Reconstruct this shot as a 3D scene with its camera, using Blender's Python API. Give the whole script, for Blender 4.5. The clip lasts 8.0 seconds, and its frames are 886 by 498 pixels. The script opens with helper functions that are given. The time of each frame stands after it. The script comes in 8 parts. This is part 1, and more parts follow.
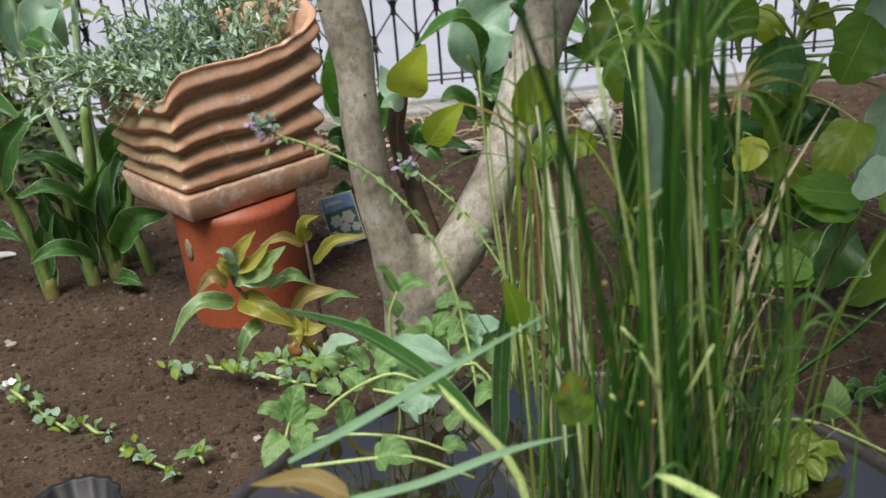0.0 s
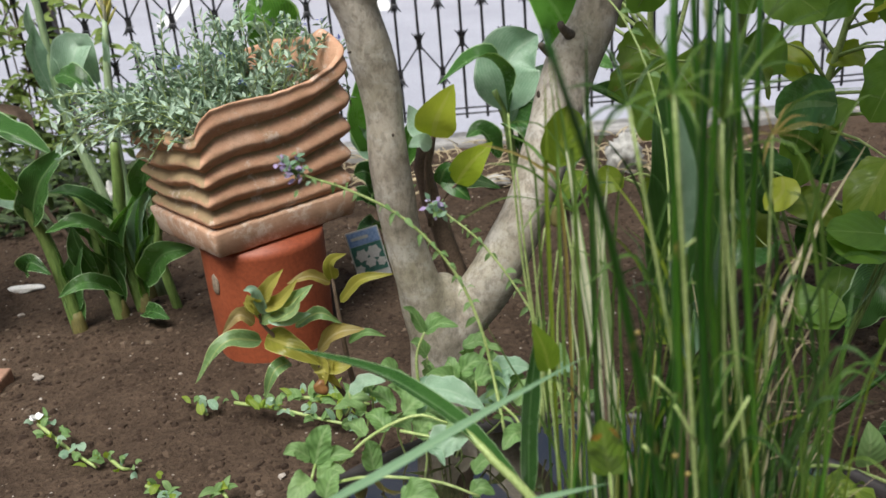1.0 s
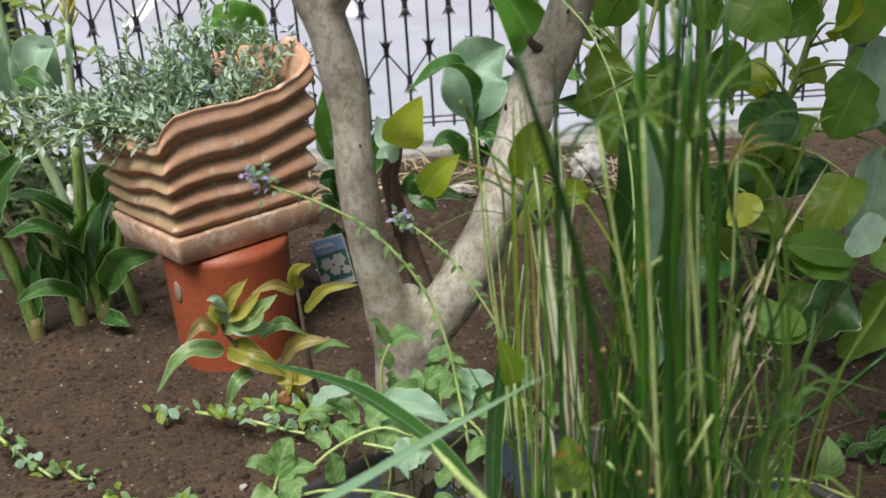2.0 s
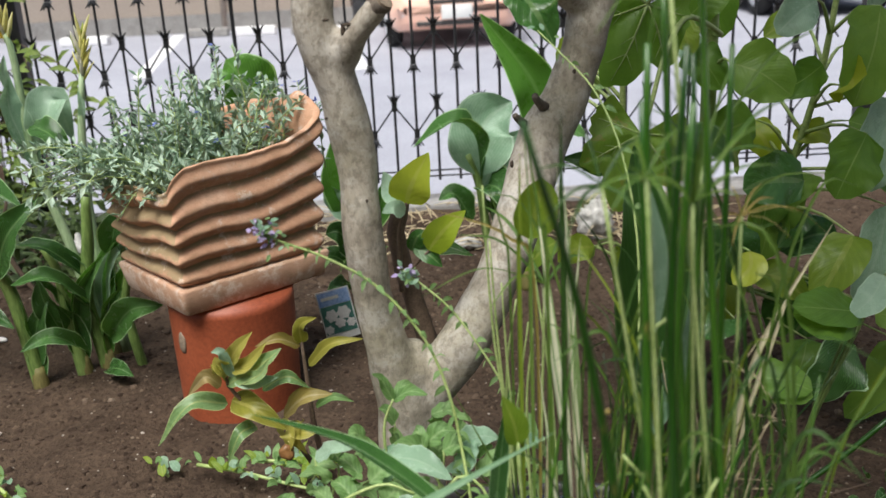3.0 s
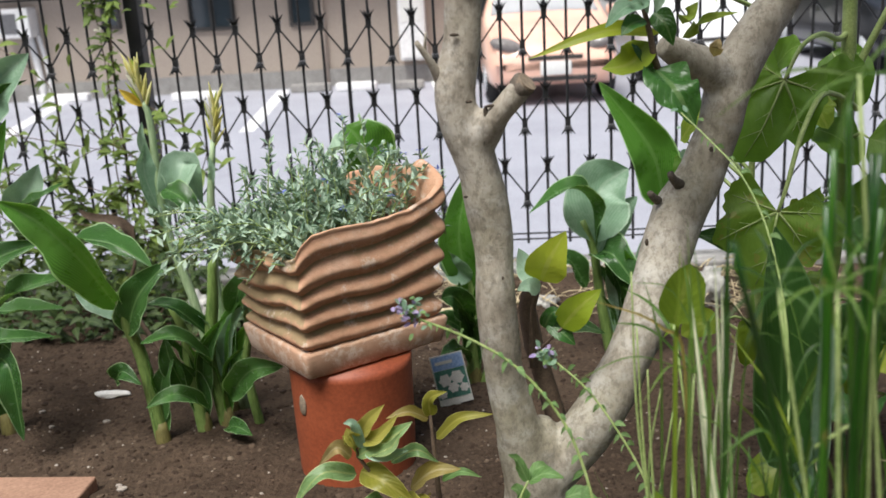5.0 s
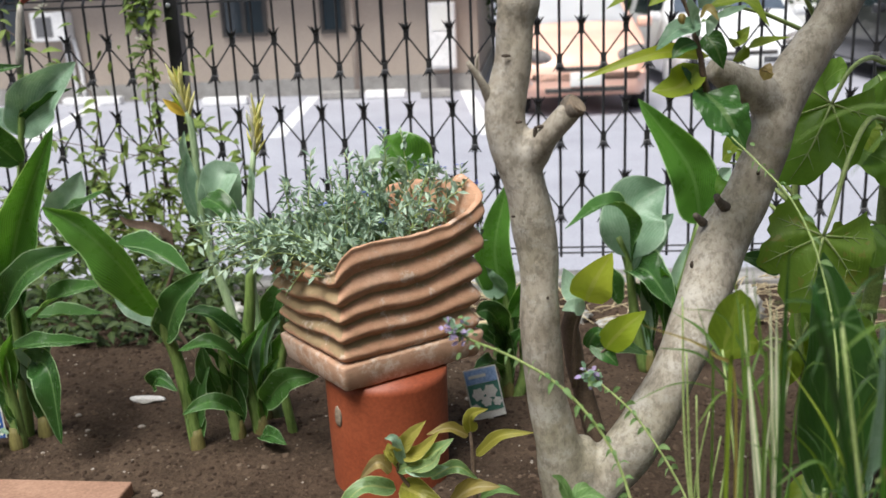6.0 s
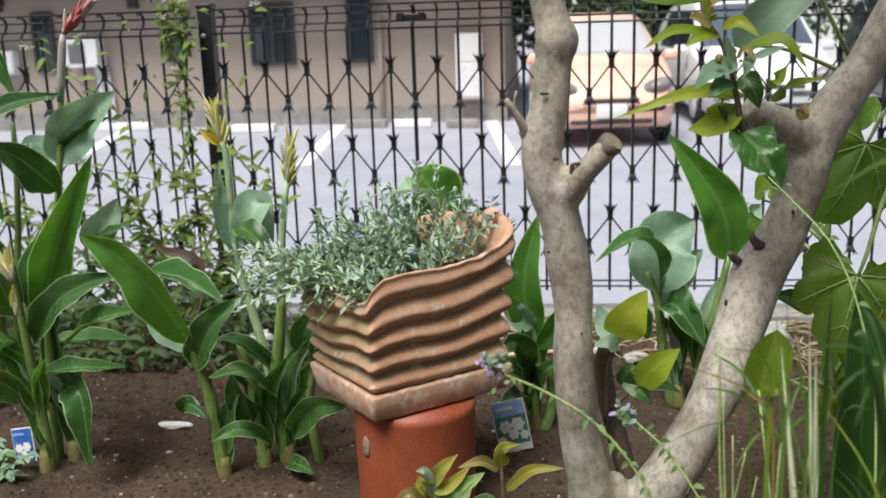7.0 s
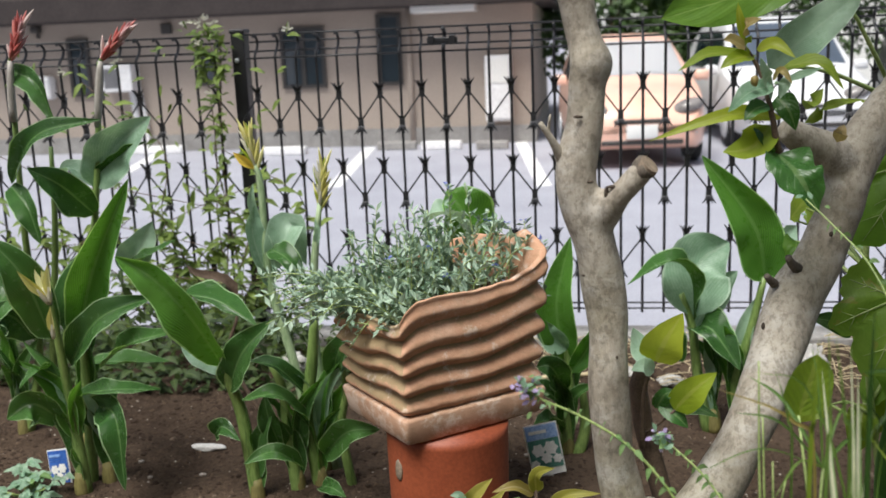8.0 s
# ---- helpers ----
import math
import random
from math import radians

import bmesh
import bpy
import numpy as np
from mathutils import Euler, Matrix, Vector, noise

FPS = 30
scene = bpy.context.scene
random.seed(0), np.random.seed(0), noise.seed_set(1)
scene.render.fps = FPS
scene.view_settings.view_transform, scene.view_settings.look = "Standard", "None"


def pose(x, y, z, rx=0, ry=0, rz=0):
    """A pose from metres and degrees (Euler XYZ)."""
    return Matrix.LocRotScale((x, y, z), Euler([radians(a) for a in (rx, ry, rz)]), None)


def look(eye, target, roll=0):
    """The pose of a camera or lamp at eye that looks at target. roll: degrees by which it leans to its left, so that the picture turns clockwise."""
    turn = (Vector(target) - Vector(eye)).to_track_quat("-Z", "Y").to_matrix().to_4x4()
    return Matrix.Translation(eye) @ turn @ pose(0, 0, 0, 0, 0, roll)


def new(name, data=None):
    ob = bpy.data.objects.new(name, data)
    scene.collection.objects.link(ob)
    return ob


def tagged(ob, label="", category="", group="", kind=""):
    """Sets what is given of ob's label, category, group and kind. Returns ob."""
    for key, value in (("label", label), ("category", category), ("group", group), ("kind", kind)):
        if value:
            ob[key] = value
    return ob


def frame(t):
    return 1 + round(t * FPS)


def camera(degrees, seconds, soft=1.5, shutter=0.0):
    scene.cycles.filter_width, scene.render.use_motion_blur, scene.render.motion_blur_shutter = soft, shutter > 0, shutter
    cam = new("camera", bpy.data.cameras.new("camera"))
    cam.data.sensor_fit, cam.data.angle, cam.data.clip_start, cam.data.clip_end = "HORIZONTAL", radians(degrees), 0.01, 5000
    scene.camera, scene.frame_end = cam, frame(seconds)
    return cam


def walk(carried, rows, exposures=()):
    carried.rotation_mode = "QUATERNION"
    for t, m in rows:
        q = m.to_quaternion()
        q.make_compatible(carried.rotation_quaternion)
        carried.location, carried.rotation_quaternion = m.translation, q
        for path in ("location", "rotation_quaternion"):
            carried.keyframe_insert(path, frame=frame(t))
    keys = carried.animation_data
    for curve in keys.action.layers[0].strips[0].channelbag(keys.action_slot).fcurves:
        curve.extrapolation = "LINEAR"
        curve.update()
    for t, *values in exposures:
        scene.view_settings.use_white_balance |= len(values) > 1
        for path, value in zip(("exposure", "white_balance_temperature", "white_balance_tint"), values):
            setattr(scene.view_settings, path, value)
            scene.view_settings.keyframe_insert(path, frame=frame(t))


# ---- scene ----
cam = camera(49.5, 8.0)
PATH = [
    (0, (-0.186, 0.139, 0.831), (-0.157, 1.959, 0.002), -4.7),
    (0.5, (-0.187, 0.145, 0.832), (-0.182, 1.974, 0.023), -5.0),
    (1, (-0.189, 0.146, 0.839), (-0.203, 1.992, 0.069), -5.0),
    (1.5, (-0.194, 0.146, 0.845), (-0.239, 2.006, 0.11), -5.0),
    (1.7, (-0.19, 0.148, 0.843), (-0.131, 1.991, 0.07), -3.5),
    (2.8, (-0.191, 0.15, 0.845), (-0.125, 2.029, 0.163), -3.4),
    (3, (-0.19, 0.148, 0.848), (-0.133, 2.034, 0.185), -2.8),
    (3.5, (-0.2, 0.15, 0.855), (-0.198, 2.051, 0.233), -3.1),
    (4, (-0.212, 0.151, 0.859), (-0.242, 2.059, 0.258), -2.7),
    (4.5, (-0.22, 0.153, 0.866), (-0.303, 2.069, 0.296), -3.2),
    (6, (-0.249, 0.15, 0.884), (-0.426, 2.07, 0.352), -2.5),
    (6.5, (-0.255, 0.143, 0.888), (-0.45, 2.068, 0.381), -2.3),
    (7, (-0.26, 0.143, 0.891), (-0.483, 2.073, 0.419), -1.9),
    (7.5, (-0.263, 0.145, 0.893), (-0.531, 2.074, 0.434), -2.5),
    (8, (-0.264, 0.143, 0.893), (-0.548, 2.077, 0.466), -2.4),
]
walk(cam, [(t, look(eye, target, roll)) for t, eye, target, roll in PATH],
     exposures=[(0.0, 0.34, 6250, 7.5), (2.5, 0.41, 6250, 7.5), (6.5, 0.41, 6250, 7.5), (8.0, 0.33, 6250, 7.5)])
cam.data.dof.use_dof = True
cam.data.dof.focus_distance = 1.12
cam.data.dof.aperture_fstop = 9.0

# ---- light: bright overcast sky, wide soft sun ----
world = bpy.data.worlds.new("sky")
scene.world = world
world.use_nodes = True
wn = world.node_tree.nodes
sky = wn.new("ShaderNodeTexSky")
sky.sky_type = "NISHITA"
sky.sun_disc = False
sky.sun_elevation, sky.sun_rotation = radians(63), radians(-154)
sky.dust_density = 7.0
world.node_tree.links.new(sky.outputs["Color"], wn["Background"].inputs["Color"])
wn["Background"].inputs["Strength"].default_value = 0.08
sun = new("sun", bpy.data.lights.new("sun", "SUN"))
sun.data.energy, sun.data.angle, sun.data.color = 3.4, radians(28), (1.0, 0.97, 0.93)
sun.matrix_world = look((-1.3, -2.7, 6), (0, 0, 0))

# ---- materials ----
def nodes_of(name):
    m = bpy.data.materials.new(name)
    m.use_nodes = True
    n, l = m.node_tree.nodes, m.node_tree.links
    return m, n, l, n["Principled BSDF"], n["Material Output"]


def ramp(n, l, value, stops):
    r = n.new("ShaderNodeValToRGB")
    while len(r.color_ramp.elements) < len(stops):
        r.color_ramp.elements.new(0.5)
    for e, (p, c) in zip(r.color_ramp.elements, stops):
        e.position, e.color = p, (*c, 1)
    l.new(value, r.inputs["Fac"])
    return r.outputs["Color"]


def noise_out(n, l, scale, detail=4, rough=0.6, stretch=(1, 1, 1), coord="Object"):
    tc, mp, t = n.new("ShaderNodeTexCoord"), n.new("ShaderNodeMapping"), n.new("ShaderNodeTexNoise")
    mp.inputs["Scale"].default_value = stretch
    t.inputs["Scale"].default_value, t.inputs["Detail"].default_value, t.inputs["Roughness"].default_value = scale, detail, rough
    l.new(tc.outputs[coord], mp.inputs["Vector"])
    l.new(mp.outputs["Vector"], t.inputs["Vector"])
    return t.outputs["Fac"]


def mixed(n, l, fac, a, b, mode="MIX"):
    x = n.new("ShaderNodeMix")
    x.data_type, x.blend_type = "RGBA", mode
    for sock, v in ((x.inputs[0], fac), (x.inputs[6], a), (x.inputs[7], b)):
        if isinstance(v, (int, float)):
            sock.default_value = v
        elif isinstance(v, tuple):
            sock.default_value = (*v, 1)
        else:
            l.new(v, sock)
    return x.outputs[2]


def bumped(n, l, bsdf, height, strength, distance):
    b = n.new("ShaderNodeBump")
    b.inputs["Strength"].default_value, b.inputs["Distance"].default_value = strength, distance
    l.new(height, b.inputs["Height"])
    l.new(b.outputs["Normal"], bsdf.inputs["Normal"])


def plain(name, dark, light, scale=20, rough=0.6, bump=0.3, depth=0.002, metal=0.0, fine=8.0, stretch=(1, 1, 1), spec=0.5):
    """A surface with variation at two scales."""
    m, n, l, b, out = nodes_of(name)
    big, small = noise_out(n, l, scale, 4, 0.6, stretch), noise_out(n, l, scale * fine, 3, 0.6, stretch)
    c = ramp(n, l, big, [(0.3, dark), (0.7, light)])
    c = mixed(n, l, 0.35, c, ramp(n, l, small, [(0.3, tuple(v * 0.6 for v in dark)), (0.7, tuple(min(1, v * 1.25) for v in light))]))
    l.new(c, b.inputs["Base Color"])
    b.inputs["Roughness"].default_value, b.inputs["Metallic"].default_value = rough, metal
    b.inputs["Specular IOR Level"].default_value = spec
    bumped(n, l, b, small, bump, depth)
    return m


def uv_parts(n, l):
    uv, s = n.new("ShaderNodeUVMap"), n.new("ShaderNodeSeparateXYZ")
    l.new(uv.outputs["UV"], s.inputs["Vector"])
    return s.outputs["X"], s.outputs["Y"]


def calc(n, l, op, a, b=0.0):
    x = n.new("ShaderNodeMath")
    x.operation = op
    for sock, v in ((x.inputs[0], a), (x.inputs[1], b)):
        if isinstance(v, (int, float)):
            sock.default_value = v
        else:
            l.new(v, sock)
    return x.outputs[0]


def foliage(name, dark, light, rib, glow=0.35, rough=0.42, veins=26.0, slant=1.2, spots=None, ribw=0.06, vein_depth=0.16, tint=(1.0, 1.0, 0.45), ribk=0.4, edge=0.0, relief=0.0011):
    """A leaf: pale midrib, side veins from the blade's own coordinates (lengthwise ones where veins is 0), blotches, light passing through."""
    m, n, l, b, out = nodes_of(name)
    u, v = uv_parts(n, l)
    side = calc(n, l, "ABSOLUTE", calc(n, l, "SUBTRACT", u, 0.5))
    big, patch, grain = noise_out(n, l, 18, 3), noise_out(n, l, 55, 4, 0.65), noise_out(n, l, 420, 2, 0.6)
    if veins:
        run = calc(n, l, "ADD", calc(n, l, "SUBTRACT", v, calc(n, l, "MULTIPLY", side, slant)), calc(n, l, "MULTIPLY", patch, 0.35 / veins))
        coarse = calc(n, l, "SINE", calc(n, l, "MULTIPLY", run, veins * 6.283))
        fine = calc(n, l, "SINE", calc(n, l, "MULTIPLY", run, veins * 6.283 * 3.0))
    else:
        coarse = calc(n, l, "SINE", calc(n, l, "MULTIPLY", u, 4 * 6.283))
        fine = calc(n, l, "SINE", calc(n, l, "MULTIPLY", u, 11 * 6.283))
    wave = calc(n, l, "ADD", calc(n, l, "MULTIPLY", coarse, 0.7), calc(n, l, "MULTIPLY", fine, 0.3))
    info = n.new("ShaderNodeObjectInfo")
    geo = n.new("ShaderNodeNewGeometry")
    rnd = calc(n, l, "FRACT", calc(n, l, "ADD", info.outputs["Random"], geo.outputs["Random Per Island"]))
    mixv = calc(n, l, "ADD", calc(n, l, "ADD", calc(n, l, "MULTIPLY", big, 0.4), calc(n, l, "MULTIPLY", patch, 0.25)), calc(n, l, "MULTIPLY", rnd, 0.4))
    base = ramp(n, l, mixv, [(0.25, dark), (0.78, light)])
    vein = calc(n, l, "MULTIPLY", calc(n, l, "POWER", calc(n, l, "ADD", calc(n, l, "MULTIPLY", wave, 0.5), 0.5), 2.5), vein_depth * 1.6)
    base = mixed(n, l, vein, base, tuple(min(1, q * 1.7) for q in light))
    base = mixed(n, l, calc(n, l, "MULTIPLY", grain, 0.22), base, tuple(q * 0.55 for q in dark))
    if spots:
        base = mixed(n, l, calc(n, l, "MULTIPLY", calc(n, l, "GREATER_THAN", noise_out(n, l, 60, 2), 0.62), 0.7), base, spots)
    mid = calc(n, l, "LESS_THAN", side, ribw)
    base = mixed(n, l, calc(n, l, "MULTIPLY", mid, ribk), base, rib)
    # pale margin; on the cannas rim light is put into its colour
    base = mixed(n, l, calc(n, l, "MULTIPLY", calc(n, l, "GREATER_THAN", side, 0.47), edge), base, tuple(min(1, q * 1.5 + 0.18) for q in rib))
    l.new(base, b.inputs["Base Color"])
    l.new(calc(n, l, "ADD", calc(n, l, "MULTIPLY", patch, 0.3), rough - 0.15), b.inputs["Roughness"])
    b.inputs["Specular IOR Level"].default_value = 0.6
    bumped(n, l, b, calc(n, l, "ADD", wave, calc(n, l, "MULTIPLY", patch, 2.2)), 0.45, relief)
    tr, mx = n.new("ShaderNodeBsdfTranslucent"), n.new("ShaderNodeMixShader")
    l.new(mixed(n, l, 1.0, base, tint, "MULTIPLY"), tr.inputs["Color"])
    mx.inputs["Fac"].default_value = glow
    l.new(b.outputs["BSDF"], mx.inputs[1])
    l.new(tr.outputs["BSDF"], mx.inputs[2])
    l.new(mx.outputs["Shader"], out.inputs["Surface"])
    return m


def striped(name, green, cream, lo, hi, glow=0.3):
    """A strap leaf with a cream stripe along it."""
    m, n, l, b, out = nodes_of(name)
    u, v = uv_parts(n, l)
    wob = calc(n, l, "ADD", u, calc(n, l, "MULTIPLY", calc(n, l, "SUBTRACT", noise_out(n, l, 14, 2), 0.5), 0.35))
    band = calc(n, l, "MULTIPLY", calc(n, l, "GREATER_THAN", wob, lo), calc(n, l, "LESS_THAN", wob, hi))
    c = mixed(n, l, band, green, cream)
    c = mixed(n, l, 0.18, c, ramp(n, l, noise_out(n, l, 70, 3), [(0.3, green), (0.6, cream)]))
    l.new(c, b.inputs["Base Color"])
    b.inputs["Roughness"].default_value = 0.45
    tr, mx = n.new("ShaderNodeBsdfTranslucent"), n.new("ShaderNodeMixShader")
    l.new(c, tr.inputs["Color"])
    mx.inputs["Fac"].default_value = glow
    l.new(b.outputs["BSDF"], mx.inputs[1])
    l.new(tr.outputs["BSDF"], mx.inputs[2])
    l.new(mx.outputs["Shader"], out.inputs["Surface"])
    return m


M_SOIL = plain("soil", (0.029, 0.019, 0.0125), (0.096, 0.066, 0.045), 9, 0.95, 1.0, 0.007, fine=14, spec=0.15)


def make_clod():
    """Loose crumbs, each one drier or moister than the next."""
    m, n, l, b, out = nodes_of("soil clod")
    geo = n.new("ShaderNodeNewGeometry")
    rnd = calc(n, l, "POWER", geo.outputs["Random Per Island"], 1.6)
    c = ramp(n, l, rnd, [(0.0, (0.03, 0.019, 0.013)), (0.6, (0.074, 0.05, 0.034)), (0.95, (0.125, 0.088, 0.061)), (1.0, (0.22, 0.17, 0.125))])
    fine = noise_out(n, l, 260, 4, 0.7)
    c = mixed(n, l, calc(n, l, "MULTIPLY", fine, 0.5), c, (0.05, 0.033, 0.023))
    l.new(c, b.inputs["Base Color"])
    b.inputs["Roughness"].default_value, b.inputs["Specular IOR Level"].default_value = 0.95, 0.2
    bumped(n, l, b, fine, 0.8, 0.002)
    return m


M_CLOD = make_clod()
M_PEBBLE = plain("pebble", (0.19, 0.16, 0.13), (0.44, 0.39, 0.34), 60, 0.85, 0.5, 0.001)
M_WHITE_STONE = plain("white stone", (0.55, 0.53, 0.5), (0.8, 0.78, 0.75), 50, 0.8, 0.4, 0.001)
M_SACK = plain("weathered pale sacking", (0.27, 0.26, 0.235), (0.54, 0.53, 0.5), 60, 0.9, 0.6, 0.002)
M_PIPE = plain("red earthenware", (0.24, 0.052, 0.02), (0.34, 0.085, 0.034), 14, 0.55, 0.25, 0.0008, fine=12)
M_IRON = plain("black painted steel", (0.008, 0.008, 0.009), (0.022, 0.022, 0.024), 40, 0.42, 0.2, 0.0004)
M_BAND = plain("grey metal band", (0.12, 0.12, 0.125), (0.24, 0.24, 0.25), 60, 0.4, 0.2, 0.0003, metal=0.4)
M_ASPHALT = plain("worn pale asphalt", (0.29, 0.295, 0.34), (0.39, 0.395, 0.445), 1.2, 0.9, 0.4, 0.004, fine=60)
M_PAINT = plain("road paint", (0.72, 0.72, 0.72), (0.85, 0.85, 0.85), 6, 0.7, 0.2, 0.001)
M_CONCRETE = plain("concrete", (0.2, 0.19, 0.18), (0.36, 0.35, 0.33), 6, 0.9, 0.4, 0.002)
M_WALL = plain("beige render", (0.37, 0.31, 0.26), (0.43, 0.365, 0.305), 1.5, 0.85, 0.3, 0.002, fine=30)
M_EAVE = plain("dark brown fascia", (0.02, 0.014, 0.013), (0.042, 0.032, 0.03), 3, 0.8, 0.1, 0.001)
M_BASIN = plain("dusty grey-black plastic", (0.02, 0.018, 0.018), (0.06, 0.052, 0.054), 14, 0.5, 0.25, 0.0006)
M_PLASTIC = plain("black plastic", (0.009, 0.009, 0.01), (0.022, 0.02, 0.02), 30, 0.55, 0.25, 0.0006)
M_WHITE = plain("white enamel", (0.7, 0.7, 0.7), (0.82, 0.82, 0.82), 4, 0.4, 0.05, 0.0005)
M_RUBBER = plain("tyre rubber", (0.012, 0.012, 0.012), (0.025, 0.025, 0.025), 12, 0.85, 0.3, 0.002)
M_STRAW = plain("dry straw", (0.35, 0.27, 0.15), (0.66, 0.56, 0.36), 60, 0.8, 0.3, 0.0004, stretch=(1, 1, 0.1))
M_TWIG = plain("brown twig", (0.07, 0.045, 0.03), (0.16, 0.11, 0.075), 60, 0.8, 0.4, 0.0006)
M_CANNA_STEM = plain("canna stem", (0.06, 0.12, 0.022), (0.24, 0.34, 0.1), 45, 0.45, 0.15, 0.0005, stretch=(1, 1, 0.15))
M_PALESTEM = plain("pale bloomy stem", (0.17, 0.28, 0.12), (0.4, 0.5, 0.3), 45, 0.5, 0.15, 0.0005, stretch=(1, 1, 0.15))
M_WAXY = plain("waxy grey-purple stem", (0.24, 0.24, 0.2), (0.46, 0.42, 0.38), 40, 0.5, 0.15, 0.0004, stretch=(1, 1, 0.1))
M_STEM = plain("soft green stem", (0.2, 0.3, 0.07), (0.42, 0.5, 0.2), 50, 0.5, 0.2, 0.0004)
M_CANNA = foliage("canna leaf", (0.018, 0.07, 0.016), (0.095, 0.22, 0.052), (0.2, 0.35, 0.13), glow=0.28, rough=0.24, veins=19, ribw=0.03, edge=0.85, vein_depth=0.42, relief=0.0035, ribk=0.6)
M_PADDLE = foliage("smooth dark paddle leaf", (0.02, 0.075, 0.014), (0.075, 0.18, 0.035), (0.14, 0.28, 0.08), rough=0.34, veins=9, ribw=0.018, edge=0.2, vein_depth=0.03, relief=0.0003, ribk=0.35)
# pale glaucous leaf, with the sky's sheen put into its colour
M_CANNA_PALE = foliage("sheen-pale canna leaf", (0.2, 0.37, 0.23), (0.44, 0.61, 0.44), (0.46, 0.6, 0.45), rough=0.27, ribw=0.03, tint=(1, 1, 0.7), edge=0.3, veins=17, vein_depth=0.1, relief=0.0007)
# brighter copy of the canna leaf, light on the blade put into its colour
M_CANNA_LIT = foliage("lit canna leaf", (0.055, 0.19, 0.026), (0.15, 0.35, 0.055), (0.28, 0.48, 0.17), glow=0.45, rough=0.3, ribw=0.035, edge=0.8, veins=19, vein_depth=0.36, relief=0.0035)
M_BROAD = foliage("broad garden leaf", (0.11, 0.26, 0.028), (0.28, 0.46, 0.075), (0.4, 0.54, 0.18), glow=0.58, veins=5, slant=0.9, vein_depth=0.03, relief=0.0006, ribw=0.014, ribk=0.5)
M_SPOTTED = foliage("brown-spotted broad leaf", (0.14, 0.3, 0.035), (0.36, 0.53, 0.095), (0.4, 0.54, 0.18), glow=0.58, veins=5, slant=0.9, vein_depth=0.02, relief=0.0006, ribw=0.0, ribk=0.0, spots=(0.36, 0.36, 0.09))
M_GLOSSY = foliage("glossy tree leaf", (0.035, 0.12, 0.022), (0.1, 0.23, 0.055), (0.26, 0.38, 0.16), rough=0.26, veins=7, slant=0.8, vein_depth=0.06, relief=0.0004)
M_YOUNG = foliage("young yellow-green leaf", (0.3, 0.42, 0.025), (0.48, 0.54, 0.05), (0.5, 0.52, 0.14), glow=0.5, veins=6, slant=0.8, vein_depth=0.012, relief=0.0002)
M_SHOOT = foliage("lime green shoot leaf", (0.16, 0.28, 0.02), (0.3, 0.4, 0.04), (0.4, 0.45, 0.1), glow=0.45, veins=7, slant=0.8, vein_depth=0.06, relief=0.0005)
M_BRONZE = foliage("bronze young leaf", (0.34, 0.28, 0.06), (0.58, 0.43, 0.24), (0.65, 0.55, 0.35), glow=0.45, veins=7, slant=0.8, vein_depth=0.06, relief=0.0005)
M_WITHER = foliage("withered olive leaf", (0.14, 0.1, 0.02), (0.3, 0.21, 0.06), (0.36, 0.27, 0.1), glow=0.3, veins=7, slant=0.8)
M_SAPLING = foliage("pale glossy sapling leaf", (0.12, 0.25, 0.08), (0.33, 0.46, 0.2), (0.5, 0.52, 0.2), glow=0.35, rough=0.28, veins=7, slant=0.8, vein_depth=0.04, relief=0.0005, edge=0.5)
M_OLIVE = foliage("olive young leaf", (0.26, 0.26, 0.03), (0.46, 0.42, 0.09), (0.55, 0.48, 0.14), glow=0.4, rough=0.35, veins=7, slant=0.8, vein_depth=0.04, relief=0.0005, edge=0.4)
M_TURNING = foliage("leaf turning orange", (0.1, 0.22, 0.02), (0.26, 0.36, 0.05), (0.3, 0.4, 0.1), glow=0.4, veins=6, slant=0.8, spots=(0.45, 0.17, 0.03))
M_LETTUCE = foliage("ribbed yellow-green water leaf", (0.09, 0.17, 0.015), (0.25, 0.33, 0.05), (0.3, 0.38, 0.1), glow=0.35, veins=0.0, vein_depth=0.25, ribk=0.1, relief=0.002)
M_MINT = foliage("mint leaf", (0.13, 0.27, 0.07), (0.29, 0.45, 0.18), (0.4, 0.55, 0.26), glow=0.4, veins=6, slant=0.7, rough=0.5)
M_SILVER = foliage("silvery small leaf", (0.075, 0.18, 0.095), (0.54, 0.69, 0.53), (0.6, 0.7, 0.56), glow=0.2, rough=0.45, veins=2, tint=(1, 1, 0.75))
M_VINE = foliage("fence vine leaf", (0.05, 0.11, 0.018), (0.29, 0.39, 0.085), (0.28, 0.36, 0.12), glow=0.35, veins=5)
M_GROUNDLEAF = foliage("groundcover leaf", (0.018, 0.045, 0.012), (0.09, 0.135, 0.037), (0.2, 0.27, 0.1), glow=0.3, veins=5)
M_FARLEAF = foliage("tree leaf", (0.02, 0.055, 0.012), (0.07, 0.12, 0.03), (0.1, 0.16, 0.05), glow=0.25, veins=5)
M_BLADE = foliage("grass blade", (0.05, 0.14, 0.018), (0.19, 0.31, 0.055), (0.3, 0.44, 0.15), glow=0.4, veins=0.0, ribw=0.08)
M_REEDLEAF = foliage("dark sedge blade", (0.015, 0.055, 0.008), (0.06, 0.135, 0.022), (0.12, 0.22, 0.06), glow=0.3, veins=0.0)
M_BLUEBLADE = foliage("blue-green blade", (0.14, 0.27, 0.14), (0.24, 0.4, 0.23), (0.4, 0.56, 0.34), glow=0.3, veins=0.0)
M_OCHRE = foliage("ochre dying blade", (0.28, 0.22, 0.05), (0.48, 0.38, 0.12), (0.5, 0.42, 0.16), glow=0.3, veins=0.0)
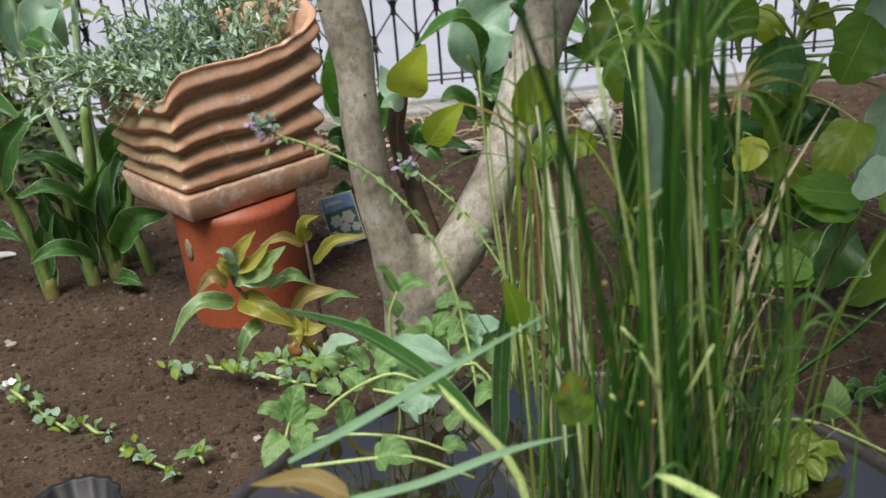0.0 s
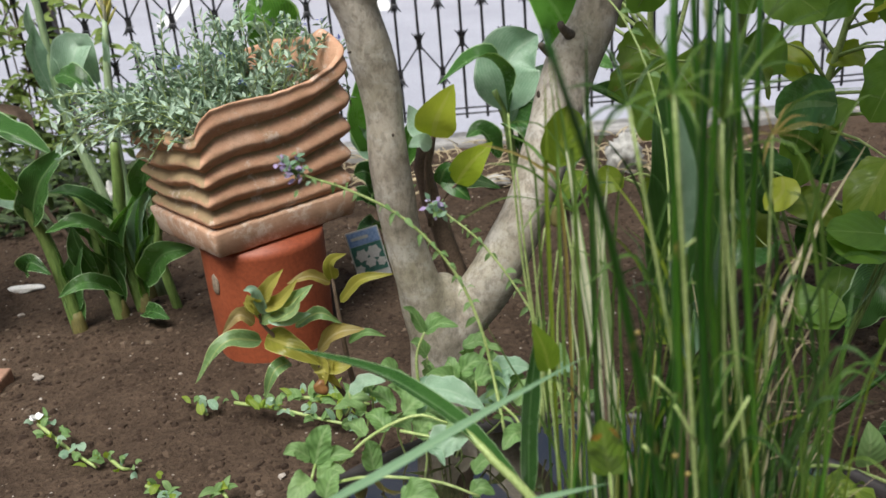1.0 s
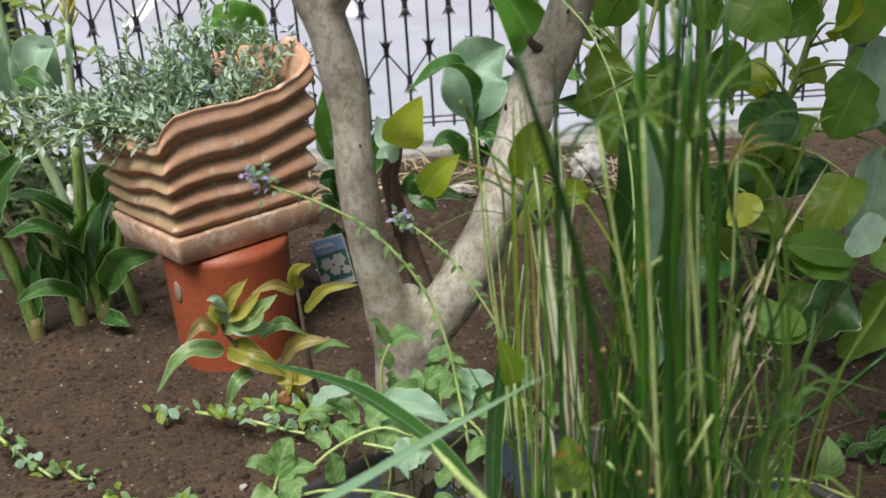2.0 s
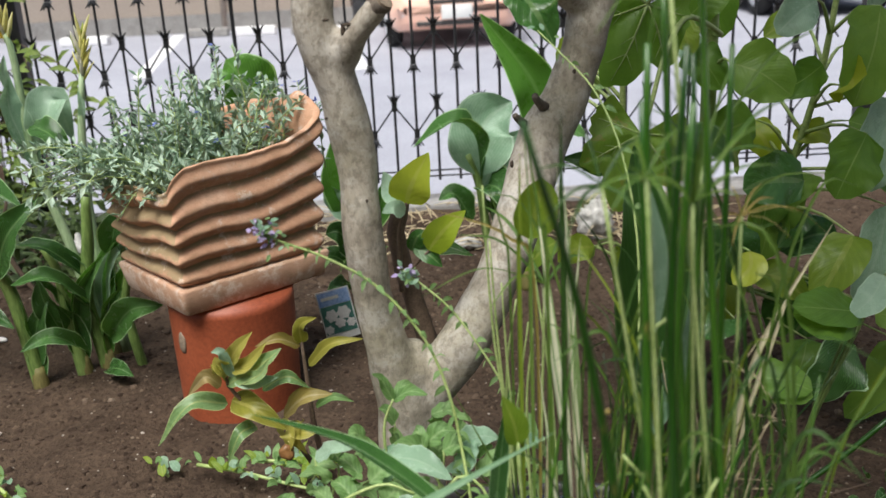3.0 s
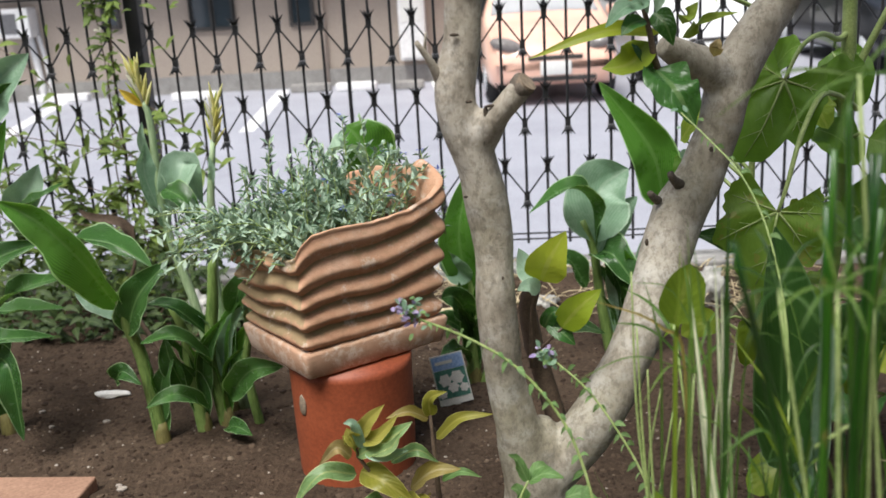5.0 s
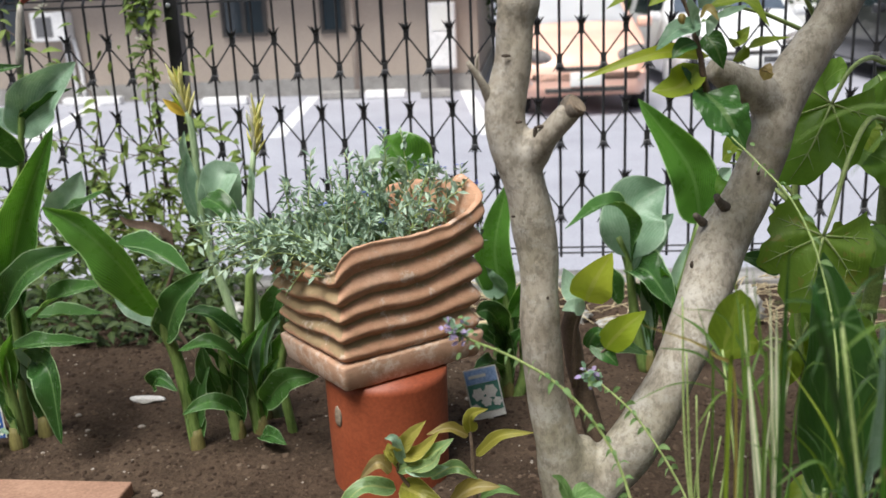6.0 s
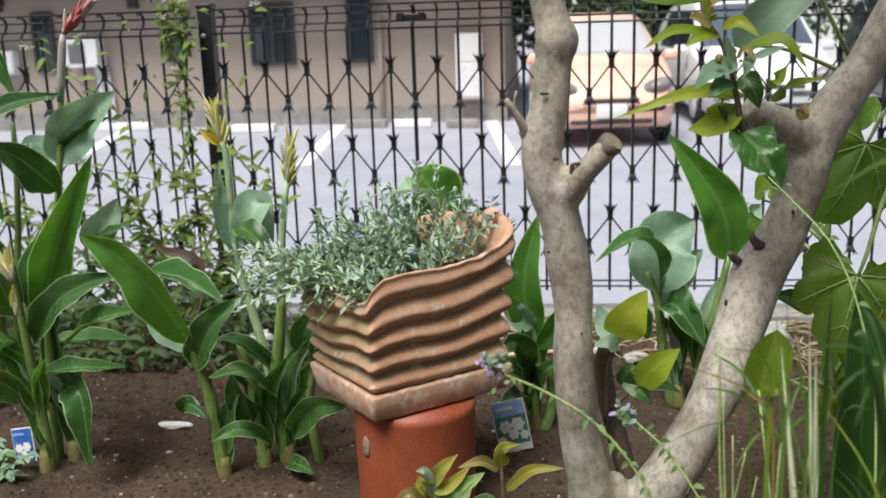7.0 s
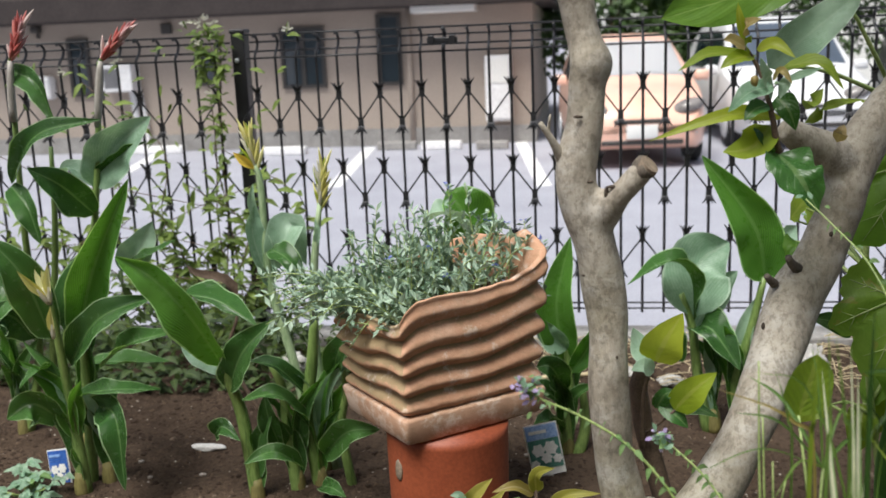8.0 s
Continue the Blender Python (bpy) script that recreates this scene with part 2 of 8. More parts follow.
M_VARIEG = striped("variegated strap leaf", (0.22, 0.36, 0.1), (0.88, 0.87, 0.64), 0.2, 0.8)
M_DRY = striped("dry strap leaf", (0.4, 0.38, 0.16), (0.72, 0.66, 0.44), 0.1, 0.85, 0.2)
M_YELLOW = foliage("yellow petal", (0.72, 0.66, 0.14), (0.9, 0.87, 0.5), (0.76, 0.8, 0.42), glow=0.4, veins=0.0)
M_RED = foliage("rose red petal", (0.5, 0.12, 0.15), (0.78, 0.6, 0.56), (0.78, 0.66, 0.6), glow=0.3, veins=0.0, tint=(1, 1, 1))
M_VIOLET = foliage("pale violet petal", (0.42, 0.28, 0.64), (0.72, 0.62, 0.84), (0.7, 0.6, 0.84), glow=0.4, veins=0.0, tint=(1, 1, 1))
M_BLUE = foliage("blue petal", (0.12, 0.16, 0.62), (0.3, 0.36, 0.8), (0.6, 0.6, 0.85), glow=0.3, veins=0.0, tint=(1, 1, 1))
M_GOLD = foliage("golden petal", (0.7, 0.42, 0.03), (0.88, 0.64, 0.1), (0.88, 0.66, 0.12), glow=0.4, veins=0.0, tint=(1, 1, 1))
M_CREAM = foliage("cream petal", (0.6, 0.58, 0.42), (0.82, 0.8, 0.68), (0.7, 0.7, 0.5), glow=0.4, veins=0.0, tint=(1, 1, 1))
M_BUDRED = foliage("red bud", (0.42, 0.07, 0.06), (0.66, 0.24, 0.2), (0.6, 0.2, 0.18), glow=0.2, veins=0.0, tint=(1, 1, 1))
M_BUDPALE = foliage("pale rosy bud", (0.55, 0.34, 0.31), (0.78, 0.66, 0.6), (0.7, 0.6, 0.55), glow=0.2, veins=0.0, tint=(1, 1, 1))
M_HUSK = plain("yellow-brown husk", (0.09, 0.085, 0.025), (0.22, 0.19, 0.06), 60, 0.7, 0.3, 0.0005, stretch=(1, 1, 0.15))
M_FRUIT = plain("russet fruit skin", (0.12, 0.05, 0.018), (0.25, 0.125, 0.04), 90, 0.45, 0.2, 0.0004)


def make_bark():
    m, n, l, b, out = nodes_of("smooth pale bark")
    big, mid, fine = noise_out(n, l, 16, 4, 0.6, (1, 1, 0.5)), noise_out(n, l, 42, 6, 0.7, (1, 1, 0.45)), noise_out(n, l, 330, 4, 0.7, (1, 1, 0.5))
    c = ramp(n, l, big, [(0.3, (0.25, 0.212, 0.16)), (0.5, (0.385, 0.34, 0.272)), (0.68, (0.53, 0.487, 0.41))])
    c = mixed(n, l, 0.42, c, ramp(n, l, mid, [(0.36, (0.15, 0.125, 0.09)), (0.49, (0.36, 0.318, 0.255)), (0.65, (0.56, 0.52, 0.445))]))
    c = mixed(n, l, calc(n, l, "MULTIPLY", calc(n, l, "LESS_THAN", fine, 0.38), 0.3), c, (0.15, 0.12, 0.08))
    moss = calc(n, l, "MULTIPLY", ramp(n, l, noise_out(n, l, 7, 4, 0.6), [(0.5, (0, 0, 0)), (0.65, (1, 1, 1))]), 0.35)
    c = mixed(n, l, moss, c, (0.2, 0.19, 0.09))
    b.inputs["Roughness"].default_value = 0.75
    # small pale and dark lenticels lying across the limb
    tc, mp, vo = n.new("ShaderNodeTexCoord"), n.new("ShaderNodeMapping"), n.new("ShaderNodeTexVoronoi")
    mp.inputs["Scale"].default_value = (1, 1, 2.2)
    vo.inputs["Scale"].default_value = 85
    l.new(tc.outputs["Object"], mp.inputs["Vector"])
    l.new(mp.outputs["Vector"], vo.inputs["Vector"])
    dot = calc(n, l, "MULTIPLY", calc(n, l, "LESS_THAN", vo.outputs["Distance"], 0.2), calc(n, l, "GREATER_THAN", noise_out(n, l, 40, 2), 0.5))
    c = mixed(n, l, calc(n, l, "MULTIPLY", dot, 0.22), c, (0.13, 0.1, 0.07))
    pale = calc(n, l, "MULTIPLY", ramp(n, l, noise_out(n, l, 24, 5, 0.7, (1, 1, 1.6)), [(0.48, (0, 0, 0)), (0.68, (1, 1, 1))]), 0.5)
    c = mixed(n, l, pale, c, (0.54, 0.52, 0.48))
    fleck = noise_out(n, l, 150, 5, 0.75, (1, 1, 0.7))
    c = mixed(n, l, calc(n, l, "MULTIPLY", ramp(n, l, fleck, [(0.4, (1, 1, 1)), (0.52, (0, 0, 0))]), 0.5), c, (0.13, 0.108, 0.078))
    l.new(c, b.inputs["Base Color"])
    bumped(n, l, b, calc(n, l, "ADD", mid, calc(n, l, "MULTIPLY", fleck, 0.5)), 0.8, 0.003)
    return m


RIBS = 4.62


def make_terracotta(name, bloom):
    """bloom: how far the lime bloom has spread, 0 to 1."""
    m, n, l, b, out = nodes_of(name)
    big, mid, fine = noise_out(n, l, 14, 4), noise_out(n, l, 60, 5, 0.7), noise_out(n, l, 400, 3)
    c = ramp(n, l, big, [(0.25, (0.44, 0.215, 0.115)), (0.55, (0.57, 0.325, 0.2)), (0.8, (0.66, 0.45, 0.33))])
    c = mixed(n, l, 0.35, c, ramp(n, l, mid, [(0.3, (0.38, 0.17, 0.085)), (0.7, (0.68, 0.43, 0.29))]))
    # olive algal film on the ribs' upper slopes, patchy and ragged, thickest on the weather side; the grooves' shade is
    # put into its colour
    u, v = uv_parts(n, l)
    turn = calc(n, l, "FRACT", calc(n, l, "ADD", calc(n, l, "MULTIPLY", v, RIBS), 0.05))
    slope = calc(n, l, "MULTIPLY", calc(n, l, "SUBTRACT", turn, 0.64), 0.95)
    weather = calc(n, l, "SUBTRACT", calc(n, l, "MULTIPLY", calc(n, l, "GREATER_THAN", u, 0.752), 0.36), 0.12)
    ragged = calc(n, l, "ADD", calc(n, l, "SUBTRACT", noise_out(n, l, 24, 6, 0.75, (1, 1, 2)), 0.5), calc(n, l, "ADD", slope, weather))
    algae_shade = ramp(n, l, ragged, [(0.0, (0, 0, 0)), (0.16, (0.8, 0.8, 0.8))])
    c = mixed(n, l, algae_shade, c, (0.27, 0.225, 0.11))
    grime = calc(n, l, "MULTIPLY", ramp(n, l, noise_out(n, l, 30, 6, 0.75, (1, 1, 3)), [(0.5, (0, 0, 0)), (0.62, (1, 1, 1))]), 0.4)
    c = mixed(n, l, grime, c, (0.28, 0.19, 0.1))
    c = mixed(n, l, 0.55 * bloom, c, (0.3, 0.21, 0.145))
    lime = calc(n, l, "MULTIPLY", ramp(n, l, noise_out(n, l, 26, 6, 0.75), [(0.58 - 0.14 * bloom, (0, 0, 0)), (0.65 - 0.08 * bloom, (1, 1, 1))]), 0.6)
    c = mixed(n, l, lime, c, (0.66, 0.57, 0.48))
    c = mixed(n, l, calc(n, l, "MULTIPLY", calc(n, l, "LESS_THAN", fine, 0.4), 0.3), c, (0.36, 0.17, 0.09))
    l.new(c, b.inputs["Base Color"])
    b.inputs["Roughness"].default_value = 0.8
    bumped(n, l, b, mid, 0.5, 0.0016)
    return m


def make_glass(name, tint, rough=0.05):
    m, n, l, b, out = nodes_of(name)
    b.inputs["Base Color"].default_value = (*tint, 1)
    b.inputs["Roughness"].default_value = rough
    b.inputs["Specular IOR Level"].default_value = 0.8
    bumped(n, l, b, noise_out(n, l, 2, 2), 0.05, 0.002)
    return m


def make_paint(name, dark, light):
    m, n, l, b, out = nodes_of(name)
    l.new(ramp(n, l, noise_out(n, l, 2.5, 3), [(0.3, dark), (0.7, light)]), b.inputs["Base Color"])
    b.inputs["Roughness"].default_value = 0.3
    b.inputs["Coat Weight"].default_value = 0.6
    return m


def make_rush(name, dark, light, pale):
    """A round stem: lengthwise streaks, its own shade of green, tan scars here and there."""
    m, n, l, b, out = nodes_of(name)
    info = n.new("ShaderNodeObjectInfo")
    streak, spots = noise_out(n, l, 420, 3, 0.6, (1, 1, 0.03)), noise_out(n, l, 70, 4, 0.7, (1, 1, 0.35))
    shade = calc(n, l, "ADD", calc(n, l, "MULTIPLY", streak, 0.6), calc(n, l, "MULTIPLY", info.outputs["Random"], 0.5))
    c = ramp(n, l, shade, [(0.25, dark), (0.6, light), (0.85, pale)])
    c = mixed(n, l, calc(n, l, "MULTIPLY", ramp(n, l, spots, [(0.62, (0, 0, 0)), (0.72, (1, 1, 1))]), 0.55), c, (0.3, 0.21, 0.07))
    l.new(c, b.inputs["Base Color"])
    b.inputs["Roughness"].default_value = 0.34
    b.inputs["Specular IOR Level"].default_value = 0.6
    bumped(n, l, b, streak, 0.3, 0.0004)
    return m


M_BARK = make_bark()
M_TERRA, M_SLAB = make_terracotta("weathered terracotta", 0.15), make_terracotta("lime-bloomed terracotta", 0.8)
M_REED = make_rush("rush stem", (0.004, 0.024, 0.0015), (0.018, 0.082, 0.004), (0.07, 0.17, 0.016))
M_RUSHPALE = make_rush("yellow-green rush stem", (0.035, 0.075, 0.006), (0.11, 0.17, 0.02), (0.3, 0.33, 0.09))
M_STUB = plain("brown stub bark", (0.06, 0.048, 0.036), (0.2, 0.165, 0.13), 60, 0.85, 0.6, 0.0015, stretch=(1, 1, 0.5))
M_CUT = plain("weathered cut wood", (0.13, 0.095, 0.065), (0.32, 0.25, 0.18), 120, 0.85, 0.5, 0.0008)
M_SCAR = plain("dark bark scar", (0.03, 0.022, 0.016), (0.09, 0.065, 0.045), 90, 0.9, 0.5, 0.001)
M_PANE = make_glass("dark window glass", (0.03, 0.045, 0.055))
M_SCREEN = make_glass("blue-grey car glass", (0.16, 0.2, 0.26), 0.1)
# windscreen glass with the sky's white reflection put into its base colour
M_WIND_SKY = make_glass("car glass", (0.74, 0.76, 0.78), 0.12)
M_ORANGE = make_paint("orange car paint", (0.87, 0.5, 0.36), (0.91, 0.6, 0.47))
M_CARWHITE = make_paint("white car paint", (0.72, 0.73, 0.74), (0.8, 0.8, 0.8))
M_FRAME = plain("dark window frame", (0.03, 0.027, 0.025), (0.06, 0.055, 0.05), 10, 0.5, 0.1, 0.0005)
M_LAMP = plain("clear headlamp", (0.5, 0.52, 0.54), (0.7, 0.72, 0.74), 10, 0.15, 0.05, 0.0005)
M_HEAD = plain("smoky headlamp glass", (0.12, 0.11, 0.1), (0.28, 0.26, 0.25), 10, 0.15, 0.05, 0.0005)
M_TILE = plain("dusty terracotta tile", (0.24, 0.13, 0.085), (0.38, 0.23, 0.155), 18, 0.85, 0.4, 0.001, fine=12)
M_BLACKCAR = make_paint("black car paint", (0.012, 0.012, 0.014), (0.02, 0.02, 0.022))
M_CARDDEEP = plain("printed deep blue card", (0.02, 0.07, 0.3), (0.06, 0.16, 0.5), 30, 0.35, 0.05, 0.0003)
M_CARDBLUE = plain("printed blue card", (0.1, 0.25, 0.66), (0.45, 0.6, 0.85), 30, 0.35, 0.05, 0.0003)
M_CARDGREEN = plain("printed dark green card", (0.03, 0.12, 0.1), (0.12, 0.3, 0.24), 60, 0.35, 0.05, 0.0003)
M_CARDWHITE = plain("printed white card", (0.7, 0.7, 0.66), (0.85, 0.85, 0.8), 60, 0.35, 0.05, 0.0003)


def make_water():
    m, n, l, b, out = nodes_of("still dark water")
    l.new(ramp(n, l, noise_out(n, l, 8, 3), [(0.3, (0.02, 0.016, 0.011)), (0.7, (0.04, 0.03, 0.02))]), b.inputs["Base Color"])
    b.inputs["Roughness"].default_value = 0.03
    b.inputs["Specular IOR Level"].default_value = 1.0
    b.inputs["IOR"].default_value = 2.0
    bumped(n, l, b, noise_out(n, l, 9, 2), 0.06, 0.004)
    return m


M_WATER = make_water()


# ---- shapes ----
def part(name, bm, material, parent=None, label="", smooth=True):
    me = bpy.data.meshes.new(name)
    bm.normal_update()
    bm.to_mesh(me)
    bm.free()
    if smooth:
        me.polygons.foreach_set("use_smooth", [True] * len(me.polygons))
    me.materials.append(material)
    ob = new(name, me)
    if parent:
        ob.parent = parent
        ob.matrix_parent_inverse = Matrix.Translation(-parent.location) if parent.type == "EMPTY" else Matrix()
    if label:
        ob["label"] = label
    return ob


def thing(name, at, label, category, group="", kind=""):
    ob = new(name)
    ob.empty_display_size = 0.05
    ob.location = at
    return tagged(ob, label, category, group, kind)


def glide(pts, count):
    """Points evenly along a smooth curve through pts."""
    p = [Vector(q) for q in pts]
    if len(p) == 2:
        return [p[0].lerp(p[1], k / (count - 1)) for k in range(count)]
    p = [2 * p[0] - p[1]] + p + [2 * p[-1] - p[-2]]
    out, spans = [], len(p) - 3
    for k in range(count):
        s = k / (count - 1) * spans
        i = min(int(s), spans - 1)
        u = s - i
        a, b, c, d = p[i:i + 4]
        out.append(0.5 * ((2 * b) + (c - a) * u + (2 * a - 5 * b + 4 * c - d) * u * u + (3 * b - a - 3 * c + d) * u ** 3))
    return out


def tube(bm, pts, radii, sides=8, count=12, lumps=0.0, cap=True):
    line = glide(pts, count)
    rad = [np.interp(k / (count - 1), np.linspace(0, 1, len(radii)), radii) for k in range(count)]
    rings, side = [], None
    for k, p in enumerate(line):
        tan = (line[min(k + 1, count - 1)] - line[max(k - 1, 0)]).normalized()
        if side is None:
            side = tan.orthogonal().normalized()
        side = (side - tan * side.dot(tan)).normalized()
        up = tan.cross(side)
        ring = []
        for j in range(sides):
            a = 2 * math.pi * j / sides
            r = rad[k]
            d = side * math.cos(a) + up * math.sin(a)
            if lumps:
                r *= 1 + lumps * noise.noise(p * 22 + d * 0.6)
            ring.append(bm.verts.new(p + d * r))
        rings.append(ring)
    for a, b in zip(rings, rings[1:]):
        for j in range(sides):
            bm.faces.new((a[j], a[(j + 1) % sides], b[(j + 1) % sides], b[j]))
    if cap:
        bm.faces.new(rings[0][::-1])
        bm.faces.new(rings[-1])
    return bm


PROFILES = {
    "canna": lambda s: (math.sin(math.pi * min(1, s) ** 0.78) ** 0.75) * (1 - 0.25 * s) if 0 < s < 1 else 0.0,
    "ovate": lambda s: math.sin(math.pi * s ** 0.62) ** 0.85 if 0 < s < 1 else 0.0,
    "round": lambda s: math.sin(math.pi * s ** 0.8) ** 0.5 if 0 < s < 1 else 0.0,
    "fan": lambda s: (0.2 + 0.8 * s ** 0.9) * (1 - s ** 7) ** 0.5 if 0 < s < 1 else 0.0,
    "strap": lambda s: min(1, 3 * s + 0.5) * min(1, (1 - s) * 2.5) ** 0.8,
    "lance": lambda s: math.sin(math.pi * s ** 0.85) if 0 < s < 1 else 0.0,
    "toothed": lambda s: (math.sin(math.pi * s ** 0.62) ** 0.72) * (1 + 0.1 * (((s * 8) % 1) - 0.5)) if 0 < s < 1 else 0.0,
}


def blade(bm, pts, width, profile="ovate", roll=0.0, cup=0.25, wavy=0.06, across=4, along=10, face=None, seed=0.0):
    """A leaf blade along a midrib: cupped, with a wavy rim. face: the way its upper side looks, roughly; roll in degrees."""
    line = glide(pts, along + 1)
    uvl = bm.loops.layers.uv.verify()
    shape = PROFILES[profile]
    face = Vector(face or (0, -0.55, 0.85))
    rows = []
    for k, p in enumerate(line):
        s = k / along
        tan = (line[min(k + 1, along)] - line[max(k - 1, 0)]).normalized()
        side = tan.cross(face)
        side = side.normalized() if side.length > 1e-3 else tan.orthogonal().normalized()
        nor = side.cross(tan)
        if roll:
            q = Matrix.Rotation(radians(roll), 3, tan)
            side, nor = q @ side, q @ nor
        w = max(shape(s), 0.02) * width / 2 * (1 + 0.035 * math.sin(15 * s + seed * 9))
        row = []
        for j in range(across + 1):
            e = 2 * j / across - 1
            lift = cup * w * abs(e) ** 1.25 + wavy * w * abs(e) * math.sin(9 * s + 3 * e + seed * 7) + 0.6 * wavy * w * e * e * math.sin(21 * s - 2 * e + seed * 13)
            row.append((bm.verts.new(p + side * (e * w) + nor * lift), (j / across, s)))
        rows.append(row)
    for a, b in zip(rows, rows[1:]):
        for j in range(across):
            f = bm.faces.new((a[j][0], a[j + 1][0], b[j + 1][0], b[j][0]))
            for loop, src in zip(f.loops, (a[j], a[j + 1], b[j + 1], b[j])):
                loop[uvl].uv = src[1]
    return bm


def leaf(parent, pts, width, material, profile="ovate", name="leaf", label="", **more):
    return part(name, blade(bmesh.new(), pts, width, profile, seed=random.random(), **more), material, parent, label)


def stem(parent, pts, radii, material, name="stem", sides=8, count=12, lumps=0.0, label=""):
    return part(name, tube(bmesh.new(), pts, radii, sides, count, lumps), material, parent, label)


def box(bm, lo, hi, bevel=0.0, m=None):
    made = bmesh.ops.create_cube(bm, size=1.0)["verts"]
    lo, hi = Vector(lo), Vector(hi)
    for v in made:
        v.co = Vector((lo[i] + (v.co[i] + 0.5) * (hi[i] - lo[i]) for i in range(3)))
    if bevel:
        edges = list({e for v in made for e in v.link_edges})
        made = bmesh.ops.bevel(bm, geom=edges, offset=bevel, segments=2, affect="EDGES", profile=0.5)["verts"]
    if m is not None:
        for v in {v for v in made}:
            v.co = m @ v.co
    return bm


def block(name, lo, hi, material, parent=None, bevel=0.0, label="", smooth=False):
    return part(name, box(bmesh.new(), lo, hi, bevel), material, parent, label, smooth)


def stone_bm(size, seed, squash=0.6, detail=2):
    bm = bmesh.new()
    bmesh.ops.create_icosphere(bm, subdivisions=detail, radius=1)
    for v in bm.verts:
        d = 1 + 0.35 * noise.noise(v.co * 1.3 + Vector((seed * 9.1, 3.3, seed)))
        v.co = Vector((v.co.x * size[0], v.co.y * size[1], v.co.z * size[2])) * d
    return bm


def off(p, x=0.0, y=0.0, z=0.0):
    return (p[0] + x, p[1] + y, p[2] + z)

# ---- large structure ----
SOIL, LOT = 0.165, -0.6


def soil_z(x, y):
    p = Vector((x, y, 0))
    return SOIL + 0.016 * noise.noise(p * 2.3) + 0.008 * noise.noise(p * 9) + 0.005 * noise.noise(p * 31)


def flat_grid(x0, x1, y0, y1, nx, ny, height):
    bm = bmesh.new()
    v = [[bm.verts.new((x, y, height(x, y))) for x in np.linspace(x0, x1, nx)] for y in np.linspace(y0, y1, ny)]
    for j in range(ny - 1):
        for i in range(nx - 1):
            bm.faces.new((v[j][i], v[j][i + 1], v[j + 1][i + 1], v[j + 1][i]))
    return bm


ground = part("ground", flat_grid(-400, 400, -300, 600, 9, 9, lambda x, y: LOT), M_ASPHALT, smooth=False)
tagged(ground, "pale grey worn asphalt of the car park behind the fence", "ground", kind="structure")
soil = part("soil_bed", flat_grid(-3.2, 2.4, -1.6, 2.36, 420, 290, soil_z), M_SOIL)
tagged(soil, "bare crumbly brown garden soil of a raised bed", "soil", kind="structure")
bank = block("soil_bank", (-3.2, -1.6, LOT), (2.4, 2.36, SOIL - 0.03), M_SOIL)
tagged(bank, "packed brown earth under the flower bed", "soil", kind="structure")
kerb = block("kerb_wall", (-3.2, 2.362, LOT), (2.4, 2.46, 0.185), M_CONCRETE, bevel=0.006)
tagged(kerb, "low grey concrete kerb wall that carries the fence", "wall", kind="structure")
# unseen wall, added to close the bed and hold back low skylight
rear_wall = block("wall_south", (-9, -1.75, LOT), (9, -1.6, 2.4), M_WALL)
tagged(rear_wall, "plain rendered wall added out of view behind the garden bed", "wall", kind="structure")


# painted bay lines on the car park, laid just above the asphalt
def bay_line(a, b, width):
    a, b = Vector(a).to_2d(), Vector(b).to_2d()
    d = (b - a).normalized()
    s = Vector((-d.y, d.x)) * width / 2
    bm = bmesh.new()
    lo = [bm.verts.new((*q, LOT + 0.001)) for q in (a - s, b - s, b + s, a + s)]
    hi = [bm.verts.new((*q, LOT + 0.005)) for q in (a - s, b - s, b + s, a + s)]
    bm.faces.new(hi)
    for j in range(4):
        bm.faces.new((lo[j], lo[(j + 1) % 4], hi[(j + 1) % 4], hi[j]))
    bmesh.ops.recalc_face_normals(bm, faces=bm.faces[:])
    return tagged(part("bay_line", bm, M_PAINT, smooth=False), "white painted parking bay line on the asphalt", "road marking", "parking bay lines", "structure")


bay_line((-3.261, 13.733, -0.6), (-2.86, 9.998, -0.6), 0.16)
bay_line((-1.115, 14.113, -0.6), (-0.623, 9.79, -0.6), 0.16)
bay_line((-6.635, 14.476, -0.6), (-5.667, 10.229, -0.6), 0.16)
for x0, x1, y, mat in ((-4.66, -4.03, 13.12, M_PAINT), (-2.44, -1.88, 13.34, M_PAINT), (-3.08, -2.52, 13.42, M_CONCRETE), (-1.66, -1.22, 13.2, M_CONCRETE), (-6.925, -6.061, 13.7, M_PAINT)):
    wheel_stop = block("wheel_stop", (x0, y - 0.08, LOT), (x1, y + 0.08, LOT + 0.11), mat, bevel=0.02)
    tagged(wheel_stop, "white painted concrete wheel stop on the car park" if mat is M_PAINT else "bare grey concrete wheel stop on the car park", "wheel stop", "wheel stops")

# ---- the building across the car park ----
BY = 14.0
building = thing("building", (-7, BY, LOT), "low beige rendered building with a dark brown eave", "building")
block("wall", (-16, BY, LOT + 0.25), (-0.9, BY + 6, 1.4), M_WALL, building)
block("plinth", (-16, BY - 0.04, LOT), (-0.87, BY + 6, LOT + 0.25), M_CONCRETE, building, label="grey concrete plinth")
block("eave", (-16.3, BY - 0.62, 1.34), (-0.6, BY + 6.5, 1.7), M_EAVE, building, 0.02, "dark brown eave and gutter")
block("roof", (-16.3, BY - 0.6, 1.7), (-0.7, BY + 6.5, 1.85), M_EAVE, building)
stem(building, [(-2.66, BY - 0.05, LOT), (-2.66, BY - 0.05, 1.36)], [0.035, 0.035], M_WALL, "downpipe", 10, 3, label="beige downpipe")
block("wall_vent", (-6.35, BY - 0.06, 1.13), (-6.19, BY - 0.001, 1.28), M_FRAME, building, 0.01, "dark square wall vent")


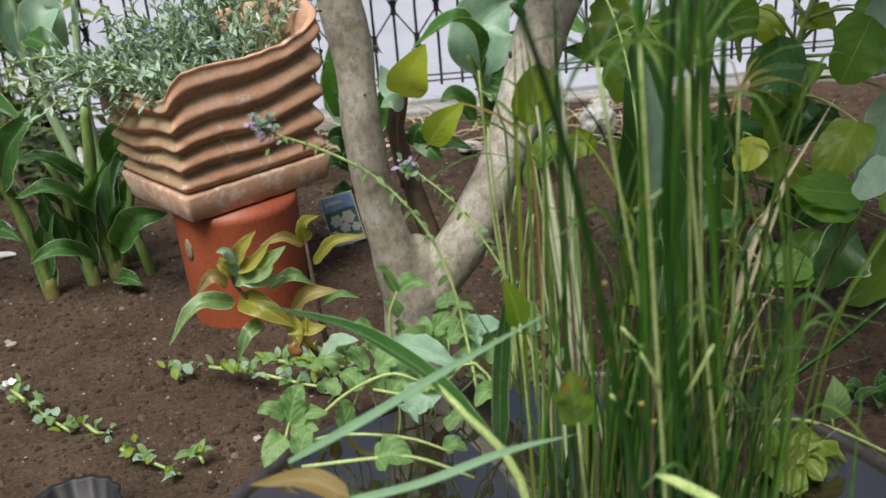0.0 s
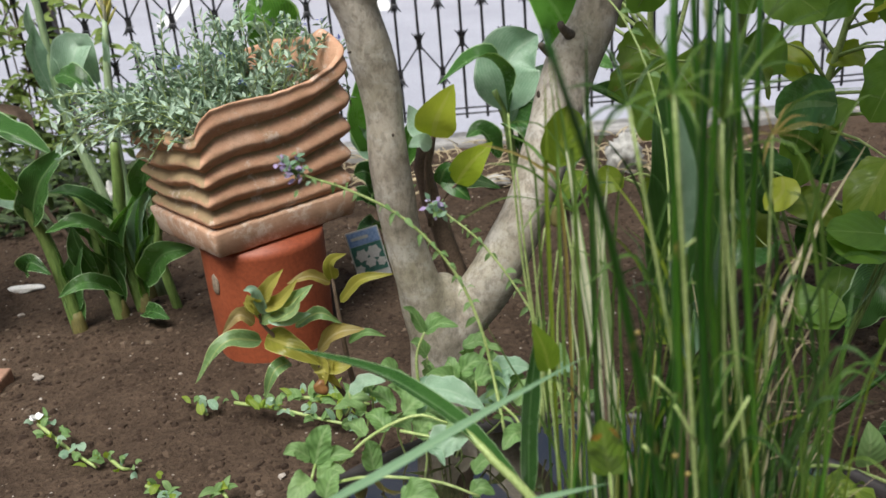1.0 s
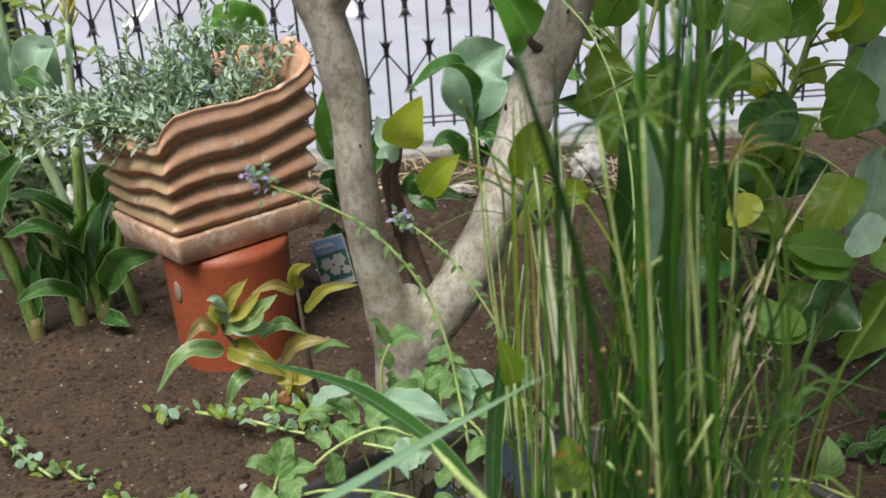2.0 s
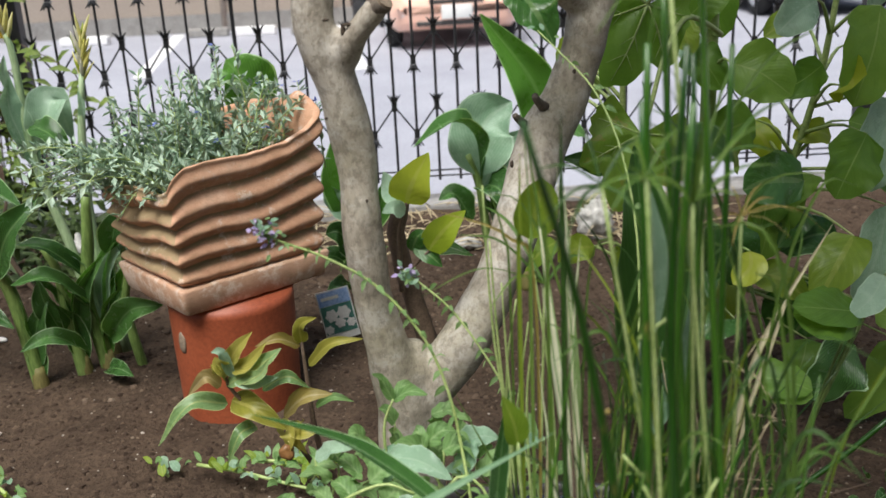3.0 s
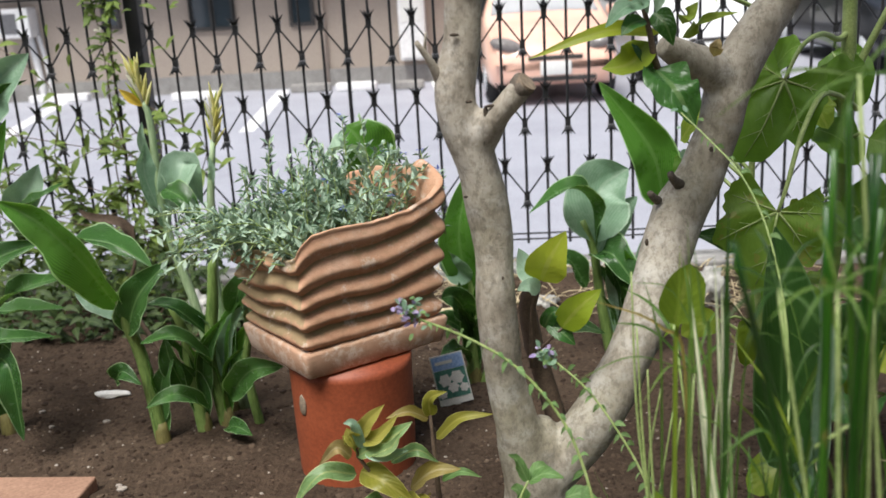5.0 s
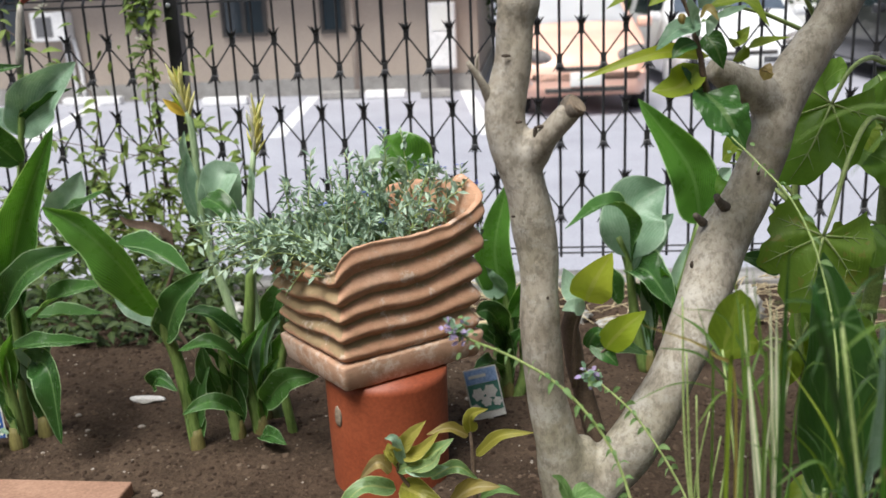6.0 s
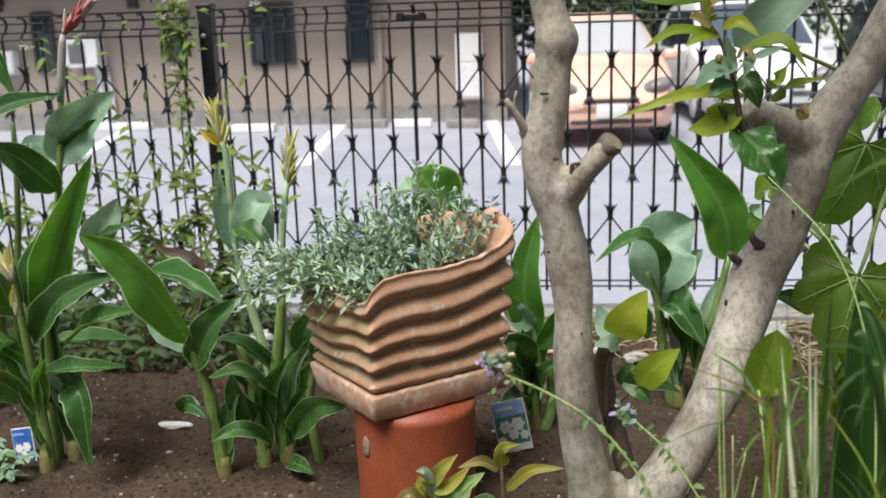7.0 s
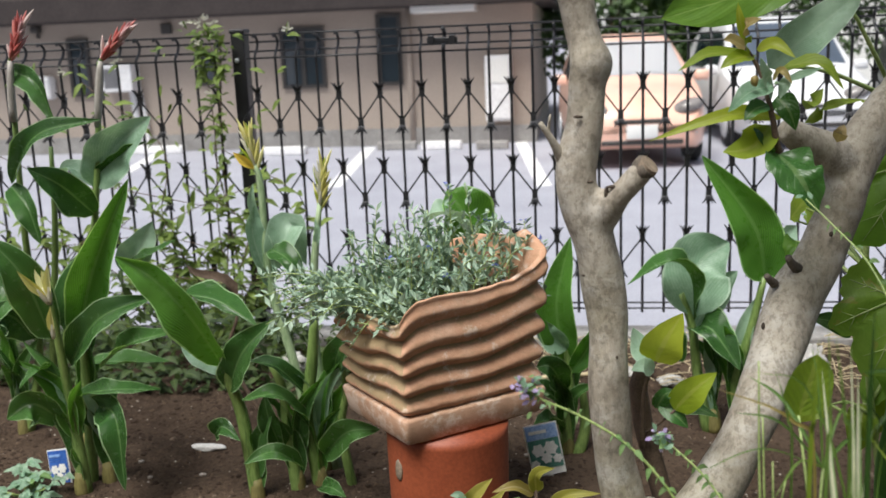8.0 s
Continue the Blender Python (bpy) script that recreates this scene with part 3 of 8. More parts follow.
def facade_window(x0, x1, z0, z1, bars=1):
    w = block("window", (x0 + 0.04, BY - 0.015, z0 + 0.04), (x1 - 0.04, BY - 0.008, z1 - 0.04), M_PANE, building, label="dark glazed window")
    bm = bmesh.new()
    for lo, hi in (((x0, z0), (x0 + 0.05, z1)), ((x1 - 0.05, z0), (x1, z1)), ((x0 + 0.05, z0), (x1 - 0.05, z0 + 0.05)), ((x0 + 0.05, z1 - 0.05), (x1 - 0.05, z1))):
        box(bm, (lo[0], BY - 0.05, lo[1]), (hi[0], BY - 0.002, hi[1]))
    for k in range(bars):
        x = x0 + (x1 - x0) * (k + 1) / (bars + 1)
        box(bm, (x - 0.03, BY - 0.045, z0 + 0.05), (x + 0.03, BY - 0.003, z1 - 0.05))
    part("frame", bm, M_FRAME, w, smooth=False)


facade_window(-4.56, -3.9, 0.27, 1.14, 1)
facade_window(-3.13, -2.77, 0.27, 1.28, 0)
facade_window(-7.87, -7.53, 0.26, 1.12, 0)
facade_window(-10.6, -9.8, 0.27, 1.14, 1)
facade_window(-5.83, -5.56, 0.36, 0.84, 0)


def wall_unit(lo, hi, label):
    t = thing("wall_cabinet", ((lo[0] + hi[0]) / 2, BY, lo[1]), label, "meter box")
    block("case", (lo[0], BY - 0.25, lo[1]), (hi[0], BY - 0.001, hi[1]), M_WHITE, t, 0.02)
    block("door", (lo[0] + 0.04, BY - 0.262, lo[1] + 0.04), (hi[0] - 0.04, BY - 0.251, hi[1] - 0.42), M_WHITE, t, 0.004)
    block("cover", (lo[0] + 0.04, BY - 0.262, hi[1] - 0.38), (hi[0] - 0.04, BY - 0.251, hi[1] - 0.04), M_CARDWHITE, t, 0.004)


wall_unit((-1.57, -0.27), (-1.2, 0.64), "tall white metal cabinet on the beige wall")
unit = thing("air_conditioner", (-7.02, BY, 0.32), "white air conditioner unit high on the wall", "air conditioner")
block("case", (-7.27, BY - 0.3, 0.32), (-6.77, BY - 0.001, 0.73), M_WHITE, unit, 0.02)
block("grille", (-7.2, BY - 0.306, 0.38), (-6.95, BY - 0.301, 0.66), M_BAND, unit)
for x, z, r in ((-6.84, -0.36, 0.05), (-6.72, -0.1, 0.032)):
    stem(unit, [(x, BY - 0.06, LOT + 0.01), (x, BY - 0.06, z), (x - 0.06, BY - 0.06, 0.35)], [r, r, r], M_WHITE, "pipe_cover", 10, 8, label="white pipe cover down the wall")
heater = thing("wall_heater", (-8.3, BY, 0.24), "small white box unit on the beige wall", "heater")
block("case", (-8.49, BY - 0.22, 0.24), (-8.11, BY - 0.001, 0.59), M_WHITE, heater, 0.05)
block("flue", (-8.36, BY - 0.25, 0.29), (-8.24, BY - 0.221, 0.4), M_BAND, heater, 0.02)
wl = thing("wall_lamp", (-8.31, BY, 1.25), "dark lamp high on the wall", "lamp")
block("case", (-8.38, BY - 0.14, 1.22), (-8.24, BY - 0.001, 1.33), M_FRAME, wl, 0.03)
block("bracket", (-8.33, BY - 0.05, 1.15), (-8.29, BY - 0.001, 1.219), M_FRAME, wl)
vent = thing("eave_lamp", (-2.1, BY, 1.35), "pale box lamp under the eave", "lamp")
block("case", (-2.55, BY - 0.5, 1.25), (-1.65, BY - 0.1, 1.358), M_CARDWHITE, vent, 0.02)


# ---- cars ----
def car(name, label, paint, width, height, length, at, turn, kei):
    """A hatchback that faces -y before it is turned; built from lofted sections, with glass, lamps, wheels and mirrors."""
    t = thing(name, (0, 0, 0), label, "car")
    hw = width / 2
    top_at = ([0, 0.05, 0.2, 0.45, 0.85, 1.5, 1.95, length - 0.9, length - 0.4, length - 0.06, length], [0.5, 0.62, 0.74, 0.84, 0.93, height - 0.07, height, height - 0.02, height - 0.12, 0.9, 0.6])
    wide_at = ([0, 0.05, 0.2, 0.5, length - 0.3, length], [0.74, 0.86, 0.96, 1.0, 0.99, 0.86])

    def section(y):
        """Half a cross-section, from the sill over the belt to the middle of the roof or bonnet."""
        top, w = np.interp(y, *top_at), hw * np.interp(y, *wide_at)
        belt = min(top - 0.06, 0.9)
        up = min(1, max(0, (top - 0.95) / (height - 0.95)))
        roof = w * (0.93 - 0.2 * up)
        bot = 0.2 + 0.08 * max(0, 1 - y / 0.2)
        return [(0, bot), (w * 0.88, bot), (w * 0.97, bot + 0.06), (w, bot + 0.2), (w, (bot + belt) / 2 + 0.05), (w * 0.975, belt - 0.04), (w * 0.95, belt), (roof * 1.02, top - 0.09 * up - 0.02), (roof * 0.95, top - 0.035), (roof * 0.8, top - 0.012), (roof * 0.4, top), (0, top + 0.003)]

    stations = [0, 0.03, 0.08, 0.15, 0.25, 0.4, 0.6, 0.8, 1.0, 1.2, 1.4, 1.6, 1.9, 2.3, 2.7, length - 0.6, length - 0.3, length - 0.1, length]
    bm, rings = bmesh.new(), []
    for y in stations:
        prof = section(y)
        prof = prof + [(-x, z) for x, z in prof[-2:0:-1]]
        rings.append([bm.verts.new((x, y, z)) for x, z in prof])
    for a, b in zip(rings, rings[1:]):
        for j in range(len(a)):
            bm.faces.new((a[j], b[j], b[(j + 1) % len(a)], a[(j + 1) % len(a)]))
    bm.faces.new(rings[0])
    bm.faces.new(rings[-1][::-1])
    bmesh.ops.recalc_face_normals(bm, faces=bm.faces[:])
    part("body", bm, paint, t)

    def glazing(nm, rows, mat):
        b2 = bmesh.new()
        vs = [[b2.verts.new(q) for q in row] for row in rows]
        for a, b in zip(vs, vs[1:]):
            for j in range(len(a) - 1):
                b2.faces.new((a[j], a[j + 1], b[j + 1], b[j]))
        bmesh.ops.solidify(b2, geom=b2.faces[:], thickness=0.003)
        bmesh.ops.recalc_face_normals(b2, faces=b2.faces[:])
        return part(nm, b2, mat, t)

    rows = []
    for y in np.linspace(0.92, 1.46, 7):
        sec = section(y)
        half = [(x * 0.97, z + 0.008) for x, z in sec[8:]]
        half = half + [(-x, z) for x, z in half[-2::-1]]
        rows.append([(x, y - 0.012, z) for x, z in half])
    glazing("windscreen", rows, M_WIND_SKY if kei else M_SCREEN)
    for s in (-1, 1):
        rows = []
        for y in np.linspace(1.35, length - 0.75, 7):
            sec = section(y)
            (xa, za), (xb, zb) = sec[6], sec[7]
            rows.append([(s * (xa + (xb - xa) * f + 0.008), y, za + (zb - za) * f) for f in (0.08, 0.36, 0.64, 0.9)])
        glazing("side_window", rows, M_PANE)
        lamp = bmesh.new()
        bmesh.ops.create_uvsphere(lamp, u_segments=16, v_segments=10, radius=1)
        lamp.transform(Matrix.Translation((s * hw * 0.68, 0.16, 0.66)) @ Matrix.Rotation(radians(-18 * s), 4, "Y") @ Matrix.Diagonal((0.2, 0.14, 0.085, 1)))
        part("headlamp", lamp, M_HEAD, t, "dark clear headlamp")
        m2 = bmesh.new()
        box(m2, (min(s * hw, s * (hw + 0.17)), 1.0, 0.9), (max(s * hw, s * (hw + 0.17)), 1.1, 1.02), 0.03)
        part("mirror", m2, paint, t)
        for wy in (0.66, length - 0.6):
            b2 = bmesh.new()
            bmesh.ops.create_cone(b2, cap_ends=True, segments=24, radius1=0.285, radius2=0.285, depth=0.17)
            bmesh.ops.bevel(b2, geom=[e for e in b2.edges if len(e.link_faces) == 2 and e.calc_face_angle() > 1], offset=0.03, segments=2, affect="EDGES")
            b2.transform(Matrix.Translation((s * (hw - 0.1), wy, 0.285)) @ Matrix.Rotation(radians(90), 4, "Y"))
            wheel = part("wheel", b2, M_RUBBER, t)
            b3 = bmesh.new()
            bmesh.ops.create_cone(b3, cap_ends=True, segments=20, radius1=0.18, radius2=0.15, depth=0.02)
            b3.transform(Matrix.Translation((s * (hw - 0.008), wy, 0.285)) @ Matrix.Rotation(radians(90 * s), 4, "Y"))
            part("rim", b3, M_LAMP, wheel)
    g = bmesh.new()
    box(g, (-hw * 0.4, -0.008, 0.5), (hw * 0.4, 0.1, 0.55), 0.01)
    part("grille", g, M_FRAME, t)
    g = bmesh.new()
    box(g, (-hw * 0.6, -0.01, 0.27), (hw * 0.6, 0.1, 0.33), 0.02)
    part("air_intake", g, M_FRAME, t)
    g = bmesh.new()
    box(g, (-0.17, -0.03, 0.34), (0.17, -0.008, 0.49), 0.004)
    part("plate", g, M_CARDWHITE, t, "plain white plate")
    for s in (-1, 1):
        g = bmesh.new()
        box(g, (s * hw * 0.72 - 0.06, 0.02, 0.36), (s * hw * 0.72 + 0.06, 0.14, 0.43), 0.02)
        part("fog_lamp", g, M_LAMP, t)
    t.matrix_basis = pose(*at, 0, 0, turn)
    return t


car("car", "orange hatchback parked facing the fence", M_ORANGE, 1.5, 1.47, 3.4, (0.41, 10.85, LOT), 4, True)
car("car", "white tall wagon parked facing the fence", M_CARWHITE, 1.72, 1.62, 4.0, (2.45, 12.2, LOT), 4, False)


car("car", "black van parked facing the fence", M_BLACKCAR, 1.75, 1.75, 4.2, (5.2, 12.0, LOT), 2, False)


# ---- greenery beyond the car park ----
def far_tree(at, height, spread, label):
    t = thing("tree", at, label, "tree", "trees beyond the car park")
    rr = random.Random(int(at[0] * 100))
    part("trunk", tube(bmesh.new(), [at, off(at, 0.1, 0, height * 0.4), off(at, 0.0, 0.1, height * 0.75)], [0.16, 0.12, 0.05], 10, 10, 0.1), M_TWIG, t)
    crown = bmesh.new()
    for k in range(110):
        a, r = rr.uniform(0, 6.28), spread * rr.random() ** 0.5
        c = Vector((at[0] + r * math.cos(a), at[1] + r * math.sin(a) * 0.6, at[2] + height * rr.uniform(0.25, 1.0)))
        for j in range(34):
            p = c + Vector((rr.gauss(0, 0.22), rr.gauss(0, 0.22), rr.gauss(0, 0.18)))
            d = Vector((rr.gauss(0, 1), rr.gauss(-0.5, 1), rr.gauss(0.2, 0.7))).normalized()
            far_leaf(crown, p, d, rr.uniform(0.11, 0.2))
    tagged(part("crown", crown, M_FARLEAF, t), kind="stuff")


def far_leaf(bm, at, way, size):
    side = way.orthogonal().normalized() * size * 0.35
    uvl = bm.loops.layers.uv.verify()
    f = bm.faces.new([bm.verts.new(q) for q in (at, at + way * size * 0.5 + side, at + way * size, at + way * size * 0.5 - side)])
    for lp, w in zip(f.loops, ((0.5, 0), (1, 0.5), (0.5, 1), (0, 0.5))):
        lp[uvl].uv = w


for q, h, sp_ in (((0.3, 18, LOT), 3.4, 1.5), ((2.6, 19, LOT), 4.2, 1.9), ((5.4, 18.5, LOT), 3.8, 1.8), ((8.2, 19, LOT), 4.4, 2.0), ((1.5, 17, LOT), 2.2, 1.0), ((11, 20, LOT), 4.5, 2.2)):
    far_tree(q, h, sp_, "leafy green tree beyond the parked cars")
shed = thing("building", (0.2, 24, LOT), "pale far building behind the trees", "building")
block("wall", (-0.6, 24, LOT), (14, 28, 4.5), M_CARDWHITE, shed)
block("roof", (-0.9, 23.6, 4.5), (14.3, 28.4, 4.8), M_EAVE, shed)


# ---- fence ----
FY = 2.4
fence = thing("fence", (-0.6, FY, 0.2), "black steel wire fence with diamond ornaments", "fence")
WIRE = 0.0034


def fence_post(x):
    bm = box(bmesh.new(), (x - 0.0165, FY + 0.012, 0.2), (x + 0.0165, FY + 0.052, 0.925), 0.003)
    p = part("post", bm, M_IRON, fence, smooth=False)
    block("cap", (x - 0.019, FY + 0.009, 0.925), (x + 0.019, FY + 0.055, 0.936), M_IRON, p, 0.003)
    for z in (0.862, 0.4):
        b = bmesh.new()
        bmesh.ops.create_uvsphere(b, u_segments=10, v_segments=6, radius=0.006)
        b.transform(Matrix.Translation((x - 0.004, FY + 0.011, z)))
        part("bolt", b, M_LAMP, p, "bright bolt head")


for px in (-1.075, 0.92, -3.05):
    fence_post(px)

X_WIRES = [-0.58 - 0.05 * k for k in range(1, 10)] + [-1.13 - 0.05 * k for k in range(0, 30)]
X_WIRES = [(x, k) for x, k in zip(X_WIRES, [1 - k % 2 for k in range(1, 10)] + [k % 2 for k in range(0, 30)])]
X_WIRES += [(-0.5765, 0), (-0.5735, 0)] + [(-0.57 + 0.05 * k, 1 - k % 2) for k in range(1, 28)]
wire_bm = tube(bmesh.new(), [(0, 0, 0.235), (0, 0, 0.85)], [WIRE, WIRE], 6, 2)
tube(wire_bm, [(0, 0, 0.85), (0, 0, 0.872), (0, 0.022, 0.89), (0, 0.026, 0.908), (0, 0.004, 0.921), (0, -0.004, 0.915)], [WIRE] * 2, 6, 12)
wire_me = bpy.data.meshes.new("wire")
wire_bm.to_mesh(wire_me)
wire_bm.free()
wire_me.materials.append(M_IRON)


def shared(name, me, parent, at):
    ob = new(name, me)
    ob.parent = parent
    ob.matrix_parent_inverse = Matrix.Translation(-parent.location)
    ob.location = at
    return ob


def knot_mesh(sign):
    """A clasp on the wire: a collar with a grey ring for its lit edge and four flared points that look up (sign 1) or
    down (-1).
    """
    bm = bmesh.new()
    box(bm, (-0.0062, -0.0055, -0.011), (0.0062, 0.0055, 0.011), 0.002)
    box(bm, (-0.0048, -0.0045, -0.019), (0.0048, 0.0045, 0.0), 0.002)
    for sx, dy in ((-1, -0.008), (1, -0.008), (-0.45, -0.012), (0.45, -0.012)):
        tube(bm, [(sx * 0.004, -0.004, sign * 0.006), (sx * 0.008, dy, sign * 0.014), (sx * 0.0155, dy - 0.002, sign * 0.023)], [0.0032, 0.0026, 0.0009], 5, 5)
        tube(bm, [(sx * 0.004, -0.003, -sign * 0.008), (sx * 0.007, -0.005, -sign * 0.018)], [0.0026, 0.0016], 4, 3)
    dark = len(bm.faces)
    # the collar's lit edge, put in as a thin lighter ring
    box(bm, (-0.0082, -0.0072, sign * 0.006 - 0.0014), (0.0082, 0.0072, sign * 0.006 + 0.0014), 0.0008)
    bm.faces.ensure_lookup_table()
    for f in bm.faces[dark:]:
        f.material_index = 1
    me = bpy.data.meshes.new("clasp")
    bm.to_mesh(me)
    bm.free()
    me.materials.append(M_IRON)
    me.materials.append(M_BAND)
    return me


K_UP, K_DOWN = knot_mesh(1), knot_mesh(-1)


def strut_mesh(sign, dz):
    bm = tube(bmesh.new(), [(0, -0.003, -sign * 0.006), (0.05, -0.003, -sign * (dz - 0.006))], [0.0021] * 2, 5, 2)
    me = bpy.data.meshes.new("strut")
    bm.to_mesh(me)
    bm.free()
    me.materials.append(M_IRON)
    return me


PAIRS = ((0.78, 0.702), (0.6, 0.521), (0.425, 0.346))
S_RIGHT = strut_mesh(1, 0.0785)
S_LEFT = S_RIGHT.copy()
S_LEFT.transform(Matrix.Diagonal((-1, 1, 1, 1)))
for x, odd in X_WIRES:
    shared("wire", wire_me, fence, (x, FY, 0))
    if x in (-0.5765,):
        continue
    for hi, lo in PAIRS:
        # upper clasps stand on even wires, lower clasps on odd ones
        up = not odd
        if -0.58 < x < -0.57:
            up = False
        shared("clasp", K_UP if up else K_DOWN, fence, (x, FY, hi if up else lo))
        if up:
            shared("strut", S_RIGHT, fence, (x, FY, hi))
            shared("strut", S_LEFT, fence, (x, FY, hi))
for z, dy in ((0.246, -0.004), (0.26, -0.004), (0.866, -0.004), (0.882, 0.026), (0.904, 0.03), (0.921, -0.002)):
    for x0, x1 in ((-2.6, -1.1), (-1.05, -0.5775), (-0.5725, 0.9)):
        part("rail", tube(bmesh.new(), [(x0, FY + dy, z), (x1, FY + dy, z)], [0.0024] * 2, 6, 2), M_IRON, fence)
latch = thing("panel_clamp", (-0.575, FY - 0.01, 0.9), "black clamp that joins two fence panels", "clamp")
for nm, lo, hi in (("plate", (-0.61, FY - 0.02, 0.884), (-0.54, FY - 0.006, 0.897)), ("jaw", (-0.607, FY - 0.026, 0.88), (-0.592, FY - 0.0205, 0.902)), ("jaw", (-0.558, FY - 0.026, 0.88), (-0.543, FY - 0.0205, 0.902))):
    block(nm, lo, hi, M_IRON, latch, 0.002)

# ---- planter on its pipe ----
pipe = thing("clay_pipe", (-0.452, 1.462, SOIL), "upright red-brown earthenware pipe used as a stand", "clay pipe")
bm = bmesh.new()
prof = [(0.0, 0.150), (0.087, 0.150), (0.088, 0.20), (0.0895, 0.26), (0.0905, 0.33), (0.091, 0.343), (0.0, 0.343)]
rings = []
for r, z in prof[1:-1]:
    rings.append([bm.verts.new((-0.463 + r * math.cos(a), 1.465 + r * math.sin(a), z)) for a in np.linspace(0, 2 * math.pi, 49)[:-1]])
for a, b in zip(rings, rings[1:]):
    for j in range(48):
        bm.faces.new((a[j], a[(j + 1) % 48], b[(j + 1) % 48], b[j]))
bm.faces.new(rings[-1])
part("pipe", bm, M_PIPE, pipe)
bm = stone_bm((0.009, 0.0025, 0.016), 3.0, detail=2)
bm.transform(Matrix.Translation((-0.526, 1.4005, 0.29)) @ Matrix.Rotation(radians(-46), 4, "Z"))
part("chipped_spot", bm, M_CUT, pipe, "pale chipped spot")

planter = thing("planter", (-0.473, 1.489, 0.346), "square ribbed terracotta planter with a wavy rim", "planter")
PC, E1, E2 = Vector((-0.502, 1.355, 0)), Vector((0.79, 0.613, 0)), Vector((-0.65, 0.76, 0))
SR, SL = 0.224, 0.178
PMID = PC + E1 * SR / 2 + E2 * SL / 2


RIM_FRONT = ((0, 0.05, 0.12, 0.25, 0.5, 0.75, 0.9, 1), (0.014, 0.03, 0.041, 0.043, 0.041, 0.047, 0.06, 0.077))
RIM_RIGHT = ((0, 0.12, 0.25, 0.4, 0.65, 1), (0.077, 0.094, 0.104, 0.09, 0.086, 0.074))
RIM_BACK = ((0, 0.2, 0.5, 0.7, 1), (-0.01, 0.02, 0.046, 0.066, 0.074))
RIM_LEFT = ((0, 0.1, 0.5, 1), (0.014, 0.007, 0.007, -0.01))


def rim_lift(u, v, w):
    """Height of the wavy ribs over the square's own coordinates, 0 to 1 each; w: how far up the wall, 1 at the rim."""
    du, dv = min(u, 1 - u), min(v, 1 - v)
    edge = [(dv if v < 0.5 else 9, np.interp(u, *RIM_FRONT)), (du if u > 0.5 else 9, np.interp(v, *RIM_RIGHT)), (dv if v >= 0.5 else 9, np.interp(u, *RIM_BACK)), (du if u <= 0.5 else 9, np.interp(v, *RIM_LEFT))]
    top = min(edge, key=lambda q: q[0])[1]
    plane = (0.043 * u - 0.028 * v + 0.066 * u * v) * w ** 1.1
    ripple = 0.005 * math.sin(u * 8.5) * (1 - v) + 0.005 * math.sin(v * 7.5) * (1 - u) + 0.004
    low = plane + ripple * min(1, w * 2.2) * (1 - 0.5 * w ** 4)
    k = w ** 5
    return low * (1 - k) + top * k


def square_loop(grow, z, wave, per=44, r=0.01):
    pts = []
    for side in range(4):
        for k in range(per):
            s = k / per
            u, v = ((s, 0), (1, s), (1 - s, 1), (0, 1 - s))[side]
            x, y = (u - 0.5) * (SR + 2 * grow), (v - 0.5) * (SL + 2 * grow)
            # rounded corners
            hx, hy = SR / 2 + grow, SL / 2 + grow
            cx, cy = max(abs(x) - (hx - r), 0), max(abs(y) - (hy - r), 0)
            d = math.hypot(cx, cy)
            if d > r:
                x -= math.copysign((d - r) * cx / d, x)
                y -= math.copysign((d - r) * cy / d, y)
            p = PMID + E1 * x + E2 * y
            pts.append((p.x, p.y, z + rim_lift(u, v, wave) + 0.0015 * noise.noise(p * 60 + Vector((0, 0, z * 90)))))
    return pts


def loft(loops, cap_first=False, cap_last=False):
    bm = bmesh.new()
    rs = [[bm.verts.new(p) for p in lp] for lp in loops]
    n = len(rs[0])
    for a, b in zip(rs, rs[1:]):
        for j in range(n):
            bm.faces.new((a[j], a[(j + 1) % n], b[(j + 1) % n], b[j]))
    if cap_first:
        bm.faces.new(rs[0][::-1])
    if cap_last:
        bm.faces.new(rs[-1])
    return bm


def ribbed(rows):
    """The lofted wall with coordinates: once round in x, from foot to rim in y."""
    bm = loft(rows, True)
    uvl = bm.loops.layers.uv.verify()
    n = len(rows[0])
    bm.verts.index_update()
    for f in bm.faces:
        ids = [v.index for v in f.verts]
        wraps = max(i % n for i in ids) - min(i % n for i in ids) > n / 2
        for lp, i in zip(f.loops, ids):
            lp[uvl].uv = ((i % n + (n if wraps and i % n < n / 2 else 0)) / n, min(1.0, (i // n) / 73))
    return bm


part("base_slab", loft([square_loop(-0.012, 0.3465, 0, r=0.005), square_loop(-0.002, 0.347, 0, r=0.005), square_loop(0.0, 0.350, 0, r=0.005), square_loop(0.0065, 0.383, 0, r=0.004), square_loop(0.0045, 0.3865, 0, r=0.004), square_loop(-0.01, 0.388, 0, r=0.005)], True, True), M_SLAB, planter)
loops, Z0, Z1 = [], 0.387, 0.508
for k in range(74):
    v = k / 73
    ph = (v * RIBS + 0.05) % 1
    # each rib: quick undercut, rounded crest, long slope drawing back in
    ridge = math.sin(math.pi * ph ** 0.75) ** 1.6 if ph > 0 else 0
    if v > 0.93:
        ridge = ridge * (1 - v) / 0.07 + 0.62 * (v - 0.93) / 0.07
    grow = -0.008 + 0.011 * v + 0.0112 * ridge
    loops.append(square_loop(grow, Z0 + (Z1 - Z0) * v, v))
loops += [square_loop(0.0118, Z1 + 0.003, 1), square_loop(0.0105, Z1 + 0.0042, 1), square_loop(0.0055, Z1 + 0.004, 1), square_loop(0.0035, Z1 + 0.002, 1), square_loop(-0.003, Z1 - 0.02, 0.98), square_loop(-0.012, Z1 - 0.07, 0.6)]
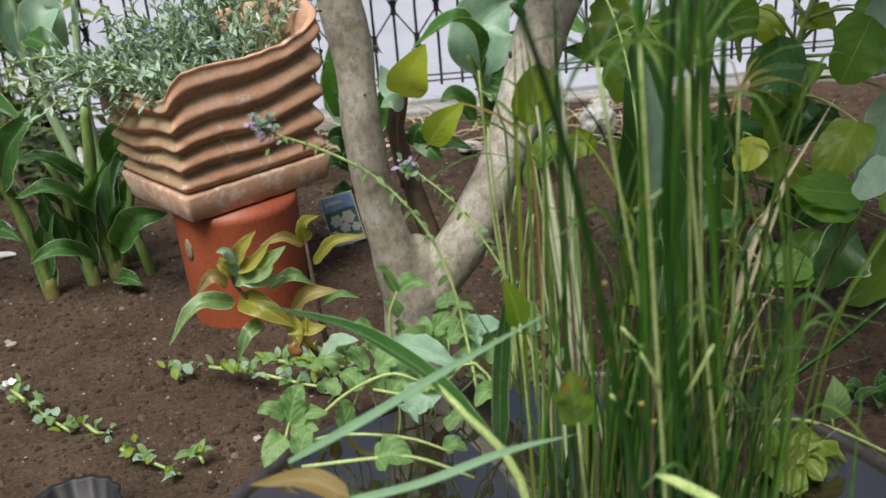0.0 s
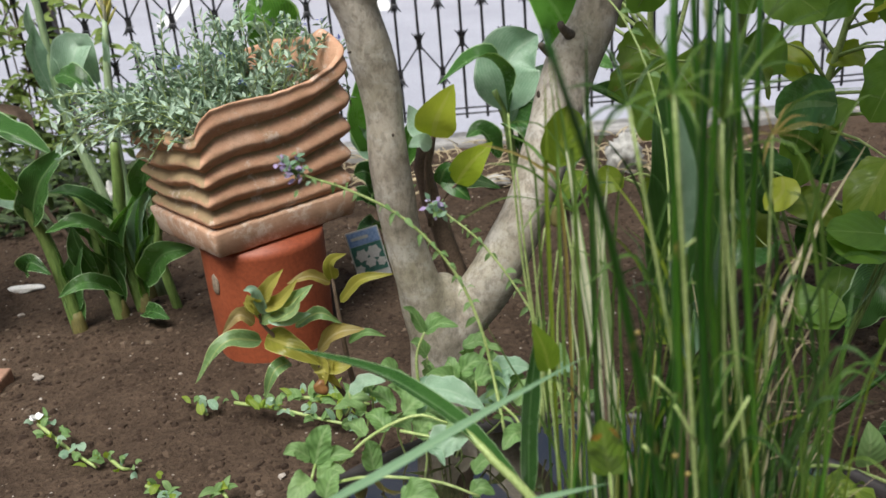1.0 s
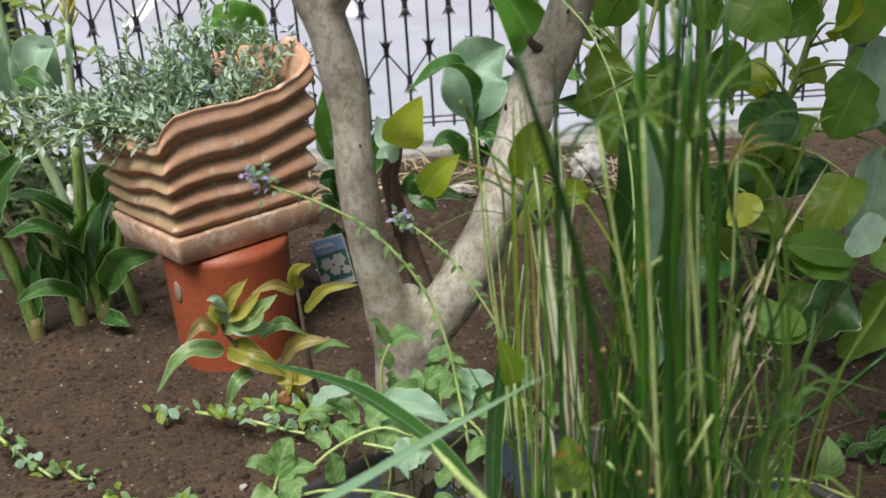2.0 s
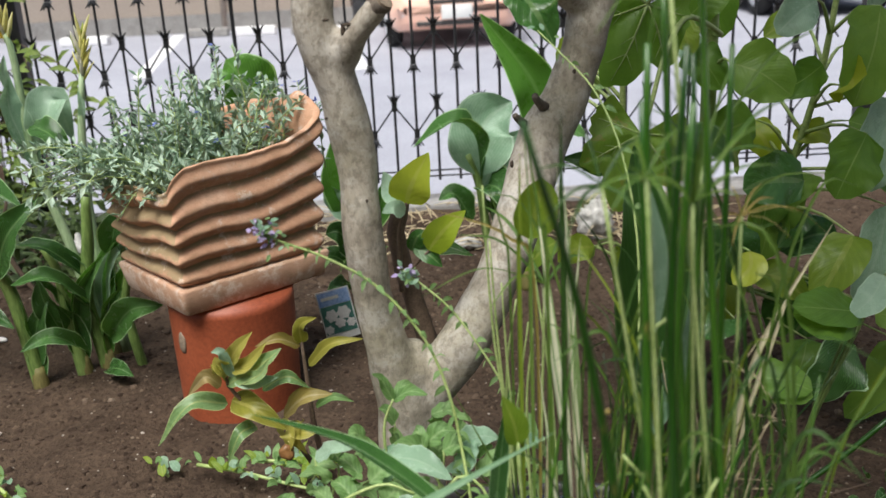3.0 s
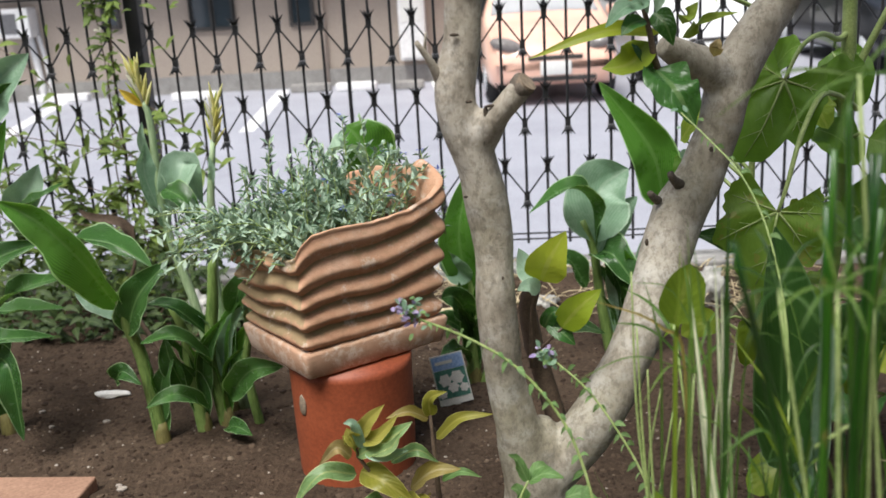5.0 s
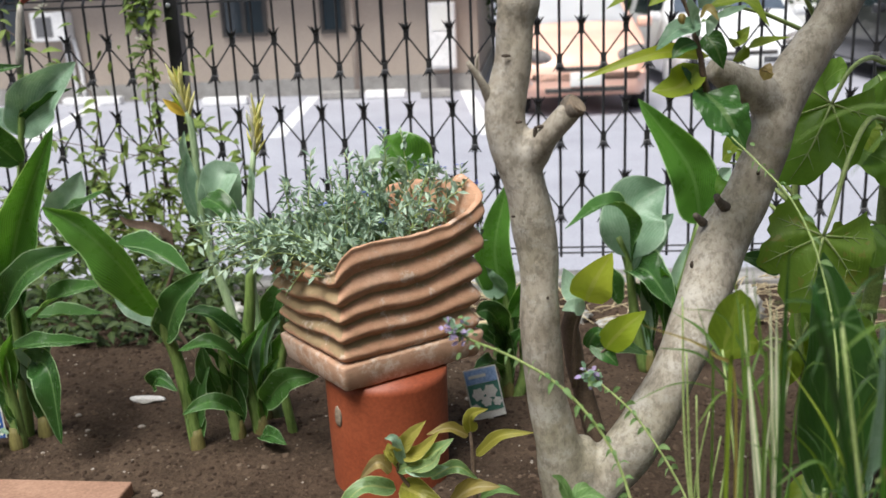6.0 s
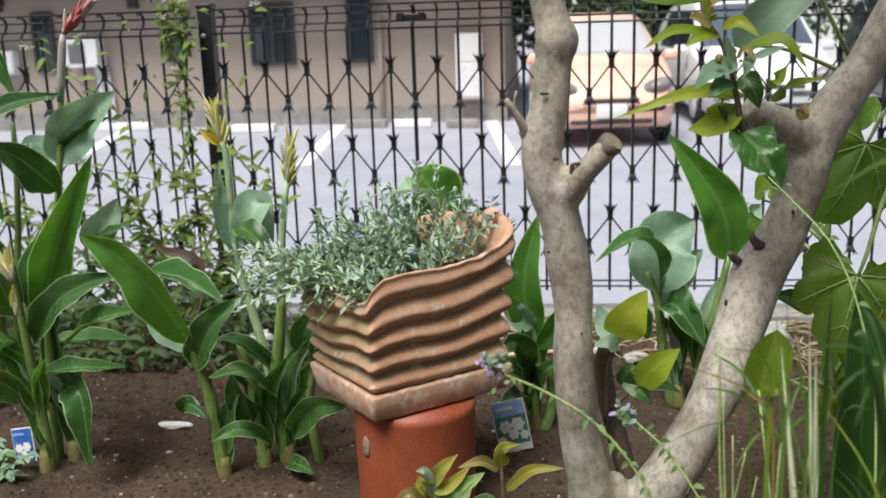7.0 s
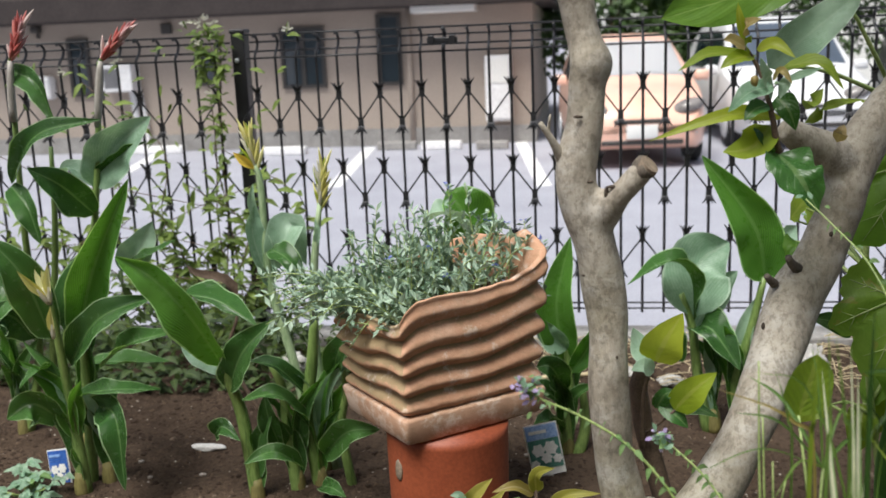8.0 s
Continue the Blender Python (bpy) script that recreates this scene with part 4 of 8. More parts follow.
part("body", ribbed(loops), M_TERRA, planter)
part("potting_soil", loft([square_loop(-0.008, Z1 - 0.035, 0.75), square_loop(-0.05, Z1 - 0.03, 0.7), square_loop(-0.08, Z1 - 0.028, 0.7)], False, True), M_SOIL, planter)

# ---- silvery shrub spilling out of the planter ----
shrub = thing("silver_shrub", (-0.5, 1.5, 0.49), "grey-green small-leaved trailing shrub with tiny blue flowers", "shrub")
rng = random.Random(4)
twigs, leaves = bmesh.new(), bmesh.new()


def small_leaf(bm, at, way, size, up=(0, 0, 1)):
    way = Vector(way).normalized()
    side = way.cross(Vector(up))
    side = (side if side.length > 0.05 else way.orthogonal()).normalized() * size * 0.19
    nor = side.cross(way).normalized() * size * 0.1
    at = Vector(at)
    uvl = bm.loops.layers.uv.verify()
    q = [at, at + way * size * 0.5 + side + nor, at + way * size, at + way * size * 0.5 - side + nor]
    mid = at + way * size * 0.5 - nor * 0.5
    c, vs = bm.verts.new(mid), [bm.verts.new(x) for x in q]
    uvs = [(0.5, 0), (1, 0.45), (0.5, 1), (0, 0.45)]
    for j in range(4):
        f = bm.faces.new((c, vs[j], vs[(j + 1) % 4]))
        for lp, w in zip(f.loops, ((0.5, 0.5), uvs[j], uvs[(j + 1) % 4])):
            lp[uvl].uv = w


def sprig(start, end, sag, leaf_size, step, bloom=0.1):
    a, b = Vector(start), Vector(end)
    if (b - PMID).dot(E2) < -SL / 2 + 0.006 and (b - PMID).dot(E1) > -SR / 2 and b.z < 0.58:
        return
    mid = a.lerp(b, 0.55) + Vector((0, 0, sag))
    line = glide([a, mid, b], 12)
    tube(twigs, [a, mid, b], [0.0014, 0.0006], 4, 7)
    n = max(4, int((b - a).length / step))
    for k in range(n):
        s = 0.12 + 0.88 * k / n
        p = line[min(11, int(s * 11))].lerp(line[min(11, int(s * 11) + 1)], (s * 11) % 1)
        tan = (line[min(11, int(s * 11) + 1)] - line[max(0, int(s * 11) - 1)]).normalized()
        if (p - PMID).dot(E2) < -SL / 2 + 0.004 and (p - PMID).dot(E1) > -SR / 2 and p.z < 0.56:
            continue
        for j in range(2):
            d = Vector((rng.gauss(0, 1), rng.gauss(0, 1), rng.gauss(0.2, 1))).normalized()
            small_leaf(leaves, p, d + tan * 0.5, leaf_size * rng.uniform(0.7, 1.25), (rng.gauss(0, 0.3), rng.gauss(0, 0.3), 1))
    if rng.random() < bloom:
        fl = bmesh.new()
        for j in range(4):
            d = Vector((rng.gauss(0, 1), rng.gauss(-0.6, 0.6), rng.gauss(0.5, 0.6))).normalized()
            small_leaf(fl, b, d, 0.009)
        part("flower", fl, M_BLUE if rng.random() < 0.7 else M_CARDWHITE, shrub, "tiny blue flower")


for k in range(235):
    u, v = 0.72 * rng.random() ** 1.15, rng.random()
    if u > 0.5 and rng.random() < 0.45:
        continue
    root = PMID + E1 * (u - 0.5) * SR * 0.86 + E2 * (v - 0.5) * SL * 0.86
    root.z = 0.482 + 0.055 * u * v + 0.02 * u
    h = rng.uniform(0.015, 0.085) * (1.0 if u < 0.7 else 0.75)
    end = root + Vector((rng.gauss(-0.018, 0.035), rng.gauss(-0.008, 0.03), h))
    sprig(root, end, 0.008, 0.0175, 0.0092, 0.05)
for k in range(26):
    u, v = rng.uniform(0.45, 0.97), rng.uniform(0.15, 0.8)
    root = PMID + E1 * (u - 0.5) * SR * 0.9 + E2 * (v - 0.5) * SL * 0.9
    root.z = 0.5 + 0.06 * u * v
    sprig(root, root + Vector((rng.gauss(0, 0.025), rng.gauss(-0.005, 0.02), rng.uniform(0.02, 0.075))), 0.006, 0.016, 0.009, 0.08)
for k in range(40):
    root = PMID + E2 * rng.uniform(-0.02, 0.09) + E1 * rng.uniform(-0.1, -0.03)
    root.z = 0.508
    end = root + Vector((rng.uniform(-0.17, -0.02), rng.uniform(-0.1, 0.05), rng.uniform(-0.03, 0.055)))
    sprig(root, end, 0.025, 0.0172, 0.0092, 0.05)
for tall in ((-0.455, 1.52, 0.687), (-0.558, 1.5, 0.658), (-0.494, 1.52, 0.654), (-0.434, 1.55, 0.682), (-0.389, 1.55, 0.634), (-0.534, 1.5, 0.637), (-0.348, 1.56, 0.623), (-0.323, 1.55, 0.595), (-0.593, 1.48, 0.621), (-0.366, 1.52, 0.623)):
    sprig(Vector(tall) + Vector((rng.uniform(-0.02, 0.02), 0.0, -0.1)), tall, 0.0, 0.0155, 0.0085, 0.3)
for k in range(26):
    u, v = rng.uniform(0.05, 0.75), rng.uniform(0.2, 1.0)
    root = PMID + E1 * (u - 0.5) * SR * 0.9 + E2 * (v - 0.5) * SL * 0.9
    root.z = 0.5 + 0.06 * u * v
    sprig(root, root + Vector((rng.gauss(-0.005, 0.02), rng.gauss(0, 0.015), rng.uniform(0.075, 0.125))), 0.004, 0.0155, 0.0088, 0.15)
for k in range(22):
    u, v = rng.uniform(0.3, 0.95), rng.uniform(0.1, 0.9)
    root = PMID + E1 * (u - 0.5) * SR * 0.85 + E2 * (v - 0.5) * SL * 0.85
    root.z = 0.51 + 0.03 * u
    sprig(root, root + Vector((rng.uniform(-0.01, 0.07), rng.gauss(-0.005, 0.02), rng.uniform(0.05, 0.11))), 0.012, 0.016, 0.0085, 0.15)
tagged(part("twig_mass", twigs, M_STEM, shrub), kind="stuff")
tagged(part("foliage", leaves, M_SILVER, shrub), kind="stuff")

# ---- forked tree ----
tree = thing("tree", (-0.215, 1.04, SOIL), "young forked tree with smooth pale grey-brown bark", "tree")
wood = bmesh.new()
tube(wood, [(-0.204, 1.05, 0.1), (-0.207, 1.05, 0.23), (-0.206, 1.047, 0.31), (-0.2085, 1.042, 0.372), (-0.225, 1.032, 0.438), (-0.235, 1.025, 0.502), (-0.238, 1.02, 0.551), (-0.239, 1.02, 0.608), (-0.242, 1.02, 0.657), (-0.251, 1.015, 0.706), (-0.266, 1.01, 0.754), (-0.265, 1.01, 0.788), (-0.259, 1.01, 0.817), (-0.257, 1.01, 0.849), (-0.254, 1.008, 0.867), (-0.259, 1.01, 0.884), (-0.265, 1.01, 0.912), (-0.272, 1.0, 1.0), (-0.25, 1.01, 1.25), (-0.2, 1.05, 1.55)],
     [0.04464, 0.03581, 0.03488, 0.03209, 0.02186, 0.01907, 0.01972, 0.01841, 0.01972, 0.01967, 0.01908, 0.01799, 0.01716, 0.01699, 0.01976, 0.01657, 0.01549, 0.01549, 0.01339, 0.00837], 24, 170, 0.14)
tube(wood, [(-0.217, 1.045, 0.31), (-0.19, 1.046, 0.37), (-0.152, 1.047, 0.421), (-0.122, 1.052, 0.468), (-0.096, 1.065, 0.52), (-0.073, 1.09, 0.573), (-0.049, 1.12, 0.624), (-0.024, 1.135, 0.664), (-0.008, 1.14, 0.703), (-0.002, 1.143, 0.734), (0.009, 1.15, 0.758), (0.024, 1.155, 0.785), (0.041, 1.16, 0.809), (0.073, 1.17, 0.862), (0.2, 1.15, 1.2), (0.22, 1.1, 1.5)],
     [0.01128, 0.02444, 0.02679, 0.02463, 0.02303, 0.02538, 0.02726, 0.02397, 0.02087, 0.02331, 0.02444, 0.02209, 0.02115, 0.01974, 0.01598, 0.00846], 24, 100, 0.13)
tube(wood, [(-0.245, 1.01, 0.735), (-0.229, 0.995, 0.753), (-0.208, 0.985, 0.777)], [0.02, 0.0116, 0.0102], 16, 12, 0.14)
tube(wood, [(0.006, 1.147, 0.746), (-0.023, 1.132, 0.769), (-0.048, 1.12, 0.782), (-0.07, 1.11, 0.795)], [0.02, 0.0195, 0.016, 0.0115], 16, 18, 0.12)
tube(wood, [(-0.209, 1.046, 0.354), (-0.2, 1.044, 0.407), (-0.197, 1.044, 0.437)], [0.026, 0.026, 0.008], 16, 10, 0.15)
trunk = part("trunk", wood, M_BARK, tree)
knit = trunk.modifiers.new("knit", "REMESH")
knit.mode, knit.voxel_size, knit.use_smooth_shade = "VOXEL", 0.0032, True
soft = trunk.modifiers.new("soft", "SMOOTH")
soft.factor, soft.iterations = 0.5, 7
stem(trunk, [(-0.2125, 0.9875, 0.7725), (-0.2075, 0.985, 0.7775), (-0.2055, 0.984, 0.7792)], [0.0094, 0.0106, 0.0099], M_STUB, "bark_lip", 18, 6, 0.4)
part("cut_face", tube(bmesh.new(), [(-0.2075, 0.985, 0.7772), (-0.2042, 0.9833, 0.7806)], [0.0098, 0.0094], 16, 3), M_CUT, trunk, "weathered sawn end", False)
stem(trunk, [(-0.278, 1.01, 0.777), (-0.286, 0.998, 0.798), (-0.298, 0.99, 0.818)], [0.0055, 0.0036, 0.0024], M_BARK, "dead_twig", 8, 8, 0.3)
stem(trunk, [(-0.288, 0.998, 0.799), (-0.291, 0.995, 0.81), (-0.289, 0.99, 0.825)], [0.0028, 0.0018, 0.001], M_BARK, "dead_twig", 6, 6, 0.3)
stem(trunk, [(-0.05, 1.112, 0.655), (-0.059, 1.104, 0.664), (-0.062, 1.1, 0.67)], [0.0062, 0.0042, 0.0036], M_STUB, "branch_stub", 9, 5, 0.25, "dark rotted branch stub")
stem(trunk, [(-0.073, 1.107, 0.641), (-0.081, 1.099, 0.649), (-0.083, 1.097, 0.652)], [0.0045, 0.0034, 0.003], M_STUB, "branch_stub", 8, 5, 0.25, "dark rotted branch stub")
for q, w, h in (((-0.255, 0.99, 0.765), 0.003, 0.0015), ((-0.265, 0.991, 0.822), 0.004, 0.0016), ((-0.09, 1.068, 0.609), 0.002, 0.004), ((-0.241, 0.991, 0.755), 0.0022, 0.006), ((-0.2435, 0.993, 0.739), 0.0012, 0.011), ((-0.2365, 0.989, 0.7605), 0.0055, 0.0014), ((-0.262, 0.991, 0.68), 0.0018, 0.0012), ((-0.232, 0.999, 0.6), 0.0012, 0.0018), ((-0.02, 1.112, 0.69), 0.002, 0.0028)):
    bm = stone_bm((w, 0.0015, h), w * 900)
    bm.transform(Matrix.Translation(q))
    part("bark_scar", bm, M_SCAR, trunk)
stem(tree, [(-0.165, 1.07, 0.36), (-0.207, 1.07, 0.522), (-0.202, 1.06, 0.574), (-0.203, 1.06, 0.592)], [0.012, 0.0095, 0.009, 0.006], M_TWIG, "sucker", 8, 8, 0.12)


# the tree's leafy top, unseen, added and spread to shade the limbs and rushes
crown = bmesh.new()
rng = random.Random(31)
for k in range(64):
    c = Vector((rng.uniform(-0.12, 0.65), rng.uniform(0.3, 1.3), rng.uniform(1.1, 1.6)))
    if (c.x - 0.25) ** 2 / 0.15 + (c.y - 0.75) ** 2 / 0.22 > 1:
        continue
    foot = Vector((0.19, 1.14, c.z - 0.06))
    tube(crown, [foot, foot.lerp(c, 0.6) + Vector((0, 0, 0.03)), c], [0.003, 0.002, 0.001], 4, 6)
    for j in range(11):
        p = c + Vector((rng.gauss(0, 0.055), rng.gauss(0, 0.055), rng.gauss(0, 0.025)))
        d = Vector((rng.gauss(0, 1), rng.gauss(0, 1), rng.gauss(-0.2, 0.3))).normalized() * rng.uniform(0.06, 0.095)
        blade(crown, (p, p + d * 0.5 + Vector((0, 0, 0.008)), p + d), d.length * 0.5, "ovate", along=6, across=2, face=(rng.gauss(0, 0.4), rng.gauss(0, 0.4), 1))
tagged(part("crown", crown, M_GLOSSY, tree), kind="stuff")

# ---- cannas ----
def canna(at, label):
    return thing("canna", at, label, "canna", "cannas in the bed")


def cl(parent, pts, w, mat=None, **more):
    return leaf(parent, pts, w * 1.06, mat or M_CANNA, "canna", along=16, across=6, **{"cup": 0.62, "wavy": 0.2, "roll": random.uniform(-22, 22), **more})


def bud_spike(parent, base, tip, mats, count, size, spread, stout=(0.045, 0.075)):
    """A flower spike: slim tubular buds that overlap round an axis, the lowest splayed most."""
    base, tip = Vector(base), Vector(tip)
    axis = tip - base
    spike = stem(parent, [base, base.lerp(tip, 0.8)], [0.004, 0.002], M_CANNA_STEM, "flower_stalk", 6, 4)
    for k in range(count):
        s = 0.85 * k / count
        a = k * 2.4
        way = axis.normalized() + spread * (1.1 - 0.7 * s) * Vector((math.cos(a), math.sin(a) * 0.7, 0.1))
        p = base + axis * s
        q = p + way.normalized() * size * random.uniform(0.55, 1.05)
        r = size * random.uniform(*stout)
        stem(spike, [p, p.lerp(q, 0.45) + Vector((0, 0, 0.0015)), q], [r * 0.45, r * 0.9, r, r * 0.7, r * 0.1], mats[k % len(mats)], "bud", 7, 8)
        if k % 3 == 0:
            leaf(spike, [p, p.lerp(q, 0.35), p.lerp(q, 0.62) + Vector((0.001, -0.002, 0))], size * 0.16, mats[-1], "lance", "bract", cup=0.9, across=4, along=5)


def sheaths(parent, x, y, top, n, spread=0.03):
    """Narrow upright leaves that clasp a stem."""
    for k in range(n):
        a = random.uniform(0, 6.28)
        z0 = SOIL + random.uniform(0.0, (top - SOIL) * 0.4)
        h = random.uniform(0.09, 0.17)
        d = Vector((math.cos(a), math.sin(a) * 0.6 - 0.3, 0)) * random.uniform(0.02, spread + 0.02)
        p = Vector((x, y, z0))
        cl(parent, (p, p + d * 0.4 + Vector((0, 0, h * 0.6)), p + d * 1.6 + Vector((0, 0, h))), random.uniform(0.022, 0.04), random.choice((M_CANNA, M_CANNA, M_CANNA, M_CANNA_LIT, M_CANNA_PALE)), face=(d.x * 10, -0.8, 0.4), roll=random.uniform(-40, 40))


CAM_FACE, UPFACE = (0.1, -0.95, 0.3), (0, -0.3, 0.95)
ca = canna((-1.11, 1.56, SOIL), "tall green canna with opening yellow flower buds")
stem(ca, [(-1.105, 1.56, 0.14), (-1.112, 1.56, 0.296), (-1.106, 1.535, 0.438), (-1.1, 1.517, 0.516)], [0.012, 0.009, 0.0065, 0.004], M_CANNA_STEM)
stem(ca, [(-1.118, 1.6, 0.131), (-1.108, 1.6, 0.258), (-1.096, 1.59, 0.385), (-1.085, 1.57, 0.471)], [0.012, 0.01, 0.008, 0.006], M_CANNA_STEM)
for base, tip, w in (((-1.088, 1.55, 0.513), (-1.072, 1.54, 0.57), 13), ((-1.091, 1.55, 0.513), (-1.119, 1.53, 0.56), 14), ((-1.091, 1.55, 0.517), (-1.108, 1.56, 0.556), 12), ((-1.088, 1.55, 0.517), (-1.095, 1.56, 0.56), 10), ((-1.09, 1.55, 0.456), (-1.077, 1.54, 0.499), 13)):
    base, tip = Vector(base) + Vector((-0.012, -0.034, 0.002)), Vector(tip) + Vector((-0.014, -0.04, 0.008))
    leaf(ca, (base, base.lerp(tip, 0.5), tip), 0.00098 * w, M_YELLOW, "lance", "petal", cup=0.9, face=CAM_FACE)
    stem(ca, [base - Vector((0, 0, 0.008)), base.lerp(tip, 0.35)], [0.003, 0.0042, 0.002], M_CREAM, "bud_sheath", 7, 5)
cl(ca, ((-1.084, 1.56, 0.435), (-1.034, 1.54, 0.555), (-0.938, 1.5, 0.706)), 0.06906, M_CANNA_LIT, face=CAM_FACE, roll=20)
cl(ca, ((-1.105, 1.56, 0.391), (-1.012, 1.5, 0.487), (-0.914, 1.5, 0.524)), 0.05426, face=CAM_FACE)
cl(ca, ((-1.062, 1.58, 0.379), (-0.965, 1.5, 0.447), (-0.886, 1.5, 0.468)), 0.04275)
cl(ca, ((-1.102, 1.56, 0.336), (-1.003, 1.5, 0.37), (-0.922, 1.5, 0.371)), 0.03289)
cl(ca, ((-1.064, 1.56, 0.317), (-1.004, 1.5, 0.322), (-0.997, 1.49, 0.202)), 0.06084, face=CAM_FACE)
cl(ca, ((-1.131, 1.56, 0.29), (-1.155, 1.52, 0.336), (-1.193, 1.5, 0.317)), 0.06413, face=CAM_FACE)
cl(ca, ((-1.132, 1.56, 0.435), (-1.143, 1.52, 0.551), (-1.183, 1.5, 0.62)), 0.07071, face=CAM_FACE)
cl(ca, ((-1.141, 1.56, 0.386), (-1.145, 1.52, 0.39), (-1.164, 1.5, 0.368)), 0.02631)
cl(ca, ((-1.094, 1.56, 0.435), (-1.094, 1.56, 0.512), (-1.03, 1.6, 0.635)), 0.04111, face=CAM_FACE, roll=-30)

cr = canna((-1.19, 1.72, SOIL), "tall green canna with pale stalk and rose-red flower buds")
stem(cr, [(-1.17, 1.72, 0.14), (-1.16, 1.7, 0.347), (-1.08, 1.66, 0.644), (-1.039, 1.65, 0.879)], [0.011, 0.008, 0.006, 0.0045], M_CANNA_STEM)
stem(cr, [(-1.057, 1.653, 0.774), (-1.044, 1.65, 0.843), (-1.037, 1.65, 0.881)], [0.006, 0.0072, 0.0068, 0.0045], M_WAXY, "flower_stalk", 8, 6)
bud_spike(cr, (-1.039, 1.65, 0.879), (-0.985, 1.65, 0.927), (M_BUDRED, M_BUDPALE, M_BUDRED, M_RED, M_BUDPALE), 30, 0.04, 0.62, (0.07, 0.105))
cl(cr, ((-1.084, 1.66, 0.625), (-1.103, 1.6, 0.683), (-1.136, 1.56, 0.719)), 0.06269, face=CAM_FACE)
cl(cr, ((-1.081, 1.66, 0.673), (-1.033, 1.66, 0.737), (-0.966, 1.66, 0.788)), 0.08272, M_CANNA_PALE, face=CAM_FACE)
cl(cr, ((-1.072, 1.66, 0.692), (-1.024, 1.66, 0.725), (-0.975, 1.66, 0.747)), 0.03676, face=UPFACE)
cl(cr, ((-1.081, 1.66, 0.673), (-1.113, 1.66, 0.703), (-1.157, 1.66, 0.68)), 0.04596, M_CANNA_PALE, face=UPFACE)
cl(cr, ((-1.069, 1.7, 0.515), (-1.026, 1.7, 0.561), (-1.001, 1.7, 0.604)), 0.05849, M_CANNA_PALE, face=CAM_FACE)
cl(cr, ((-1.069, 1.7, 0.515), (-1.009, 1.68, 0.545), (-0.952, 1.68, 0.575)), 0.0283, face=UPFACE)
cl(cr, ((-1.149, 1.7, 0.347), (-1.052, 1.66, 0.361), (-0.969, 1.64, 0.369)), 0.04044, M_CANNA)

ce = canna((-1.4, 1.8, SOIL), "tall green canna with a red flower spike beside the fence vine")
stem(ce, [(-1.36, 1.8, 0.14), (-1.308, 1.8, 0.334), (-1.274, 1.75, 0.59), (-1.227, 1.7, 0.885)], [0.011, 0.008, 0.006, 0.0045], M_CANNA_STEM)
stem(ce, [(-1.243, 1.712, 0.783), (-1.235, 1.705, 0.837), (-1.226, 1.7, 0.887)], [0.006, 0.0072, 0.0068, 0.0045], M_WAXY, "flower_stalk", 8, 6)
bud_spike(ce, (-1.227, 1.7, 0.885), (-1.194, 1.7, 0.949), (M_BUDRED, M_BUDPALE, M_BUDRED, M_RED, M_BUDPALE), 30, 0.041, 0.62, (0.07, 0.105))
stem(ce, [(-1.3, 1.82, 0.14), (-1.282, 1.8, 0.311), (-1.233, 1.78, 0.562), (-1.207, 1.76, 0.732)], [0.01, 0.008, 0.006, 0.004], M_CANNA_STEM)
cl(ce, ((-1.268, 1.72, 0.673), (-1.172, 1.66, 0.762), (-1.033, 1.62, 0.788)), 0.04228, face=CAM_FACE)
cl(ce, ((-1.239, 1.72, 0.87), (-1.183, 1.7, 0.845), (-1.159, 1.7, 0.775)), 0.04528, face=CAM_FACE)
cl(ce, ((-1.269, 1.72, 0.668), (-1.23, 1.7, 0.63), (-1.215, 1.7, 0.566)), 0.04905, face=CAM_FACE)
cl(ce, ((-1.308, 1.78, 0.498), (-1.323, 1.74, 0.464), (-1.365, 1.7, 0.389)), 0.07741, face=CAM_FACE)
cl(ce, ((-1.304, 1.78, 0.364), (-1.318, 1.74, 0.421), (-1.358, 1.7, 0.432)), 0.06773, face=CAM_FACE)

cb = canna((-0.8, 1.555, SOIL), "leafy green canna beside the clay pipe")
stem(cb, [(-0.795, 1.55, 0.14), (-0.811, 1.55, 0.304), (-0.825, 1.54, 0.376), (-0.828, 1.53, 0.427)], [0.013, 0.011, 0.009, 0.006], M_CANNA_STEM)
stem(cb, [(-0.7, 1.6, 0.14), (-0.717, 1.6, 0.285), (-0.703, 1.6, 0.384), (-0.694, 1.6, 0.462)], [0.014, 0.012, 0.01, 0.007], M_CANNA_STEM)
stem(cb, [(-0.735, 1.58, 0.14), (-0.747, 1.58, 0.263), (-0.75, 1.58, 0.342), (-0.768, 1.58, 0.391)], [0.012, 0.01, 0.008, 0.006], M_CANNA_STEM)
stem(cb, [(-0.645, 1.6, 0.14), (-0.661, 1.6, 0.266), (-0.649, 1.6, 0.336), (-0.656, 1.6, 0.404)], [0.009, 0.008, 0.006, 0.005], M_CANNA_STEM)
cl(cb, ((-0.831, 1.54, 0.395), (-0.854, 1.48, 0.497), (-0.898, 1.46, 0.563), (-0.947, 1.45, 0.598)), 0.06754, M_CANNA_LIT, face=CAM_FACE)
cl(cb, ((-0.826, 1.54, 0.357), (-0.79, 1.52, 0.426), (-0.736, 1.52, 0.48)), 0.05506, face=CAM_FACE)
cl(cb, ((-0.828, 1.54, 0.385), (-0.88, 1.56, 0.421), (-0.914, 1.56, 0.453)), 0.04603, M_CANNA_PALE, face=CAM_FACE)
cl(cb, ((-0.922, 1.62, 0.495), (-0.851, 1.6, 0.486), (-0.785, 1.58, 0.451)), 0.0512, face=UPFACE)
cl(cb, ((-0.709, 1.58, 0.289), (-0.74, 1.52, 0.356), (-0.791, 1.5, 0.355)), 0.03337)
